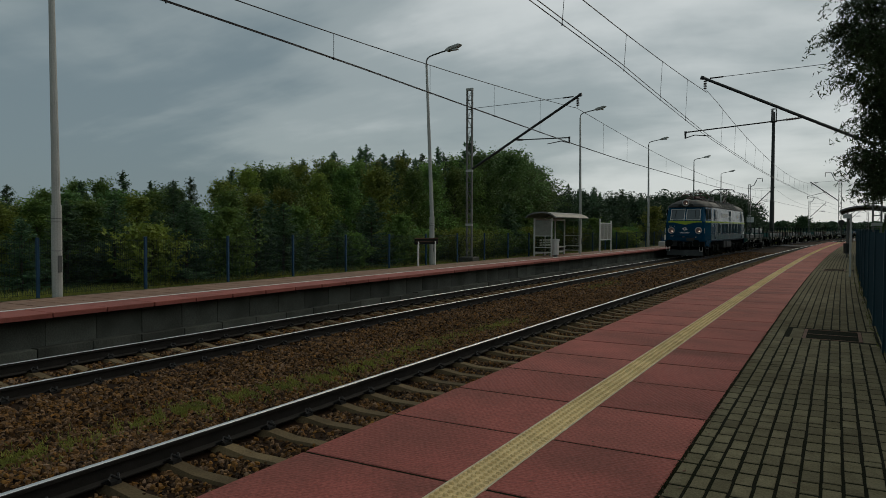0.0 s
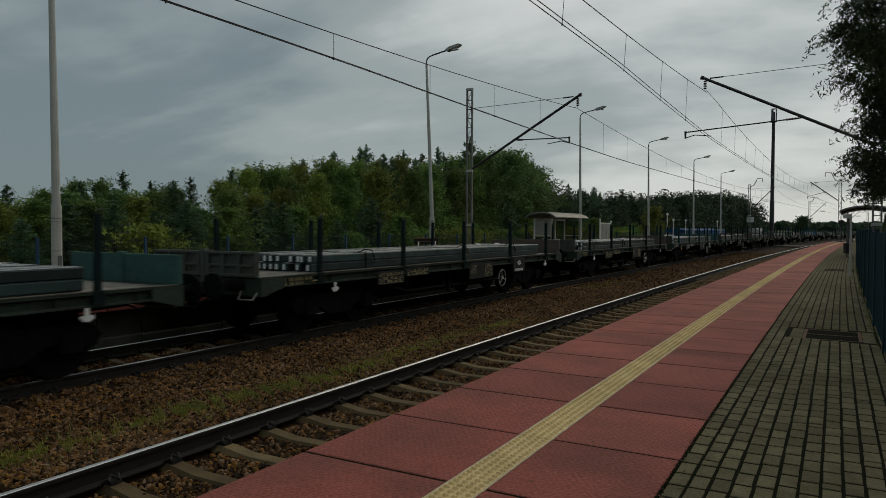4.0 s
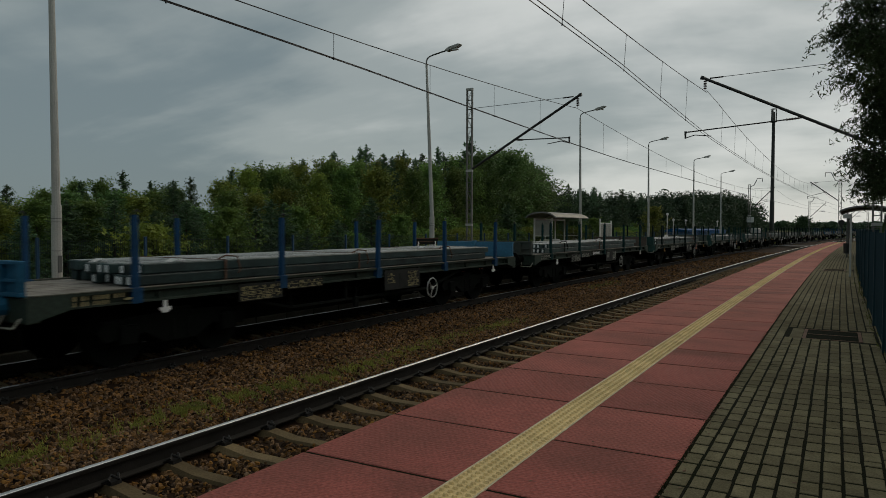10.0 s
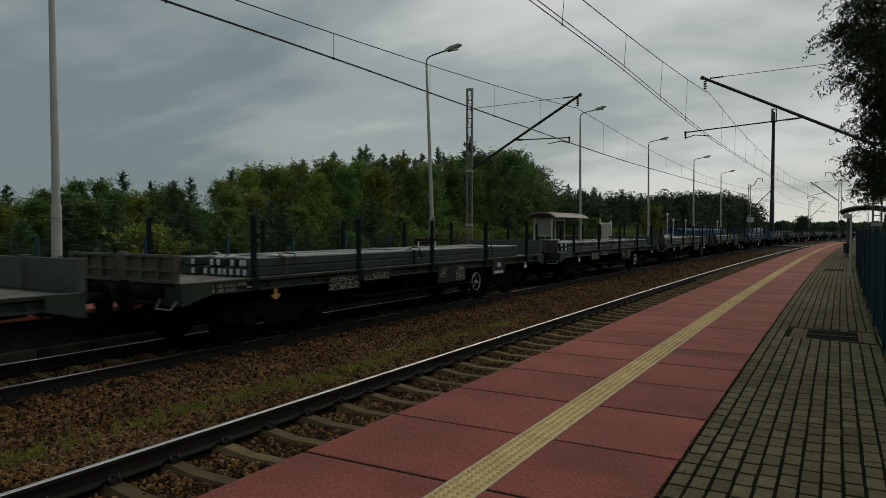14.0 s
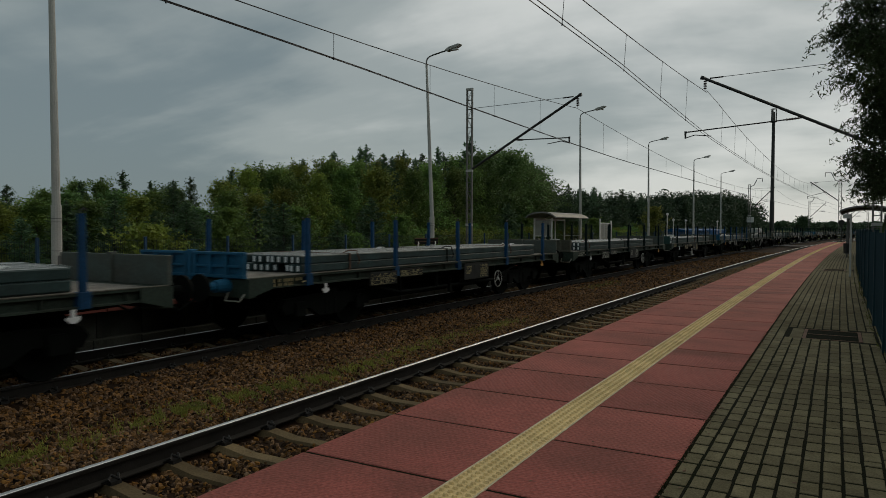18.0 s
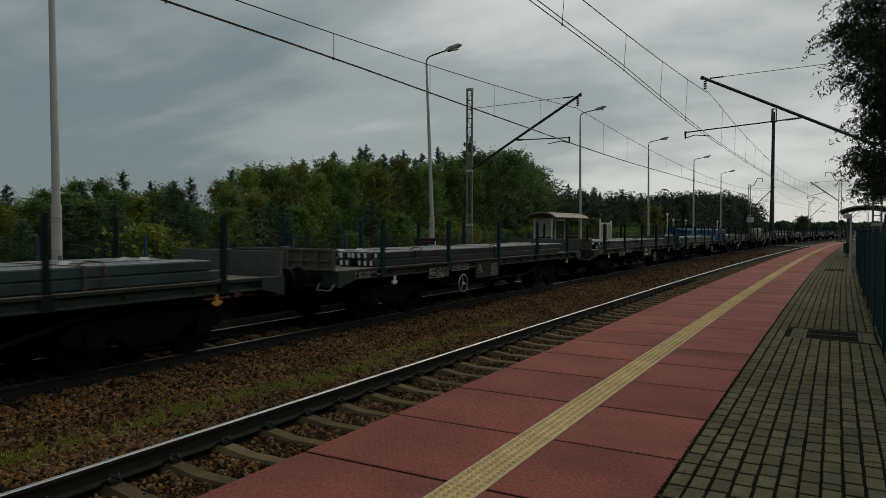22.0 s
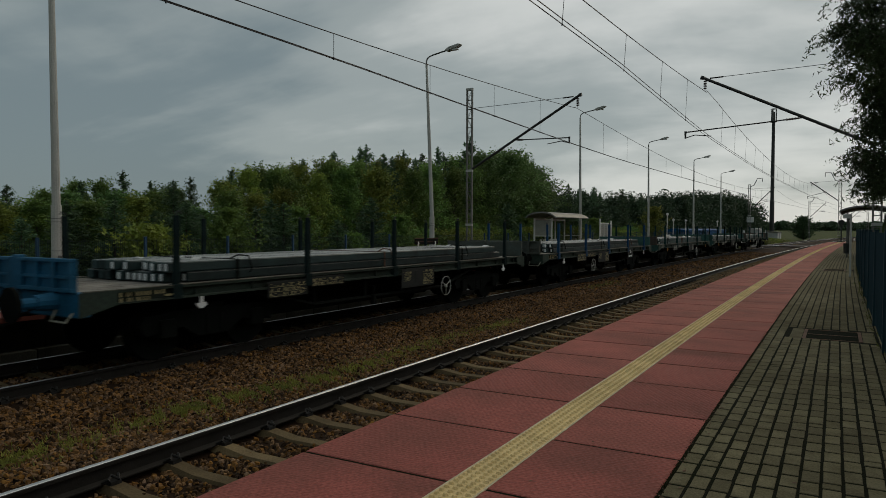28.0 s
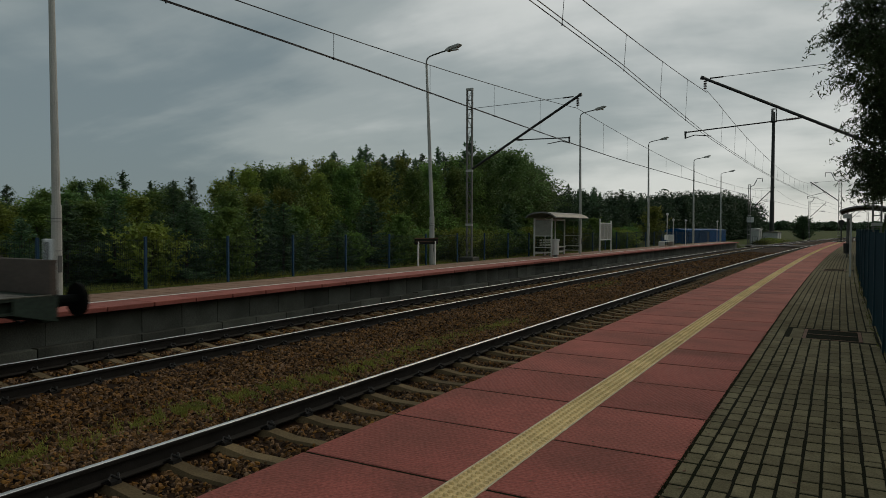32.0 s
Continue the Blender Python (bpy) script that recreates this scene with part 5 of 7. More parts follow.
# lower side panels, grilles and stripe
for q in (-1, 1):
    side = pose(0, 0, 0, 0, 0, 0 if q > 0 else 180)
    bm = bmesh.new()
    box(bm, 1.481, 1.488, -HL + 1.36, HL - 1.36, 1.21, 1.60, side)
    part("skirt", bm, M["teal"], loco, "grimy teal lower skirt")
    bm = bmesh.new()
    box(bm, 1.474, 1.494, -HL + 1.355, HL - 1.355, 2.43, 2.53, side)
    for e in (-1, 1):
        ms = side @ pose(1.393, e * (HL - 0.76), 0, 0, 0, e * 7.4)
        box(bm, 0.0, 0.022, -0.58, 0.58, 2.43, 2.53, ms)
    part("stripe", bm, M["lime"], loco, "lime green stripe")
    for y, w in ((-4.56, 0.56), (-2.78, 0.55), (-1.29, 0.55), (0.13, 0.41), (1.50, 0.55), (2.95, 0.55), (4.56, 0.56)):
        bm = bmesh.new()
        box(bm, 1.482, 1.490, y - w, y + w, 1.66, 2.38, side, 0.004)
        for j in range(9):
            box(bm, 1.4905, 1.495, y - w + 0.03, y + w - 0.03, 1.70 + j * 0.074, 1.735 + j * 0.074, side)
        part("side_grille", bm, M["grille"], loco, "dark louvred air intake")
    # doors with handrails, cab side windows
    tilt_m = side @ pose(1.452, 0, 2.94, 0, -3.54, 0)
    for y in (-HL + 2.86, HL - 2.84):
        bm = bmesh.new()
        box(bm, 1.482, 1.496, y - 0.36, y + 0.36, 1.25, 2.42, side, 0.006)
        box(bm, 0.0, 0.022, y - 0.34, y + 0.34, -0.38, 0.46, tilt_m, 0.006)
        part("door", bm, M["blue"], loco)
        bm = bmesh.new()
        box(bm, 0.0225, 0.03, y - 0.18, y + 0.18, -0.22, 0.40, tilt_m, 0.003)
        part("door_window", bm, M["door_glass"], loco)
        bm = bmesh.new()
        box(bm, 0.0225, 0.04, y - 0.19, y + 0.19, -0.245, -0.225, tilt_m)
        part("window_sill", bm, M["galv"], loco)
        for dy in (-0.44, 0.44):
            bm = bmesh.new()
            tube(bm, [side @ Vector((1.50, y + dy, 1.42)), side @ Vector((1.55, y + dy, 1.45)), side @ Vector((1.52, y + dy, 2.5)), side @ Vector((1.49, y + dy, 3.3)), side @ Vector((1.44, y + dy, 3.33))], 0.012, 6)
            part("handrail", bm, M["pole"], loco, "pale grey vertical handrail")
        bm = bmesh.new()
        box(bm, 1.50, 1.53, y - 0.27, y + 0.27, 1.635, 1.655, side)
        part("door_sill", bm, M["pale"], loco)
        for k in range(3):
            bm = bmesh.new()
            box(bm, 1.30, 1.50, y - 0.25, y + 0.25, 0.42 + k * 0.27, 0.45 + k * 0.27, side)
            for dy in (-0.25, 0.25):
                box(bm, 1.46, 1.49, y + dy - 0.015, y + dy + 0.015, 0.42 + k * 0.27 - (0.27 if k else 0), 0.45 + k * 0.27, side)
            part("step", bm, M["under"], loco)
    for e in (-1, 1):
        cab = side @ pose(1.372, e * (HL - 0.90), 2.94, 0, -3.54, e * 7.4)
        bm = bmesh.new()
        yy = e * -0.22
        tilt_c = tilt_m
        tilt_m = cab
        box(bm, 0.0, 0.014, yy - 0.22, yy + 0.22, -0.28, 0.40, tilt_m, 0.004)
        part("cab_side_window", bm, M["cab_glass"], loco)
        bm = bmesh.new()
        for a, b, c, d in ((-0.26, 0.26, 0.405, 0.44), (-0.26, 0.26, -0.32, -0.285), (-0.26, -0.225, -0.285, 0.405), (0.225, 0.26, -0.285, 0.405)):
            box(bm, 0.0, 0.02, yy + a, yy + b, c, d, tilt_m)
        part("window_frame", bm, M["galv"], loco)
        bm = bmesh.new()
        yy = e * 0.36
        box(bm, 0.0, 0.012, yy - 0.18, yy + 0.18, -0.34, 0.42, tilt_m, 0.004)
        part("quarter_window", bm, M["cab_glass"], loco)
        tilt_m = tilt_c
    # engine-room windows in the upper side
    for z0, z1 in ((0.04, 0.42), (-0.34, 0.03)):
        bm = bmesh.new()
        box(bm, 0.0, 0.016, 0.25 * q - 0.42, 0.25 * q + 0.42, z0, z1, tilt_m, 0.006)
        part("side_vent", bm, M["grille"] if z0 > 0 else M["teal"], loco)
    bm = bmesh.new()
    emblem(bm, side @ pose(1.470, -3.27 * q, 2.99, 0, -3.54, 0), 0.54, 8, 0.29, 0.115)
    part("emblem", bm, M["white"], loco, "plain white swirl mark and bars")
    bm = bmesh.new()
    bars(bm, side @ pose(1.489, 0.06 * q, 1.55, 0, 0, 0), 1.18, 0.11, 1, 3)
    bars(bm, side @ pose(1.489, 0.02 * q, 1.42, 0, 0, 0), 0.55, 0.11, 1, 11)
    bars(bm, side @ pose(1.489, -0.10 * q, 1.30, 0, 0, 0), 0.75, 0.10, 1, 12)
    bars(bm, side @ pose(1.489, -3.6 * q, 1.30, 0, 0, 0), 0.45, 0.16, 3, 4)
    for e in (-1, 1):
        bars(bm, side @ pose(1.489, e * q * 6.9, 1.28, 0, 0, 0), 0.55, 0.09, 1, 5)
    part("stencils", bm, M["markw"], loco, "unreadable white stencils")
    bm = bmesh.new()
    tri = [side @ pose(1.470, 3.79, 2.93, 0, -3.54, 0) @ Vector((dx, dy, dz)) for dx in (0.0, 0.006) for dy, dz in ((-0.11, 0.0), (0.11, 0.0), (0.0, 0.19))]
    tri = [bm.verts.new(v) for v in tri]
    bm.faces.new(tri[2::-1])
    bm.faces.new(tri[3:])
    for i in range(3):
        bm.faces.new((tri[i], tri[(i + 1) % 3], tri[3 + (i + 1) % 3], tri[3 + i]))
    part("warning_triangle", bm, M["strip_pale"], loco, "faded yellow warning triangle")
    for y in (-6.62, 6.62):
        bm = bmesh.new()
        box(bm, 1.481, 1.487, y - 0.05, y + 0.05, 2.15, 2.27, side)
        part("side_plate", bm, M["tag"], loco, "small white plate")
    bm = bmesh.new()
    box(bm, 0.002, 0.012, -0.42, -0.10, 1.32, 1.43, side @ pose(1.393, HL - 0.76, 0, 0, 0, 7.4))
    part("notice_plate", bm, M["tag"], loco, "small white notice plate")
    for k in range(6):
        bm = bmesh.new()
        box(bm, 1.4835, 1.489, 6.48 + k * 0.21, 6.61 + k * 0.21, 1.54, 1.77, side) if k < 4 else box(bm, 0.0, 0.012, -1.12 + 0.21 * (k - 1.1), -0.99 + 0.21 * (k - 1.1), 1.54, 1.77, side @ pose(1.393, HL - 0.76, 0, 0, 0, 7.4))
        part("number_bar", bm, M["tag"], loco, "plain white bar of the running number")
# pale middle of the roof with its shoulder louvres
ROOF = ((1.45, 3.54), (1.33, 3.72), (1.05, 3.90), (0.55, 4.01))


def on_roof(u, off):
    """A point of the roof's outline, u from 0 at the eave to 3 near the top, lifted off the skin, and the slope there."""
    k = min(int(u), 2)
    (x0, z0), (x1, z1) = ROOF[k], ROOF[k + 1]
    f, d = u - k, math.hypot(x1 - x0, z1 - z0)
    return x0 + (x1 - x0) * f + off * (z1 - z0) / d, z0 + (z1 - z0) * f - off * (x1 - x0) / d


def roof_band(bm, q, u0, u1, off, thick, y0, y1):
    """A strip that follows the roof's outline from u0 to u1 and runs from y0 to y1."""
    us = [u0] + [k for k in (1, 2) if u0 < k < u1] + [u1]
    prism(bm, [(q * x, z) for x, z in [on_roof(u, off + thick) for u in us] + [on_roof(u, off) for u in us[::-1]]], "y", y0, y1)


for q in (-1, 1):
    bm = bmesh.new()
    roof_band(bm, q, 0.06, 3.0, 0.003, 0.012, -HL + 1.9, HL - 2.1)
    part("roof_skin", bm, M["roof_pale"], loco, "pale grey roof sheet with dust")
    for k in range(7):
        y = -3.19 + k * 0.925
        bm = bmesh.new()
        roof_band(bm, q, 0.30, 2.35, 0.016, 0.004, y + 0.03, y + 0.895)
        lou = part("roof_louvre", bm, M["grille"], loco, "dark louvred roof vent")
        bm = bmesh.new()
        for j in range(10):
            u = 0.36 + j * 0.205
            roof_band(bm, q, u, u + 0.045, 0.021, 0.010, y + 0.03, y + 0.895)
        part("slats", bm, M["roof_pale"], lou)
    for k in range(8):
        bm = bmesh.new()
        roof_band(bm, q, 0.15, 2.5, 0.016, 0.035, -3.22 + k * 0.925, -3.16 + k * 0.925)
        part("louvre_rib", bm, M["roof_pale"], loco)
    for e in (-1, 1):
        bm = bmesh.new()
        roof_band(bm, q, 0.15, 2.6, 0.016, 0.025, *sorted((e * 3.24 + 0.05, e * 3.68 + 0.05)))
        hood = part("roof_hatch", bm, M["roof_pale"], loco)
        bm = bmesh.new()
        roof_band(bm, q, 1.5, 1.8, 0.042, 0.006, e * 3.5 - 0.1, e * 3.5 + 0.16)
        part("hatch_slot", bm, M["grille"], hood)
        bm = bmesh.new()
        roof_band(bm, q, 0.10, 2.9, 0.016, 0.03, e * 3.86 - 0.035, e * 3.86 + 0.035)
        part("roof_seam", bm, M["roof"], loco, "raised dark roof joint")
    bm = bmesh.new()
    roof_band(bm, q, 2.45, 2.55, 0.052, 0.03, -HL + 1.9, HL - 2.1)
    part("roof_gutter", bm, M["dark_steel"], loco)
for e in (-1, 1):
    # cab fronts
    turn = pose(0, 0, 0, 0, 0, 0 if e < 0 else 180)
    fm = turn @ Matrix.Translation((0, -HL + 0.01, 2.45)) @ Matrix.Rotation(radians(-23.4), 4, "X")
    for q in (-1, 1):
        bm = bmesh.new()
        box(bm, q * 0.52 - 0.43, q * 0.52 + 0.43, -0.035, 0.0, 0.17, 0.94, fm, 0.015)
        part("windscreen", bm, M["screen"], loco)
        bm = bmesh.new()
        for a, b, c, d in ((-0.47, 0.47, 0.94, 0.97), (-0.47, 0.47, 0.14, 0.17), (-0.47, -0.43, 0.17, 0.94), (0.43, 0.47, 0.17, 0.94)):
            box(bm, q * 0.52 + a, q * 0.52 + b, -0.05, 0.0, c, d, fm)
        part("windscreen_frame", bm, M["pale"], loco)
        bm = bmesh.new()
        tube(bm, [fm @ Vector((q * 0.62, -0.06, 0.88)), fm @ Vector((q * 0.70, -0.075, 0.32))], 0.012, 6)
        part("wiper", bm, M["under"], loco)
        # headlamps
        bm = bmesh.new()
        c = turn @ Vector((q * 0.90, -HL - 0.02, 1.88))
        ring(bm, c, turn.to_3x3() @ Vector((0, 1, 0)), 0.20, 0.035, 22)
        h = part("headlamp", bm, M["chrome"], loco, "round headlamp with a pale ring")
        bm = bmesh.new()
        disc(bm, turn @ Vector((q * 0.90, -HL - 0.012, 1.88)), (0, 1, 0), 0.185, 0.02, 22)
        part("lens", bm, M["lens"] if e < 0 else M["cab_glass"], h)
        bm = bmesh.new()
        disc(bm, turn @ Vector((q * 0.90 + 0.06, -HL - 0.03, 1.83)), (0, 1, 0), 0.036, 0.02, 14)
        part("bulb", bm, M["bulb"] if e < 0 else M["rust"], h)
        bm = bmesh.new()
        tube(bm, [turn @ Vector((q * 1.26, -HL + 0.12, 1.70)), turn @ Vector((q * 1.30, -HL + 0.0, 1.72)), turn @ Vector((q * 1.30, -HL + 0.0, 2.02)), turn @ Vector((q * 1.26, -HL + 0.12, 2.05))], 0.015, 6)
        part("grab_handle", bm, M["pale"], loco)
        buffer_part(loco, q * 0.875 * 1, e * (HL - 0.02), 1.03, e)
        bm = bmesh.new()
        box(bm, q * 0.62 - 0.32, q * 0.62 + 0.32, -HL - 0.10, -HL + 0.3, 1.14, 1.18, turn)
        box(bm, q * 0.75 - 0.25, q * 0.75 + 0.25, -HL - 0.05, -HL + 0.3, 0.80, 1.12, turn)
        part("front_step", bm, M["dark_steel"], loco)
    # chevron of the stripe across the front
    bm = bmesh.new()
    box(bm, -1.10, 1.10, -HL - 0.012, -HL + 0.05, 2.43, 2.53, turn)
    A = [bm.verts.new(turn @ Vector(v)) for v in ((-0.75, -HL - 0.01, 2.429), (0.75, -HL - 0.01, 2.429), (0, -HL - 0.01, 2.27))]
    B = [bm.verts.new(turn @ Vector(v)) for v in ((-0.75, -HL + 0.02, 2.429), (0.75, -HL + 0.02, 2.429), (0, -HL + 0.02, 2.27))]
    bm.faces.new(A)
    bm.faces.new(B[::-1])
    for i in range(3):
        bm.faces.new((A[i], B[i], B[(i + 1) % 3], A[(i + 1) % 3]))
    part("front_stripe", bm, M["lime"], loco)
    bm = bmesh.new()
    emblem(bm, turn @ pose(0, -HL - 0.002, 1.98, 0, 0, -90), 0.30, 8, 0.085, 0.03, True)
    part("front_emblem", bm, M["white"], loco, "plain white swirl mark and bars")
    bm = bmesh.new()
    bars(bm, turn @ pose(-0.85, -HL - 0.002, 2.17, 0, 0, -90), 0.42, 0.10, 1, 8)
    bars(bm, turn @ pose(-0.85, -HL - 0.002, 1.50, 0, 0, -90), 0.2, 0.10, 2, 9)
    box(bm, 0.68, 0.77, -HL - 0.008, -HL, 1.38, 1.46, turn)
    part("front_stencils", bm, M["markw"], loco)
    # roof lamp in its cowl
    bm = bmesh.new()
    tube(bm, [turn @ Vector((0, -HL + 0.18, 3.78)), turn @ Vector((0, -HL + 0.9, 3.84)), turn @ Vector((0, -HL + 1.5, 3.88))], [0.225, 0.25, 0.16], 18)
    cw = part("roof_lamp", bm, M["roof"], loco, "single high headlamp in a round cowl")
    bm = bmesh.new()
    ring(bm, turn @ Vector((0, -HL + 0.17, 3.78)), (0, 1, 0), 0.20, 0.035, 22)
    part("lamp_ring", bm, M["chrome"], cw)
    bm = bmesh.new()
    disc(bm, turn @ Vector((0, -HL + 0.17, 3.78)), (0, 1, 0), 0.18, 0.02, 20)
    part("lens", bm, M["lens"] if e < 0 else M["cab_glass"], cw)
    if e < 0:
        bm = bmesh.new()
        disc(bm, turn @ Vector((0.06, -HL + 0.15, 3.74)), (0, 1, 0), 0.036, 0.02, 14)
        part("bulb", bm, M["bulb"], cw)
    for q in (-1, 1):
        bm = bmesh.new()
        tube(bm, [turn @ Vector((q * 0.40, -HL + 0.28, 3.62)), turn @ Vector((q * 0.40, -HL + 0.75, 3.70))], [0.085, 0.05], 12)
        ring(bm, turn @ Vector((q * 0.40, -HL + 0.27, 3.62)), (0, 1, 0), 0.075, 0.018, 14)
        part("air_horn", bm, M["dark_steel"], loco)
    bm = bmesh.new()
    box(bm, -0.62, 0.62, -HL - 0.07, -HL + 0.02, 1.50, 1.53, turn, 0.006)
    part("front_ledge", bm, M["blue"], loco)
    bm = bmesh.new()
    box(bm, 0.12, 0.66, -HL - 0.10, -HL + 0.02, 1.14, 1.38, turn, 0.02)
    part("socket_box", bm, M["dark_steel"], loco)
    bm = bmesh.new()
    box(bm, -0.16, -0.02, -HL - 0.012, -HL + 0.01, 1.40, 1.48, turn, 0.004)
    part("class_plate", bm, M["galv"], loco)
    for q in (-1, 1):
        bm = bmesh.new()
        tube(bm, [turn @ Vector((q * 1.0, -HL - 0.05, 0.76)), turn @ Vector((q * 1.0, -HL - 0.06, 0.46)), turn @ Vector((q * 1.2, -HL - 0.04, 0.46)), turn @ Vector((q * 1.2, -HL - 0.03, 0.76))], 0.012, 6)
        part("stirrup", bm, M["pale"], loco)
    bm = bmesh.new()
    prism(bm, [(-0.62, 3.90), (0.62, 3.90), (0.50, 4.12), (-0.50, 4.12)], "y", e * (HL - 2.45), e * (HL - 2.40))
    part("roof_shield", bm, M["roof"], loco)
    # buffer beam, coupling and plough
    bm = bmesh.new()
    box(bm, -1.30, 1.30, -HL - 0.03, -HL + 0.35, 0.74, 1.115, turn, 0.02)
    part("buffer_beam", bm, M["under"], loco)
    bm = bmesh.new()
    ring(bm, turn @ Vector((0, -HL - 0.30, 0.90)), (1, 0, 0), 0.12, 0.025, 12)
    tube(bm, [turn @ Vector((0, -HL, 1.0)), turn @ Vector((0, -HL - 0.3, 1.04)), turn @ Vector((0, -HL - 0.38, 0.95))], 0.045, 8)
    for x in (-0.28, 0.32):
        tube(bm, [turn @ Vector((x, -HL, 0.98)), turn @ Vector((x, -HL - 0.16, 0.90)), turn @ Vector((x + 0.05, -HL - 0.14, 0.62))], 0.022, 6)
    part("coupling", bm, M["dark_steel"], loco)
    bm = bmesh.new()
    A = [(-1.16, -HL + 0.10, 0.56), (0, -HL - 0.18, 0.56), (1.16, -HL + 0.10, 0.56), (1.20, -HL + 0.0, 0.17), (0, -HL - 0.32, 0.17), (-1.20, -HL + 0.0, 0.17)]
    F = [bm.verts.new(turn @ Vector(v)) for v in A]
    K = [bm.verts.new(turn @ (Vector(v) + Vector((0, 0.04, 0)))) for v in A]
    for u in (F, K):
        bm.faces.new((u[0], u[1], u[4], u[5]))
        bm.faces.new((u[1], u[2], u[3], u[4]))
    for i in range(6):
        bm.faces.new((F[i], F[(i + 1) % 6], K[(i + 1) % 6], K[i]))
    part("plough", bm, M["dark_steel"], loco, "battered grey track plough")
    # blue skirts hanging beside the buffers
    for q in (-1, 1):
        bm = bmesh.new()
        prism(bm, [(e * 0.56, 0.80), (e * 0.56, 1.22), (-e * 0.62, 1.22), (-e * 0.30, 0.80)], "x", -0.03, 0.018)
        bmesh.ops.transform(bm, matrix=pose(q * 1.393, e * (HL - 0.76), 0, 0, 0, q * e * 7.4), verts=list(bm.verts))
        part("end_skirt", bm, M["blue"], loco)
        bm = bmesh.new()
        ring(bm, (q * 1.36, e * (HL - 0.9), 0.72), (1, 0, 0), 0.06, 0.012, 10)
        box(bm, q * 1.33 - 0.06, q * 1.33 + 0.06, e * (HL - 0.9) - 0.12, e * (HL - 0.9) + 0.12, 0.62, 0.66)
        part("foot_step", bm, M["galv"], loco)
        bm = bmesh.new()
        tube(bm, [turn @ Vector((q * 0.42, -HL - 0.03, 1.08)), turn @ Vector((q * 0.43, -HL - 0.16, 0.98)), turn @ Vector((q * 0.40, -HL - 0.18, 0.78)), turn @ Vector((q * 0.36, -HL - 0.10, 0.66))], 0.024, 7)
        part("air_hose", bm, M["under"], loco)
    # bogie
    yb = e * 5.15
    bm = bmesh.new()
    for x in (-1.08, 1.08):
        box(bm, x - 0.07, x + 0.07, yb - 2.75, yb + 2.75, 0.62, 0.92, None, 0.02)
        for k in (-1.75, 0, 1.75):
            box(bm, x - 0.15, x + 0.15, yb + k - 0.2, yb + k + 0.2, 0.42, 0.80, None, 0.02)
            for d in (-0.38, 0.38):
                tube(bm, [(x, yb + k + d, 0.48), (x, yb + k + d, 0.78)], 0.085, 8)
    box(bm, -1.0, 1.0, yb - 0.3, yb + 0.3, 0.60, 1.0)
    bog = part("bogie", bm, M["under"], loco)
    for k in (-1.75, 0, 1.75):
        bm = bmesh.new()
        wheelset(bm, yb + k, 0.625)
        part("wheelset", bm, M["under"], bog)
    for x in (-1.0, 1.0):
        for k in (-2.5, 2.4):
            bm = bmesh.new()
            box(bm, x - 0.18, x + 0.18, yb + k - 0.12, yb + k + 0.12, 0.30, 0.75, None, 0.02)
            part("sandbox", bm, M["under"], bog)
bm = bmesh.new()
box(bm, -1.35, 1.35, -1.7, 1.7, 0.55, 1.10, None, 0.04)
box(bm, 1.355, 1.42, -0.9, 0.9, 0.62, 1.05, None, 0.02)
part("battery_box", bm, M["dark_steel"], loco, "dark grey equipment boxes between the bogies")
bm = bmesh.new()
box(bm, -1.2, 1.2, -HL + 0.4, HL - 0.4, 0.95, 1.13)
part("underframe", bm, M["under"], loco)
pantograph(loco, -5.0, False, M["panto"])
pantograph(loco, 5.75, True, M["panto"])
bm = bmesh.new()
box(bm, 0.18, 0.54, -1.80, -1.40, 3.95, 4.42, None, 0.04)
rb = part("roof_box", bm, M["roof_pale"], loco, "pale grey resistor housing with a lid")
bm = bmesh.new()
box(bm, 0.17, 0.55, -1.81, -1.39, 4.421, 4.445, None, 0.01)
part("lid", bm, M["roof_pale"], rb)
# switchgear beside the raised collector
for y in (4.78, 5.08):
    bm = bmesh.new()
    for k in range(4):
        disc(bm, (0.20, y, 4.06 + k * 0.06), (0, 0, 1), 0.17 - 0.02 * k, 0.035, 14)
    tube(bm, [(0.20, y, 3.95), (0.20, y, 4.30)], [0.11, 0.07], 10)
    part("switch_insulator", bm, M["insul"], loco, "dark ribbed insulator")
for y, d in ((4.72, -0.24), (5.00, -0.26), (5.14, 0.26)):
    bm = bmesh.new()
    tube(bm, [(0.24, y, 4.26), (0.24, y + d * 0.15, 4.38), (0.24, y + d * 0.45, 4.42), (0.24, y + d, 4.43)], 0.017, 6)
    part("arcing_horn", bm, M["dark_steel"], loco)
bm = bmesh.new()
tube(bm, [(0.45, 4.95 + 0.30 * (1 - math.cos(a * 0.5)), 4.16 + 0.10 * math.sin(a * 0.5)) for a in range(13)], 0.014, 6)
part("jumper_cable", bm, M["white"], loco, "looped white jumper cable")
for y in (-3.95, 6.60):
    bm = bmesh.new()
    box(bm, 0.10, 0.34, y - 0.12, y + 0.12, 3.95, 4.16, None, 0.02)
    box(bm, 0.06, 0.38, y - 0.17, y + 0.17, 4.20, 4.23, None, 0.01)
    tube(bm, [(0.22, y, 4.15), (0.22, y, 4.21)], 0.08, 8)
    part("surge_arrester", bm, M["dark_steel"], loco)
bm = bmesh.new()
box(bm, -0.55, 0.55, -4.2, 4.2, 3.95, 4.05, None, 0.02)
part("roof_walk", bm, M["roof"], loco)
bm = bmesh.new()
tube(bm, [(0.62, -7.2, 4.13), (0.62, -2.6, 4.13), (0.62, 2.6, 4.10), (0.62, 7.0, 4.10)], 0.022, 6)
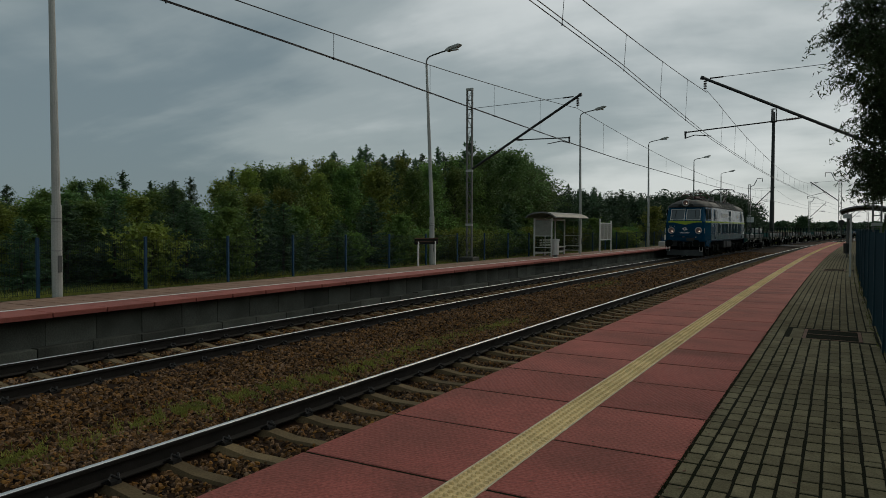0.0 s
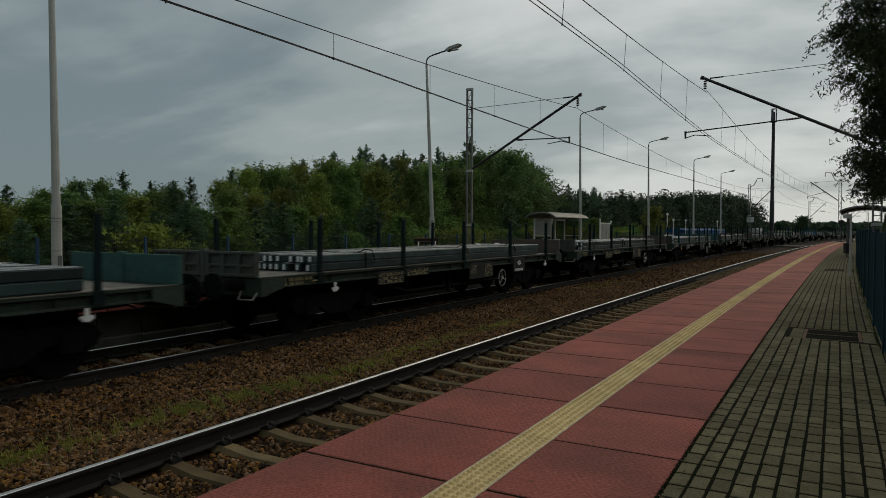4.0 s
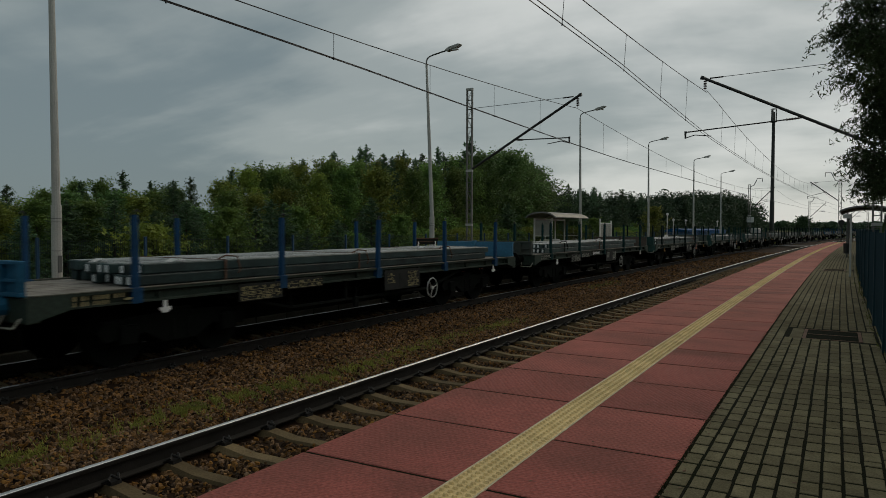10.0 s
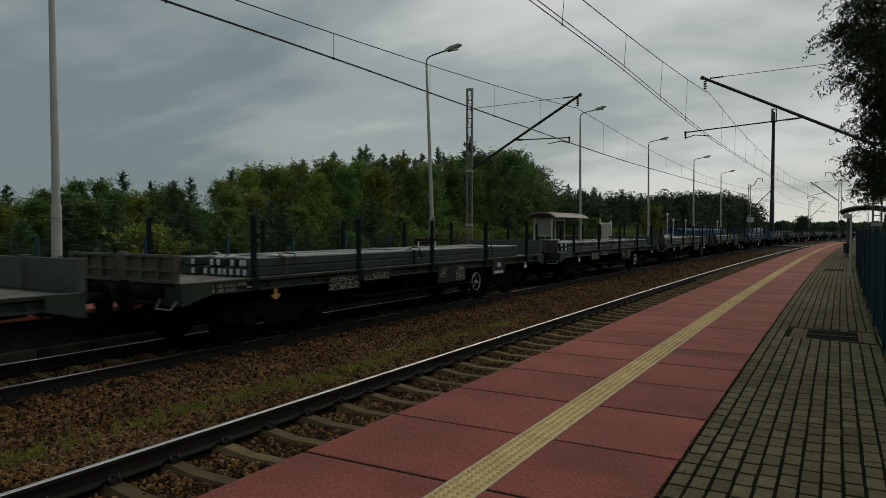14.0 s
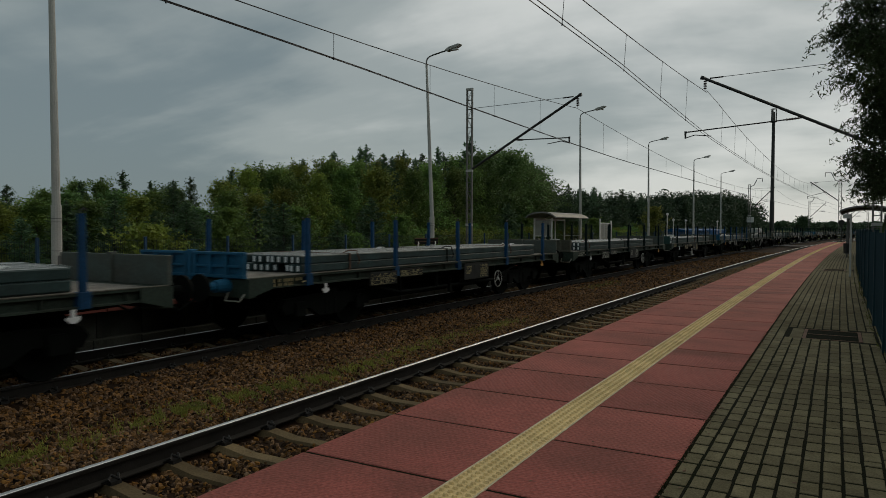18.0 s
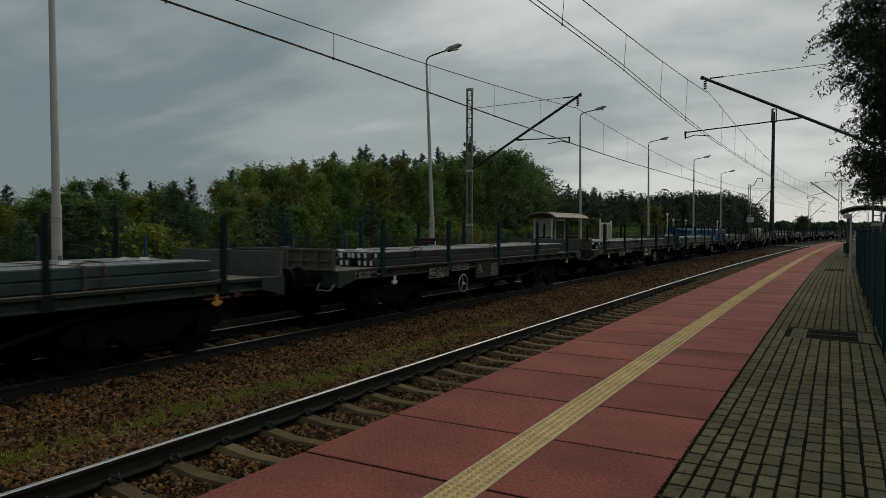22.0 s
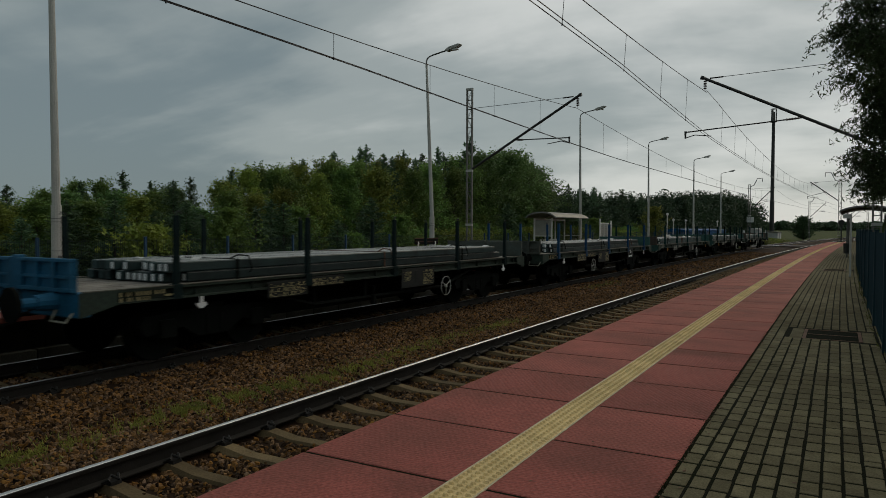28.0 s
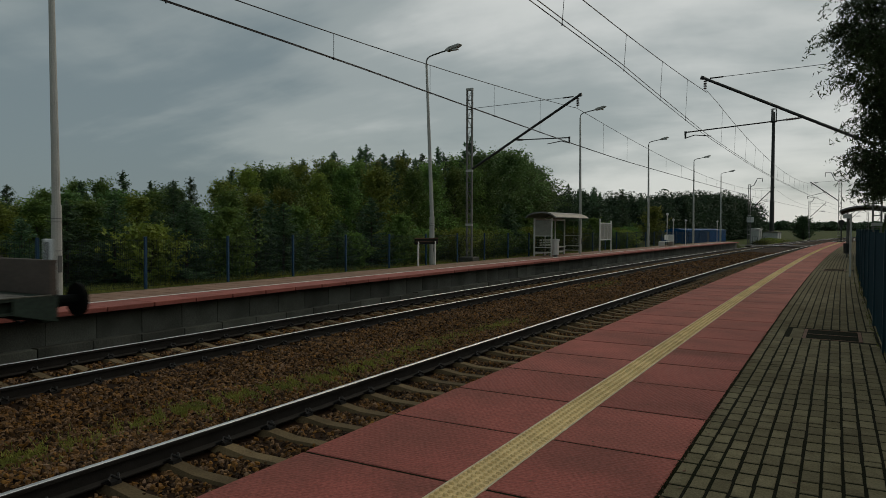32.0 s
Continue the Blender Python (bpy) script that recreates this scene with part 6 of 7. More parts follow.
for k in range(9):
    y = -6.6 + k * 1.6
    tube(bm, [(0.62, y, 3.85), (0.62, y, 4.11)], 0.028, 6)
part("busbar", bm, M["dark_steel"], loco)
for y in (-7.2, -3.4, 3.2, 7.0):
    bm = bmesh.new()
    for k in range(4):
        disc(bm, (-0.2, y, 4.00 + k * 0.06), (0, 0, 1), 0.08, 0.035, 10)
    tube(bm, [(-0.2, y, 3.75), (-0.2, y, 4.22)], 0.05, 8)
    part("roof_insulator", bm, M["insul"], loco)
bm = bmesh.new()
for y in (-7.35, 7.3):
    tube(bm, [(0.45, y - 0.2, 3.97), (0.45, y + 0.25, 3.99)], [0.07, 0.03], 8)
part("horn", bm, M["galv"], loco)
MOVERS.append((loco, 20.32 - 18.8 + 0.007))


# ---- flat wagons ----
CACHE = {}


def cached(key, make, mat):
    k = (key, mat.name)
    if k not in CACHE:
        base = next((m for (kk, _), m in CACHE.items() if kk == key), None)
        if base:
            me = base.copy()
            me.materials.clear()
            me.materials.append(mat)
        else:
            bm = bmesh.new()
            make(bm)
            me = mesh_of(bm, key, mat)
        CACHE[k] = me
    return CACHE[k]


HD = 7.1


def mk_sill(bm):
    prism(bm, [(1.26, 0.95), (1.36, 0.95), (1.36, 0.975), (1.29, 0.985), (1.29, 1.10), (1.36, 1.11), (1.36, 1.145), (1.26, 1.145)], "y", -HD + 0.06, HD - 0.06)
    for k in range(12):
        y = -6.4 + k * 1.16
        box(bm, 1.295, 1.35, y - 0.01, y + 0.01, 0.986, 1.099)


def mk_sill_edge_light(bm):
    # thin strip that carries the painted highlight on the flange
    box(bm, 1.30, 1.366, -HD + 0.07, HD - 0.07, 1.147, 1.158)


def mk_deck(bm):
    n = 60
    for i in range(n):
        y = -HD + 0.08 + i * (2 * HD - 0.16) / n
        box(bm, -1.255, 1.255, y + 0.006, y + (2 * HD - 0.16) / n - 0.006, 1.08, 1.135)


def mk_under(bm):
    for x in (-0.35, 0.35):
        prism(bm, [(-HD + 0.2, 0.72), (-3.6, 0.70), (-2.9, 0.34), (2.9, 0.34), (3.6, 0.70), (HD - 0.2, 0.80), (HD - 0.2, 1.07), (-HD + 0.2, 1.07)], "x", x - 0.06, x + 0.06)
    for y in (-3.2, -1.6, 0, 1.6, 3.2):
        box(bm, -1.25, 1.25, y - 0.06, y + 0.06, 0.86, 1.07)
    box(bm, -1.2, 1.2, -HD + 0.2, HD - 0.2, 1.03, 1.07)
    tube(bm, [(-0.8, -1.4, 0.66), (-0.8, 0.2, 0.66)], 0.18, 12)
    tube(bm, [(0.55, 1.3, 0.60), (0.55, 1.9, 0.60)], 0.16, 10)
    tube(bm, [(0.9, -3.0, 0.75), (0.9, 3.0, 0.75)], 0.02, 6)
    for q in (-1, 1):
        tube(bm, [(q * 1.2, -3.9, 0.90), (q * 1.2, -2.4, 0.56), (q * 1.2, 2.4, 0.56), (q * 1.2, 3.9, 0.90)], 0.035, 6)
        for y in (-2.4, -0.8, 0.8, 2.4):
            box(bm, q * 1.2 - 0.03, q * 1.2 + 0.03, y - 0.03, y + 0.03, 0.56, 0.95)


def mk_head(bm):
    box(bm, -1.36, 1.36, -0.09, 0.09, 0.82, 1.14, None, 0.012)
    for q in (-1, 1):
        box(bm, q * 0.875 - 0.2, q * 0.875 + 0.2, -0.10, -0.092, 0.84, 1.12)


def mk_gusset(bm):
    prism(bm, [(-0.085, 0.82), (0.45, 0.95), (0.45, 1.14), (-0.085, 1.14)], "x", -0.012, 0.012)


def mk_leaf(bm):
    box(bm, -0.61, 0.61, -0.018, 0.018, 1.14, 1.58, None, 0.006)


def mk_leaf_ribs(bm):
    box(bm, -0.61, 0.61, -0.075, -0.019, 1.535, 1.58, None, 0.004)
    box(bm, -0.61, 0.61, -0.075, -0.019, 1.15, 1.20, None, 0.004)
    box(bm, -0.61, 0.61, -0.055, -0.019, 1.32, 1.36, None, 0.004)
    for x in (-0.56, -0.19, 0.19, 0.56):
        box(bm, x - 0.04, x + 0.04, -0.07, -0.019, 1.20, 1.535, None, 0.004)


def mk_leaf_post(bm):
    box(bm, -0.055, 0.055, -0.07, 0.06, 0.95, 1.61, None, 0.008)
    box(bm, -0.09, 0.09, -0.06, 0.05, 0.93, 1.05, None, 0.008)


def mk_stake(bm):
    prism(bm, [(-0.04, 1.0), (0.04, 1.0), (0.030, 2.16), (-0.030, 2.16)], "x", -0.04, 0.04)
    box(bm, -0.07, 0.05, -0.085, 0.085, 0.94, 1.16, None, 0.006)


def mk_stake_hook(bm):
    tube(bm, [(0, 0, 2.14), (0.0, -0.01, 2.20), (0.0, 0.04, 2.23), (0.0, 0.07, 2.19)], 0.012, 6)


def mk_bogie(bm):
    for x in (-1.0, 1.0):
        prism(bm, [(-1.35, 0.55), (-1.25, 0.68), (-0.5, 0.72), (0.5, 0.72), (1.25, 0.68), (1.35, 0.55), (1.25, 0.40), (0.6, 0.48), (0.3, 0.30), (-0.3, 0.30), (-0.6, 0.48), (-1.25, 0.40)], "x", x - 0.06, x + 0.06)
        for y in (-0.9, 0.9):
            box(bm, x - 0.13, x + 0.13, y - 0.14, y + 0.14, 0.34, 0.62, None, 0.02)
        for y in (-0.14, 0.14):
            tube(bm, [(x, y, 0.33), (x, y, 0.62)], 0.08, 8)
    box(bm, -1.05, 1.05, -0.22, 0.22, 0.55, 0.80)


def mk_wheel(bm):
    disc(bm, (0.7625, 0, 0.46), (1, 0, 0), 0.46, 0.11, 24)
    disc(bm, (0.7025, 0, 0.46), (1, 0, 0), 0.488, 0.028, 24)
    disc(bm, (0.8325, 0, 0.46), (1, 0, 0), 0.17, 0.03, 16)


def mk_axle(bm):
    tube(bm, [(-1.05, 0, 0.46), (1.05, 0, 0.46)], 0.08, 10)


def mk_buffer(bm):
    tube(bm, [(0, 0.0, 1.02), (0, -0.28, 1.02)], [0.13, 0.10], 12)
    tube(bm, [(0, -0.28, 1.02), (0, -0.54, 1.02)], 0.075, 10)


def mk_bhead(bm):
    disc(bm, (0, -0.57, 1.02), (0, 1, 0), 0.225, 0.05, 18)


def mk_coupling(bm):
    tube(bm, [(0, 0, 1.0), (0, -0.35, 1.02), (0, -0.48, 0.95), (0, -0.40, 0.88)], 0.035, 6)
    ring(bm, (0, -0.52, 0.80), (1, 0, 0), 0.12, 0.022, 12)
    tube(bm, [(0.35, 0, 0.9), (0.36, -0.2, 0.80), (0.3, -0.5, 0.62), (0.22, -0.62, 0.70)], 0.02, 6)


def mk_handrail(bm):
    tube(bm, [(0.95, -0.05, 0.92), (0.95, -0.12, 0.78), (1.28, -0.12, 0.78), (1.32, -0.05, 0.90)], 0.014, 6)


def mk_wheel_ring(bm):
    ring(bm, (0, 0, 0), (1, 0, 0), 0.225, 0.0095, 28)
    for k in range(3):
        a = k * 2.0944 + 0.5
        tube(bm, [(0, 0, 0), (0, 0.22 * math.cos(a), 0.22 * math.sin(a))], 0.010, 6)
    disc(bm, (0, 0, 0), (1, 0, 0), 0.04, 0.05, 10)


def mk_hook(bm):
    prism(bm, [(-0.025, 0.12), (0.03, 0.12), (0.03, 0.02), (0.085, 0.03), (0.10, -0.01), (0.03, -0.055), (-0.04, -0.055), (-0.10, 0.0), (-0.085, 0.03), (-0.03, 0.015)], "x", 0.0, 0.02)


def mk_plate(bm):
    box(bm, 0.0, 0.012, -0.5, 0.5, -0.14, 0.14, None, 0.003)


def mk_plate_big(bm):
    box(bm, 0.0, 0.012, -0.42, 0.42, -0.20, 0.20, None, 0.003)


def mk_plate_low(bm):
    box(bm, 0.0, 0.012, -0.48, 0.48, -0.09, 0.09, None, 0.003)


def mk_plate_wide(bm):
    box(bm, 0.0, 0.012, -0.70, 0.70, -0.21, 0.21, None, 0.003)
    box(bm, -0.004, 0.016, -0.14, 0.14, -0.15, 0.15, None, 0.003)


def mk_txt(seed, w, h, rows):
    def f(bm):
        bars(bm, pose(0.0125, 0, 0), w, h, rows, seed)
    return f


def mk_number(seed):
    def f(bm):
        r = random.Random(seed)
        for z, n in ((0.012, 11), (-0.062, 8)):
            y = -0.48
            for k in range(n):
                w = r.choice((0.020, 0.028, 0.034))
                box(bm, 0, 0.004, y, y + w, z, z + 0.056)
                y += w + (0.075 if k in (1, 3, 7) else 0.034)
        box(bm, 0, 0.004, 0.30, 0.52, -0.030, 0.0)
    return f


def mk_panel_text(seed):
    def f(bm):
        bars(bm, pose(0.0125, 0.42, 0), 0.44, 0.34, 6, seed)
        bars(bm, pose(0.0125, -0.46, 0.05), 0.28, 0.22, 3, seed + 1)
    return f


def mk_logo(bm):
    emblem(bm, pose(0.0125, 0, 0.06), 0.21, 8, 0.075, 0.026, True)


def mk_logo_line(bm):
    emblem(bm, pose(0.0, -0.45, 0), 0.17, 8, 0.085, 0.022)


def mk_valve(bm):
    box(bm, -0.04, 0.04, -0.06, 0.06, -0.10, 0.10, None, 0.01)
    tube(bm, [(0, 0, 0.1), (0, 0.05, 0.25), (-0.2, 0.1, 0.30)], 0.02, 6)


# wagon number: colours of leading end, trailing end, stakes; what is seen to differ
PAINT = {1: "gtd", 2: "gbd", 3: "gbd", 4: "gtt", 5: "gbd", 6: "bgt", 7: "bgt", 8: "tgd", 9: "BSB", 10: "gbt", 11: "tgd", 12: "tgt", 13: "tgt", 14: "ogd", 15: "ggd", 16: "bgd", 17: "tbt", 18: "BgB", 19: "BgB", 20: "ogd",
         21: "tgd", 22: "BgB", 23: "ggd", 24: "ogt", 25: "ogd", 26: "tSt", 27: "bgd", 28: "ogd", 29: "ggd", 30: "ggt", 31: "Bgk", 32: "gtB", 33: "bTt", 34: "tTd", 35: "bbt"}
CODE = {"g": "grey", "b": "brown", "t": "teal", "B": "blue", "S": "sky", "o": "olive", "d": "dark", "T": "teal", "k": "dark"}
WORD = {"grey": "grey", "brown": "rusty brown", "teal": "faded teal", "blue": "bright blue", "sky": "light blue", "olive": "olive", "dark": "dark"}
STK = {"grey": END["dark"], "dark": END["dark"], "teal": END["stake_teal"], "blue": END["stake_blue"]}
PAINTED = (1, 6, 11, 12, 13, 31, 33, 34)      # wagons with a painted front headstock
REVERSED = (18, 21, 22, 23, 24, 27, 28, 32, 35)      # wagons coupled with the brake wheel towards the front
# swirl marks: place along the wagon, on its own plate or on the sill, colour
MARKS = {4: (3.54, "plate", "tag"), 6: (3.36, "plate", "marky"), 7: (1.25, "plate", "tag"), 10: (-0.78, "sill", "tag"), 11: (3.12, "plate", "mark_red"), 12: (3.55, "plate", "orange"), 13: (3.70, "plate", "tag"),
         14: (3.70, "plate", "tag"), 16: (3.5, "plate", "tag"), 25: (0.85, "plate", "tag"), 27: (0.80, "sill", "markw"), 28: (3.4, "plate", "tag"), 30: (3.5, "plate", "tag"), 32: (3.26, "plate", "tag"), 2: (3.5, "plate", "tag")}
STAKE_Y = [-HD + 1.50, -HD + 4.36, -HD + 7.2, -HD + 10.06, -HD + 12.85]


def wagon(i):
    a, b, c = (CODE[q] for q in PAINT[i])
    rnd = random.Random(100 + i)
    t = thing("flat_wagon", f"flat stake wagon, {WORD[a]} front end board, {WORD[b]} rear board", "flat wagon", "wagons of the freight train")
    sill = M["sill"]
    part("side_sill", cached("side_sill", mk_sill, sill), None, t)
    part("side_sill", cached("side_sill", mk_sill, sill), None, t, m=pose(0, 0, 0, 0, 0, 180))
    for q in (0, 180):
        part("sill_edge", cached("sill_edge", mk_sill_edge_light, M["edge"]), None, t, "pale strip standing in for light along the sill edge", m=pose(0, 0, 0, 0, 0, q))
    tagged(part("deck", cached("deck", mk_deck, M["deckwood"]), None, t, "grey weathered plank deck"), kind="stuff")
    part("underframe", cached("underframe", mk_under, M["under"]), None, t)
    for e, col in ((-1, a), (1, b)):
        turn = 0 if e < 0 else 180
        head_col = END["blue" if i == 31 else "teal"] if i in PAINTED and e < 0 else sill
        part("headstock", cached("headstock", mk_head, head_col), None, t, m=pose(0, e * (HD - 0.09), 0, 0, 0, turn))
        for q in (-1, 1):
            part("gusset", cached("gusset", mk_gusset, sill), None, t, m=pose(q * 1.362, e * (HD - 0.09), 0, 0, 0, turn))
        for q in (-1, 1):
            lf = part("end_board", cached("end_board", mk_leaf, END[col]), None, t, f"{WORD[col]} hinged end board", m=pose(q * 0.68, e * (HD - 0.02), 0.0, 0, 0, turn))
            part("end_rib", cached("end_rib", mk_leaf_ribs, END[col]), None, lf)
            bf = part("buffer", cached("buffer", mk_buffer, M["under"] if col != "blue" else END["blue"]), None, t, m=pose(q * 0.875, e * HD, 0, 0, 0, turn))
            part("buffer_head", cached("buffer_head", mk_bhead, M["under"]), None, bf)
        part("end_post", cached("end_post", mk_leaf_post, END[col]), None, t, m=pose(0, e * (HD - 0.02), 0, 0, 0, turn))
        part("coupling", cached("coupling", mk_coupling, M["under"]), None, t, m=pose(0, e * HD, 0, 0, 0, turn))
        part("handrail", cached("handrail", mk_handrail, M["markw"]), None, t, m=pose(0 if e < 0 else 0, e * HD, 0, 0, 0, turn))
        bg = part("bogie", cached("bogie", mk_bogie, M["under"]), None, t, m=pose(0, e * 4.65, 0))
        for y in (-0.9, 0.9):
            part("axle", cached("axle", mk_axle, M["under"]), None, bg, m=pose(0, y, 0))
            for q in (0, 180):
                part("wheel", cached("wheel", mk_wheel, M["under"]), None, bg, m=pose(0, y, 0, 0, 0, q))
    for y in STAKE_Y:
        for q in (-1, 1):
            st = part("stake", cached("stake", mk_stake, STK[c]), None, t, m=pose(q * 1.33, y, 0, rnd.uniform(-1.2, 1.2), rnd.uniform(-0.8, 0.8), 0 if q > 0 else 180))
            part("stake_hook", cached("stake_hook", mk_stake_hook, M["dark_steel"]), None, st)
    # fittings and stencils on both sides
    hw = -2.22 if i in REVERSED else 2.12
    panel = -0.65 if i in REVERSED else 1.02
    for q in (-1, 1):
        sd = pose(0, 0, 0, 0, 0, 0 if q > 0 else 180)
        if i != 22:
            part("handwheel", cached("handwheel", mk_wheel_ring, M["pole"] if i % 3 else M["pale"]), None, t, "white brake handwheel", m=sd @ pose(1.47, hw * q, 0.60, rnd.uniform(0, 120), 0, 0))
        for y in (-HD + 1.93, HD - 1.52):
            part("lashing_hook", cached("lashing_hook", mk_hook, M["orange"] if rnd.random() < 0.4 else M["tag"]), None, t, m=sd @ pose(1.366, y * q, 0.83))
        yellow = M["marky"] if rnd.random() < 0.45 else M["markw"]
        for y, dz, key, mk, w, h, rows in ((-3.27, 0.0, "plate", mk_plate, 0.9, 0.24, 3), (-2.18, 0.07, "plate_low", mk_plate_low, 0.9, 0.14, 2), (panel, -0.06, "plate_wide", mk_plate_wide, 1.2, 0.34, 4)):
            p = part("marking_plate", cached(key, mk, M["board"]), None, t, "dark plate of unreadable stencils", m=sd @ pose(1.362, y * q, 0.93 + dz))
            text = mk_panel_text(i % 3 + 20) if key == "plate_wide" else mk_txt(i % 3 + rows, w, h, rows)
            part("stencil", cached(f"stencil_{key}_{rows}_{i % 3}", text, yellow), None, p)
        part("number_stencil", cached(f"number_{i % 3}", mk_number(40 + i % 3), yellow), None, t, m=sd @ pose(1.352, (-HD + 1.0) * q, 1.035))
        if i in MARKS:
            my, style, ink = MARKS[i]
            if style == "plate":
                p = part("emblem_plate", cached("plate_big", mk_plate_big, M["board"]), None, t, "dark plate with a plain swirl mark", m=sd @ pose(1.366, my * q, 0.90))
                part("emblem", cached("emblem_plate_mark", mk_logo, M[ink]), None, p)
            else:
                part("emblem", cached("emblem_line", mk_logo_line, M[ink]), None, t, m=sd @ pose(1.352, my * q, 1.035))
        part("brake_valve", cached("brake_valve", mk_valve, M["under"]), None, t, m=sd @ pose(1.25, (-0.4 + rnd.uniform(-.2, .2)) * q, 0.50))
    return t


BIL = 0.16


def mk_billet(bm):
    box(bm, -BIL / 2 + 0.006, BIL / 2 - 0.006, -5.62, 5.62, 0.0, BIL - 0.004, None, 0.018)


def mk_tags(bm):
    box(bm, -0.030, 0.030, -5.628, -5.6205, 0.025, 0.13)


def mk_strap(bm):
    for x in (-1, 1):
        box(bm, x * 1.06 - 0.008, x * 1.06 + 0.008, -0.02, 0.02, 0.0, 2 * BIL + 0.012)
    box(bm, -1.06, 1.06, -0.02, 0.02, 2 * BIL + 0.003, 2 * BIL + 0.012)
    tube(bm, [(0.85, 0, 2 * BIL), (0.95, 0.1, 2 * BIL + 0.07), (1.02, 0.28, 2 * BIL + 0.05), (1.08, 0.30, BIL), (1.08, 0.25, 0.1)], 0.014, 5)


def mk_paper(bm):
    vs = [bm.verts.new(v) for v in ((-0.07, -0.1, 0.0), (0.07, -0.1, 0.0), (0.08, 0.02, 0.045), (-0.06, 0.03, 0.05), (0.07, 0.12, 0.02), (-0.07, 0.12, 0.03))]
    bm.faces.new((vs[0], vs[1], vs[2], vs[3]))
    bm.faces.new((vs[3], vs[2], vs[4], vs[5]))
    bmesh.ops.solidify(bm, geom=list(bm.faces), thickness=0.004)


def load(i):
    rnd = random.Random(500 + i)
    t = thing("billet_stack", "two layers of long dark grey square steel billets on a wagon", "steel billets", "billet loads on the wagons")
    for layer in range(2):
        for k in range(13):
            x = -0.96 + k * BIL
            if layer == 1 and rnd.random() < 0.04:
                continue
            if layer == 0 and k in (3, 9) and rnd.random() < 0.5:
                continue
            push = 0.15 + rnd.choice([0.0, 0.03, 0.06, 0.25, 0.4]) * rnd.random() + (0.35 if k < 6 and i % 3 == 0 else 0)
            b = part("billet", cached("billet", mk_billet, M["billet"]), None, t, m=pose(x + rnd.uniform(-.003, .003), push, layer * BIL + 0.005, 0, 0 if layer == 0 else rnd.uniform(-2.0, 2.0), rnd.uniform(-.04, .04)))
            if k > 3:
                part("end_tag", cached("end_tag", mk_tags, M["tag"]), None, b, "white painted end mark")
    for y in (-4.2, 0.3, 3.9):
        part("tie_strap", cached("tie_strap", mk_strap, M["rust"] if rnd.random() < 0.35 else M["under"]), None, t, m=pose(0, y + rnd.uniform(-.6, .6), 0))
    for k in range(rnd.randint(3, 6)):
        part("paper_label", cached("paper_label", mk_paper, M["tag"]), None, t, "curled white paper label", m=pose(rnd.uniform(-0.9, 1.0), rnd.choice([-5.2, -4.6, 3.8, 5.0, 5.25, rnd.uniform(-5, 5)]), 2 * BIL + 0.004, 0, 0, rnd.uniform(-60, 60)))
    return t


TIGHT = {1: -0.35, 2: -0.25, 3: -0.12}      # couplings drawn up close behind the locomotive
for i in range(1, 36):
    center = -3.68 + 15.588 * i + HD + TIGHT.get(i, 0.0)
    MOVERS.append((wagon(i), center))
    ld = load(i)
    MOVERS.append((ld, center))
tail = thing("tail_sign", "pair of white tail marker plates on the last wagon", "tail sign")
for q in (-1.12, 1.12):
    bm = bmesh.new()
    box(bm, q - 0.10, q + 0.10, HD + 0.03, HD + 0.05, 1.50, 1.84, None, 0.01)
    part("marker_plate", bm, M["tag"], tail)
    bm = bmesh.new()
    tube(bm, [(q, HD + 0.015, 1.3), (q, HD + 0.015, 1.8)], 0.014, 6)
    part("bracket", bm, M["under"], tail)
MOVERS.append((tail, -3.68 + 15.588 * 35 + HD))


# ---- plants ----
def leaves(centers, sizes, rnd, droop=0.0, aspect=0.5):
    """One small folded blade for each centre."""
    n = len(centers)
    d = rnd.normal(size=(n, 3))
    d[:, 2] = d[:, 2] * 0.6 - droop
    d /= np.linalg.norm(d, axis=1)[:, None]
    r = rnd.normal(size=(n, 3))
    w = np.cross(d, r)
    w /= np.linalg.norm(w, axis=1)[:, None] + 1e-9
    L = sizes[:, None]
    a = centers - d * L * 0.5
    b = centers + d * L * 0.5
    u = centers + w * L * aspect * 0.5
    v = centers - w * L * aspect * 0.5
    V = np.stack([a, u, b, v], 1).reshape(-1, 3)
    F = np.arange(4 * n).reshape(-1, 4)
    return V, F


def np_mesh(name, V, F, mat):
    me = bpy.data.meshes.new(name)
    me.vertices.add(len(V))
    me.vertices.foreach_set("co", np.asarray(V, dtype=np.float32).ravel())
    k = F.shape[1]
    me.loops.add(F.size)
    me.loops.foreach_set("vertex_index", F.ravel().astype(np.int32))
    me.polygons.add(len(F))
    me.polygons.foreach_set("loop_start", (np.arange(len(F)) * k).astype(np.int32))
    me.update()
    me.validate()
    me.materials.append(mat)
    return me


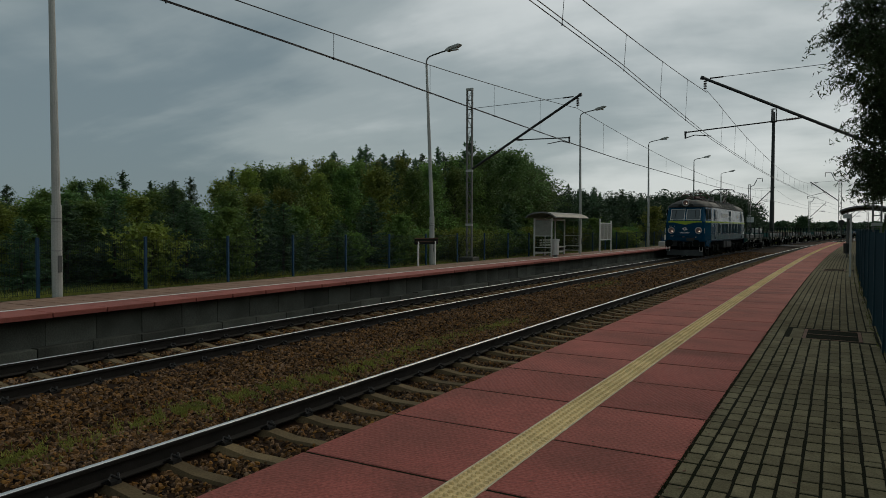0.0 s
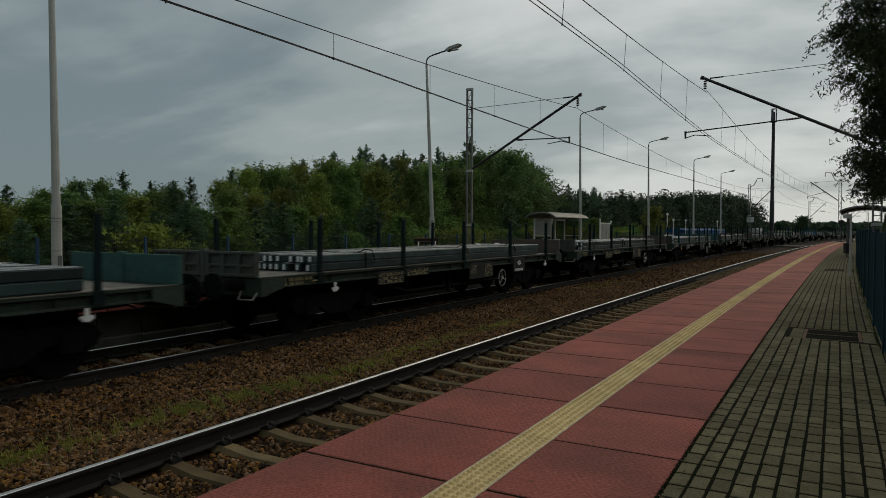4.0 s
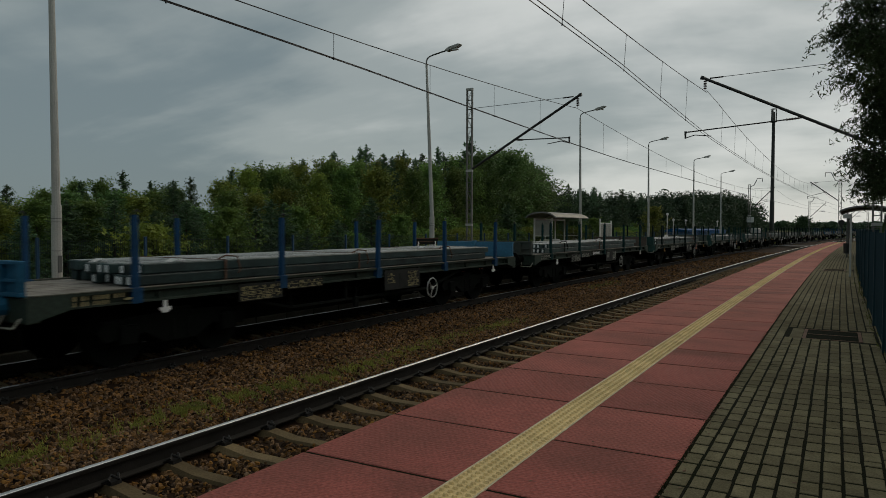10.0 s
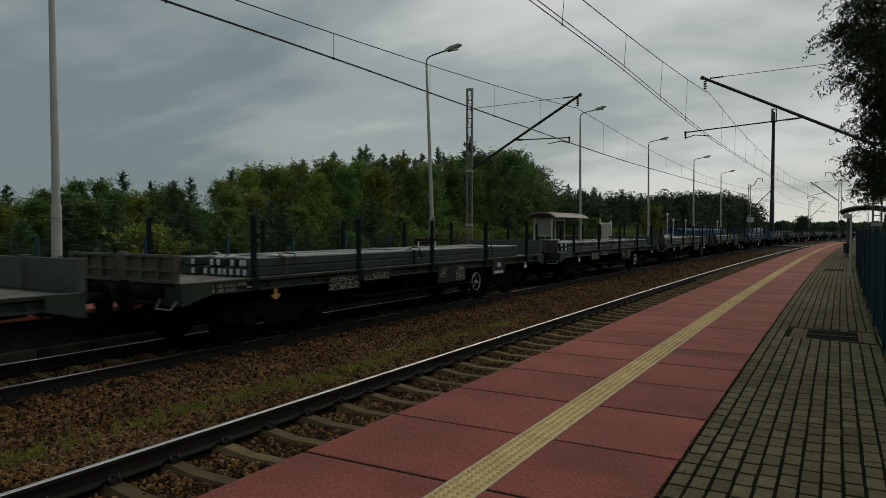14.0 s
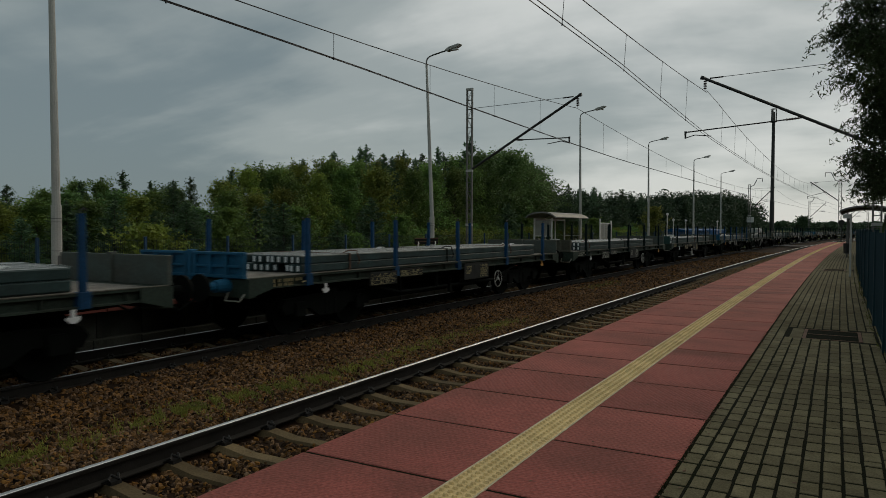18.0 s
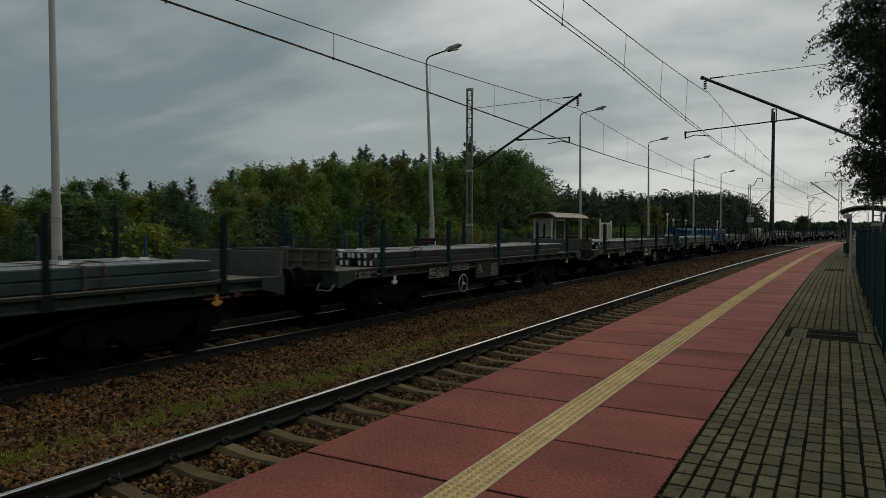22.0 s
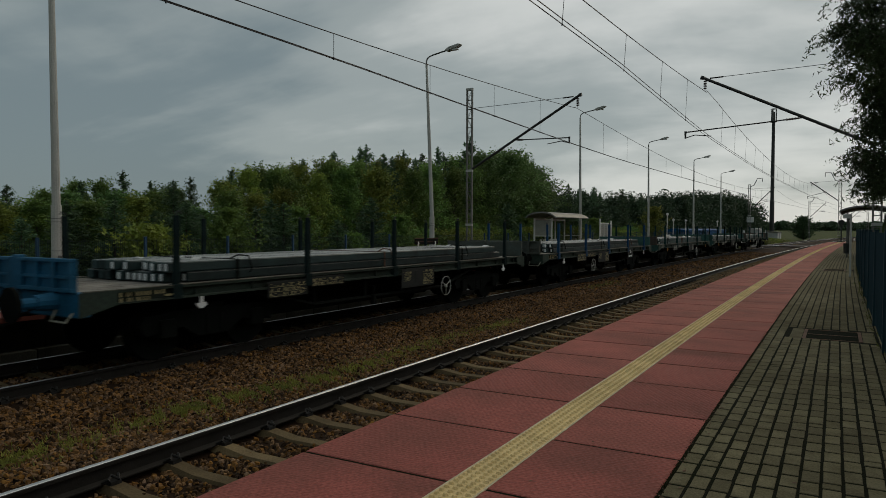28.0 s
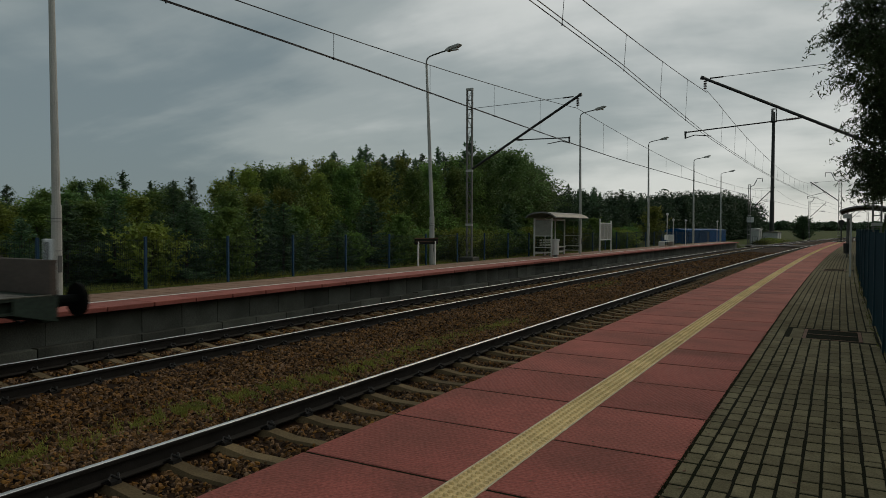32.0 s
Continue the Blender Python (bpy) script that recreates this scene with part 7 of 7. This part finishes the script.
def broadleaf(seed, h, w, n, size, low=0.03, trunk_r=0.07, peak=0.30):
    """Slender trunk, many leafy shoots; widest at the peak, with loose pointed sprigs on top."""
    rnd = np.random.RandomState(seed)
    bm = bmesh.new()
    tube(bm, [(0, 0, -0.2), (0.05, 0, h * 0.3), (-0.04, 0.05, h * 0.6), (0.03, 0, h * 0.99)], [trunk_r, trunk_r * 0.8, trunk_r * 0.45, 0.006], 8)
    twigs = 210
    per = n // (twigs + 30)
    cen = []
    for k in range(twigs):
        u = rnd.rand()
        z0 = h * (low + (0.88 - low) * u)
        f = (0.55 + 0.45 * u / peak) if u < peak else (1 - 0.88 * ((u - peak) / (1 - peak)) ** 1.25)
        a = rnd.rand() * 2 * math.pi
        q = w * f * (0.5 + 0.62 * rnd.rand())
        rise = (0.15 + 0.5 * rnd.rand()) * q + 0.05 * h * u
        root = np.array((0.0, 0.0, z0))
        tip = np.array((q * math.cos(a), q * math.sin(a), z0 + rise))
        if k % 4 == 0:
            tube(bm, [tuple(root), tuple((root + tip) / 2 + np.array((0, 0, 0.04 * h * rnd.rand()))), tuple(tip)], [trunk_r * 0.3, trunk_r * 0.18, 0.005], 4)
        v = rnd.rand(per) ** 0.6
        fat = 0.045 * h * (1.05 - 0.75 * v)
        cen.append(root + (tip - root) * v[:, None] + rnd.normal(size=(per, 3)) * fat[:, None])
    for k in range(30):
        a = rnd.rand() * 6.28
        q = rnd.rand() * w * 0.38
        root = np.array((q * 0.5 * math.cos(a), q * 0.5 * math.sin(a), h * (0.70 + 0.14 * rnd.rand())))
        tip = root + np.array((q * math.cos(a), q * math.sin(a), h * (0.08 + 0.12 * rnd.rand())))
        v = rnd.rand(per)
        cen.append(root + (tip - root) * v[:, None] + rnd.normal(size=(per, 3)) * (0.012 * h))
    cen = np.concatenate(cen)
    cen[:, 2] = np.maximum(cen[:, 2], 0.05)
    V, F = leaves(cen, size * (0.6 + 0.8 * rnd.rand(len(cen))), rnd, 0.15, 0.55)
    return bm, V, F


def conifer(seed, h, w, size):
    """Branches at all heights, short and rising near the spire, drooping and broad below."""
    rnd = np.random.RandomState(seed)
    cen = []
    bm = bmesh.new()
    tube(bm, [(0, 0, -0.2), (0, 0, h * 0.5), (0, 0, h)], [0.07, 0.045, 0.008], 7)
    for k in range(int(h * 24)):
        u = (k + rnd.rand()) / (h * 24)
        z = 0.2 + (h - 0.4) * u
        q = (w * (1 - u) ** 0.85 + 0.16) * (0.55 + 0.55 * rnd.rand())
        a = rnd.rand() * 6.28
        lift = -0.22 + 0.62 * u
        m = max(12, int(70 * q))
        f = rnd.rand(m) ** 0.75
        jit = 0.03 + 0.09 * f * (1 - 0.6 * u)
        cen.append(np.stack([math.cos(a) * q * f + rnd.normal(size=m) * jit, math.sin(a) * q * f + rnd.normal(size=m) * jit, z + lift * q * f + 0.16 * q * f ** 3 + rnd.normal(size=m) * 0.05], 1))
        if k % 3 == 0:
            tube(bm, [(0, 0, z), (math.cos(a) * q, math.sin(a) * q, z + (lift + 0.16) * q)], [0.014, 0.004], 4)
    cen.append(np.stack([rnd.normal(size=40) * 0.03, rnd.normal(size=40) * 0.03, h - 0.6 * rnd.rand(40)], 1))
    cen = np.concatenate(cen)
    V, F = leaves(cen, size * (0.6 + 0.8 * rnd.rand(len(cen))), rnd, 0.0, 0.34)
    return bm, V, F


def plant(name, label, category, group, bm, V, F, mat, m, bark=None):
    t = thing(name, label, category, group, m=m)
    part("trunk", bm, bark or M["bark"], t)
    part("crown", np_mesh("crown", V, F, mat), None, t)
    return t


proto = []
TREES = ((6.0, 2.0, 10000, "leaf"), (6.5, 1.8, 10000, "leaf"), (5.5, 2.0, 10000, "leaf_yellow"), (6.2, 1.7, 9500, "leaf"), (6.4, 1.9, 10000, "leaf_yellow"), (6.2, 2.3, 12000, "leaf_dark"), (6.0, 2.5, 12000, "leaf_dark"))
for k, (h, w, n, mat) in enumerate(TREES):
    bm, V, F = broadleaf(20 + k, h, w, n, 0.135, 0.03, 0.06, (0.30, 0.42, 0.35, 0.25, 0.45, 0.40, 0.45)[k])
    lab = {"leaf": "young dull green broadleaf tree", "leaf_yellow": "young yellowish green broadleaf tree", "leaf_dark": "dense dark green broadleaf tree"}[mat]
    proto.append(plant("broadleaf_tree", lab + " in the dense thicket", "tree", "thicket trees", bm, V, F, M[mat], T(-60 - 6 * k, 20, 0.3)))
bushes = []
for k, (h, w, n, mat) in enumerate(((2.0, 1.3, 5500, "leaf"), (1.8, 1.4, 5500, "leaf_yellow"), (2.6, 1.3, 6000, "leaf"))):
    bm, V, F = broadleaf(40 + k, h, w, n, 0.12, 0.02, 0.03, 0.4)
    bushes.append(plant("bush", "dense green bush behind the fence", "bush", "thicket bushes", bm, V, F, M[mat], T(-60 - 6 * k, 30, 0.3)))
firs = []
FIRS = ((6.0, 1.35), (5.2, 1.15), (6.8, 1.5))
for k, (h, w) in enumerate(FIRS):
    bm, V, F = conifer(60 + k, h, w, 0.15)
    firs.append(plant("spruce_tree", "dark green young spruce with a spiky top", "spruce", "thicket spruces", bm, V, F, M["needle"], T(-60 - 6 * k, 40, 0.3)))

# height of the thicket's edge, by bearing in degrees west of the line: tree tops in thousandths of their distance
CREST = ((20.9, 60), (21.6, 84), (22.4, 99), (23.4, 111), (24.3, 119), (25.4, 127), (27.0, 122), (29.4, 116), (33.3, 116), (35.6, 112), (37.8, 110), (40.2, 122), (41.8, 98), (45.2, 98), (47.2, 78), (49.0, 70), (51.4, 64), (54.2, 66), (56.6, 74), (58.6, 58), (61.0, 50), (90, 46))


def crest(bearing):
    for (a, x), (b, y) in zip(CREST, CREST[1:]):
        if bearing < b:
            return (x + (y - x) * max(0, bearing - a) / (b - a)) / 1000
    return 0.046


rt = random.Random(5)
for row, (X, gap) in enumerate(((-19.4, 1.55), (-21.6, 1.5), (-24.2, 1.3))):
    s = 0.36 * abs(X) + row * 0.5
    while s < 2.56 * abs(X):
        x_ = X + rt.uniform(-0.8, 0.8)
        p = P(x_, s)
        top = 1.65 + p.length * crest(math.degrees(math.atan2(-p.x, p.y)))
        yel = math.exp(-((s / abs(X) - 1.15) / 0.18) ** 2) + 0.6 * math.exp(-((s / abs(X) - 1.45) / 0.14) ** 2)
        way = math.degrees(math.atan2(-p.x, p.y))
        if way < 22.1:
            break
        if way < 26.3:
            k = rt.choice((5, 6))
            src, base_h, h = proto[k], TREES[k][0], top * rt.uniform(0.74, 1.0)
        elif rt.random() < (0.06, 0.24, 0.55)[row]:
            k = rt.randrange(3)
            src, base_h, h = firs[k], FIRS[k][0], top * rt.uniform(0.88, (1.0, 1.02, 1.10)[row])
        else:
            k = rt.choice((2, 4)) if rt.random() < 0.10 + 0.6 * yel else (rt.choice((0, 1, 3)) if way < 47 else rt.choice((0, 3, 5, 6)))
            src, base_h, h = proto[k], TREES[k][0], top * rt.uniform((0.70, 0.82, 0.89)[row], (0.90, 0.96, 0.98)[row])
        f = h / base_h
        t = copy_thing(src, T(x_, s, 0.32, rt.uniform(0, 360)))
        g = max(f, 0.62) * rt.uniform(0.95, 1.15)
        t.scale = (g, g, f)
        s += gap * rt.uniform(0.75, 1.25) * (0.8 if s < 17 else 1.0)
for X, gap in ((-16.5, 1.25), (-17.9, 1.4)):
    s = 0.38 * abs(X)
    while s < 62:
        place = T(X + rt.uniform(-0.3, 0.3), s, 0.32, rt.uniform(0, 360))
        if X > -17 and s < 11.5:            # lawn before the thicket
            s += gap
            continue
        if rt.random() < (0.66 if s < 24 else 0.25):
            t = copy_thing(firs[rt.randrange(3)], place)
            f = rt.uniform(0.30, 0.46)
            t.scale = (f * 1.9, f * 1.9, f)
            tagged(t, "low bushy dark spruce behind the mesh fence", "spruce", "young spruces behind the fence")
        else:
            t = copy_thing(bushes[rt.randrange(3)], place)
            f = rt.uniform(0.75, 1.0)
            t.scale = (f, f, f)
        s += gap * rt.uniform(0.8, 1.3)
for k in range(7):
    t = copy_thing(bushes[1], T(-12.2 - 0.45 * (k % 3), 104.5 + 2.4 * k, -0.4, rt.uniform(0, 360)))
    t.scale = (1.2, 1.6, rt.uniform(0.45, 0.65))
    tagged(t, "low yellowish scrub beside the level crossing", "bush", "crossing scrub")
# low hedge behind the fence on the near platform
for k in range(20):
    t = copy_thing(bushes[(0, 2)[k % 2]], T(1.95 + rt.uniform(-0.25, 0.35), 7.0 + 1.55 * k, 0.42, rt.uniform(0, 360)))
    f = rt.uniform(0.46, 0.56)
    t.scale = (f * 1.25, f * 1.4, f)
    tagged(t, "low dense dark hedge bush behind the mesh fence", "bush", "hedge bushes")
for k in range(12):
    t = copy_thing(proto[5 + k % 2], T(2.25 + rt.uniform(-0.2, 0.5), 34 + 2.6 * k, 0.42, rt.uniform(0, 360)))
    f = rt.uniform(0.34, 0.44)
    t.scale = (f * 0.62, f, f)
    tagged(t, "dark green shrub behind the platform shelter", "bush", "hedge bushes")
for src in proto + bushes + firs:
    src.matrix_basis = T(-34 + rt.uniform(-2, 2), 36 + 2.6 * (proto + bushes + firs).index(src), 0.32)

for k in range(14):
    s = 58 + 3.2 * k
    f = rt.uniform(0.72, 0.92) if k < 3 else rt.uniform(0.92, 1.14)
    t = copy_thing(firs[k % 3], T(-23.5 - 0.02 * s - rt.uniform(0, 3), s, 0.2, rt.uniform(0, 360)))
    t.scale = (f, f, f)


def far_wood(name, label, seed, n, box_fn, size, m=300):
    rnd = np.random.RandomState(seed)
    cen, grow = [], []
    for k in range(n):
        X, s, h, w = box_fn(rnd)
        u = rnd.rand(m)
        p = P(X, s, -0.3)
        a = rnd.rand(m) * 6.28
        q = w * np.sin(np.pi * (0.12 + 0.86 * u)) ** 0.7 * rnd.rand(m) ** 0.4
        heart = np.arange(m) < m // 4       # larger sprays close the inside of the crown
        q = np.where(heart, q * 0.62, q)
        grow.append(np.where(heart, 2.8, 1.0))
        cen.append(np.stack([p.x + q * np.cos(a), p.y + q * np.sin(a), p.z + h * np.where(heart, 0.86 * u, u) ** 0.8], 1))
    cen = np.concatenate(cen)
    V, F = leaves(cen, size * (0.5 + rnd.rand(len(cen))) * np.concatenate(grow), rnd, 0.1, 0.6)
    ob = new(name, np_mesh(name, V, F, M["wood_far"]))
    return tagged(ob, label, "woodland", kind="stuff")


def wood_a(r):
    s = 63 + 106 * r.rand() ** 0.8
    X = -24 - (s - 74) * 0.02 - 22 * r.rand()
    return X, s, (6.6 + 0.030 * (s - 74)) * (0.62 + 0.50 * r.rand() ** 1.3), 2.0 + r.rand()


def wood_b(r):
    s = 150 + 35 * r.rand()
    return -27 - 9 * r.rand(), s, 9.6 * (0.62 + 0.48 * r.rand()), 3.0 + r.rand()


def wood_c(r):
    a = -0.55 + 1.0 * r.rand()
    d = 900 + 200 * r.rand()
    return -900 * math.sin(0) + d * math.sin(a), d * math.cos(a), 7 + 5 * r.rand(), 14 + 8 * r.rand()


# out-of-view tree belt, added so that the train's side reflects something dark
def unseen_belt(r):
    return 8.5 + 5.0 * r.rand(), -26 + 140 * r.rand(), 5.2 + 2.2 * r.rand(), 2.0 + r.rand()


far_wood("woodland", "unseen dark trees added behind the paved platform to darken reflections", 74, 280, unseen_belt, 0.55)
far_wood("woodland", "dark mixed woodland edge beyond the station", 71, 420, wood_a, 0.25, 640)
far_wood("woodland", "tall dark clump of trees beside the crossing", 72, 170, wood_b, 0.30, 640)
far_wood("woodland", "low dark tree line on the far horizon", 73, 260, wood_c, 3.0)

# round tree and bushes past the crossing
bm, V, F = broadleaf(81, 5.2, 3.3, 7000, 0.30, 0.05, 0.12)
plant("broadleaf_tree", "round dark green tree beyond the level crossing", "tree", "", bm, V, F, M["needle"], T(-14.0, 160, -0.4))
bm, V, F = broadleaf(82, 4.2, 1.9, 6000, 0.16, 0.05, 0.08)
plant("broadleaf_tree", "light green young tree behind the platform signs", "tree", "", bm, V, F, M["leaf_yellow"], T(-17.4, 70, 0.2))
bm, V, F = broadleaf(83, 1.6, 1.5, 4500, 0.11, 0.02, 0.04)
plant("bush", "yellowish bush at the end of the fence", "bush", "", bm, V, F, M["leaf_yellow"], T(-15.3, 54.0, 0.3))


# half width of the willow's crown, by height
CROWN = ((2.0, 1.24), (2.45, 1.56), (2.8, 1.68), (3.08, 1.80), (3.4, 1.70), (3.6, 1.52), (3.9, 1.74), (4.15, 1.57), (4.45, 1.76), (4.76, 2.02), (5.07, 2.18), (5.44, 2.06), (5.8, 1.89), (6.2, 1.82), (7.2, 1.77), (9.0, 1.22), (10.6, 0.22))


def willow(m):
    rnd = np.random.RandomState(91)
    zs, rs = [z for z, r in CROWN], [r for z, r in CROWN]
    t = thing("willow_tree", "overhanging willow with narrow drooping dark leaves", "tree", m=m)
    bm = bmesh.new()
    tube(bm, [(0, 0, -0.3), (-0.05, 0.05, 1.5), (0.0, 0, 3.2), (0.2, 0.1, 5.5), (0.3, 0, 9.5)], [0.24, 0.20, 0.17, 0.12, 0.03], 10)
    cen = []
    for k in range(520):
        z0 = 2.3 + 7.8 * rnd.rand() ** 1.25
        a = rnd.rand() * 6.28
        q = float(np.interp(z0, zs, rs)) * (0.50 + 0.50 * rnd.rand() ** 0.45)
        tip = np.array((q * math.cos(a), q * math.sin(a), z0 + 0.10))
        root = np.array((0.1, 0, max(1.8, z0 - 1.0)))
        midp = (root + tip) / 2 + np.array((0, 0, 0.28))
        tube(bm, [tuple(root), tuple(midp), tuple(tip)], [0.03, 0.014, 0.004], 5)
        for j in range(9):
            f = 0.45 + 0.55 * rnd.rand() ** 0.7
            st = root + (tip - root) * f + np.array((0, 0, 0.35 * (1 - f)))
            drop = 0.18 + 0.34 * rnd.rand()
            dirx, diry = 0.75 * math.cos(a) + rnd.normal() * 0.4, 0.75 * math.sin(a) + rnd.normal() * 0.4
            mm = 34
            v = rnd.rand(mm)
            cen.append(np.stack([st[0] + (dirx * v) * drop + rnd.normal(size=mm) * 0.030, st[1] + (diry * v) * drop + rnd.normal(size=mm) * 0.030, st[2] - drop * v ** 1.5 * 0.8 + rnd.normal(size=mm) * 0.028], 1))
    # leaves in the dense heart of the crown
    m2 = 60000
    z = 2.15 + 7.8 * rnd.rand(m2)
    q = np.interp(z, zs, rs) * 0.90 * rnd.rand(m2) ** 0.5
    a = rnd.rand(m2) * 6.28
    cen.append(np.stack([q * np.cos(a), q * np.sin(a), z], 1))
    cen = np.concatenate(cen)
    V, F = leaves(cen, 0.088 * (0.6 + 0.8 * rnd.rand(len(cen))), rnd, 0.8, 0.26)
    part("trunk", bm, M["bark"], t)
    part("crown", np_mesh("crown", V, F, M["willow"]), None, t)
    return t


willow(T(1.76, 15.8, 0.45))


# ---- weeds and grass ----
def tufts(name, label, seed, n, where, lo, hi, mat="blade"):
    rnd = np.random.RandomState(seed)
    V = np.zeros((n, 3, 3))
    for i in range(n):
        X, s, z = where(rnd)
        p = P(X, s, z)
        h = lo + (hi - lo) * rnd.rand()
        a = rnd.rand() * 6.28
        w = 0.006 + 0.006 * rnd.rand()
        dx, dy = math.cos(a), math.sin(a)
        ln = rnd.normal(size=2) * h * 0.4
        V[i] = ((p.x - dx * w, p.y - dy * w, z), (p.x + dx * w, p.y + dy * w, z), (p.x + ln[0], p.y + ln[1], z + h))
    ob = new(name, np_mesh(name, V.reshape(-1, 3), np.arange(3 * n).reshape(-1, 3), M[mat]))
    return tagged(ob, label, "grass", kind="stuff")


PATCH = [(3.6, -6.65, 0.3), (5.4, -6.65, 0.35), (5.9, -6.68, 0.4), (6.6, -6.62, 0.35), (7.1, -6.5, 0.4), (7.6, -6.36, 0.3), (8.6, -6.40, 0.4), (4.4, -6.6, 0.8), (9.8, -6.5, 0.8), (11.5, -6.7, 1.0), (14.0, -6.57, 0.6), (25.5, -7.9, 1.2)]


def on_patch(r):
    s, X, w = PATCH[r.randint(len(PATCH))]
    X += r.normal() * (0.10 if r.rand() < 0.6 else 0.26)
    s += r.normal() * w
    if math.sin(s * 9.1) + math.sin(s * 23.0 + X * 14) < -0.5:      # bare spots between the tufts
        s += 0.12
    return X, s, bed_z(X) + 0.01


def on_verge(r):
    return -14.35 - 1.9 * r.rand(), 4 + 46 * r.rand() ** 1.5, 0.34 if r.rand() < 0.9 else 0.38


tufts("trackside_weeds", "sparse yellow-green weeds growing in the ballast", 31, 8500, on_patch, 0.02, 0.07, "weed")


def on_lawn(r):
    return -14.45 - 3.2 * r.rand(), 5.5 + 7.0 * r.rand(), 0.34


def on_border(r):
    s = 2.3 + 22 * r.rand() ** 1.6
    return -0.766 + r.normal() * (0.006 + 0.012 * max(0.0, math.sin(s * 2.7 + 1.0))), s, PN - 0.006


tufts("lawn_grass", "short yellowish lawn grass between fence and thicket", 34, 11000, on_lawn, 0.03, 0.09, "weed")
tufts("joint_moss", "dark moss and grass along the edge of the paving blocks", 35, 3000, on_border, 0.004, 0.013, "moss")
tufts("verge_grass", "rough uncut grass along the fence", 32, 14000, on_verge, 0.06, 0.28, "weed")

def on_fence(r):
    return 0.50 + abs(r.normal()) * -0.05, 4 + 26 * r.rand(), PN - 0.003


tufts("fence_weeds", "thin weeds along the foot of the mesh fence", 33, 160, on_fence, 0.02, 0.12, "blade")
rl = np.random.RandomState(77)
spots = []
for k in range(420):
    X = -0.765 + abs(rl.normal()) * 0.03 if k % 3 else (0.45 - abs(rl.normal()) * 0.12 if k % 2 else -2.6 + 3.0 * rl.rand())
    spots.append(P(X, 2.6 + 22 * rl.rand() ** 1.4, PN + 0.005))
V, F = leaves(np.array([tuple(p) for p in spots]), 0.012 + 0.026 * rl.rand(len(spots)), rl, 0.0, 0.5)
V[:, 2] = PN + 0.003 + (V[:, 2] - PN) * 0.25
tagged(new("leaf_litter", np_mesh("leaf_litter", V, F, M["rust"])), "scattered dry leaves and dirt on the platform", "litter", kind="stuff")
blocks()


def motions():
    for ob, s_ref in MOVERS:
        lift = 1.14 if ob.name.startswith("billet_stack") else 0.0
        walk(ob, [(t, m @ Matrix.Translation((0, 0, lift))) for t, m in rows_for(s_ref)])


motions()
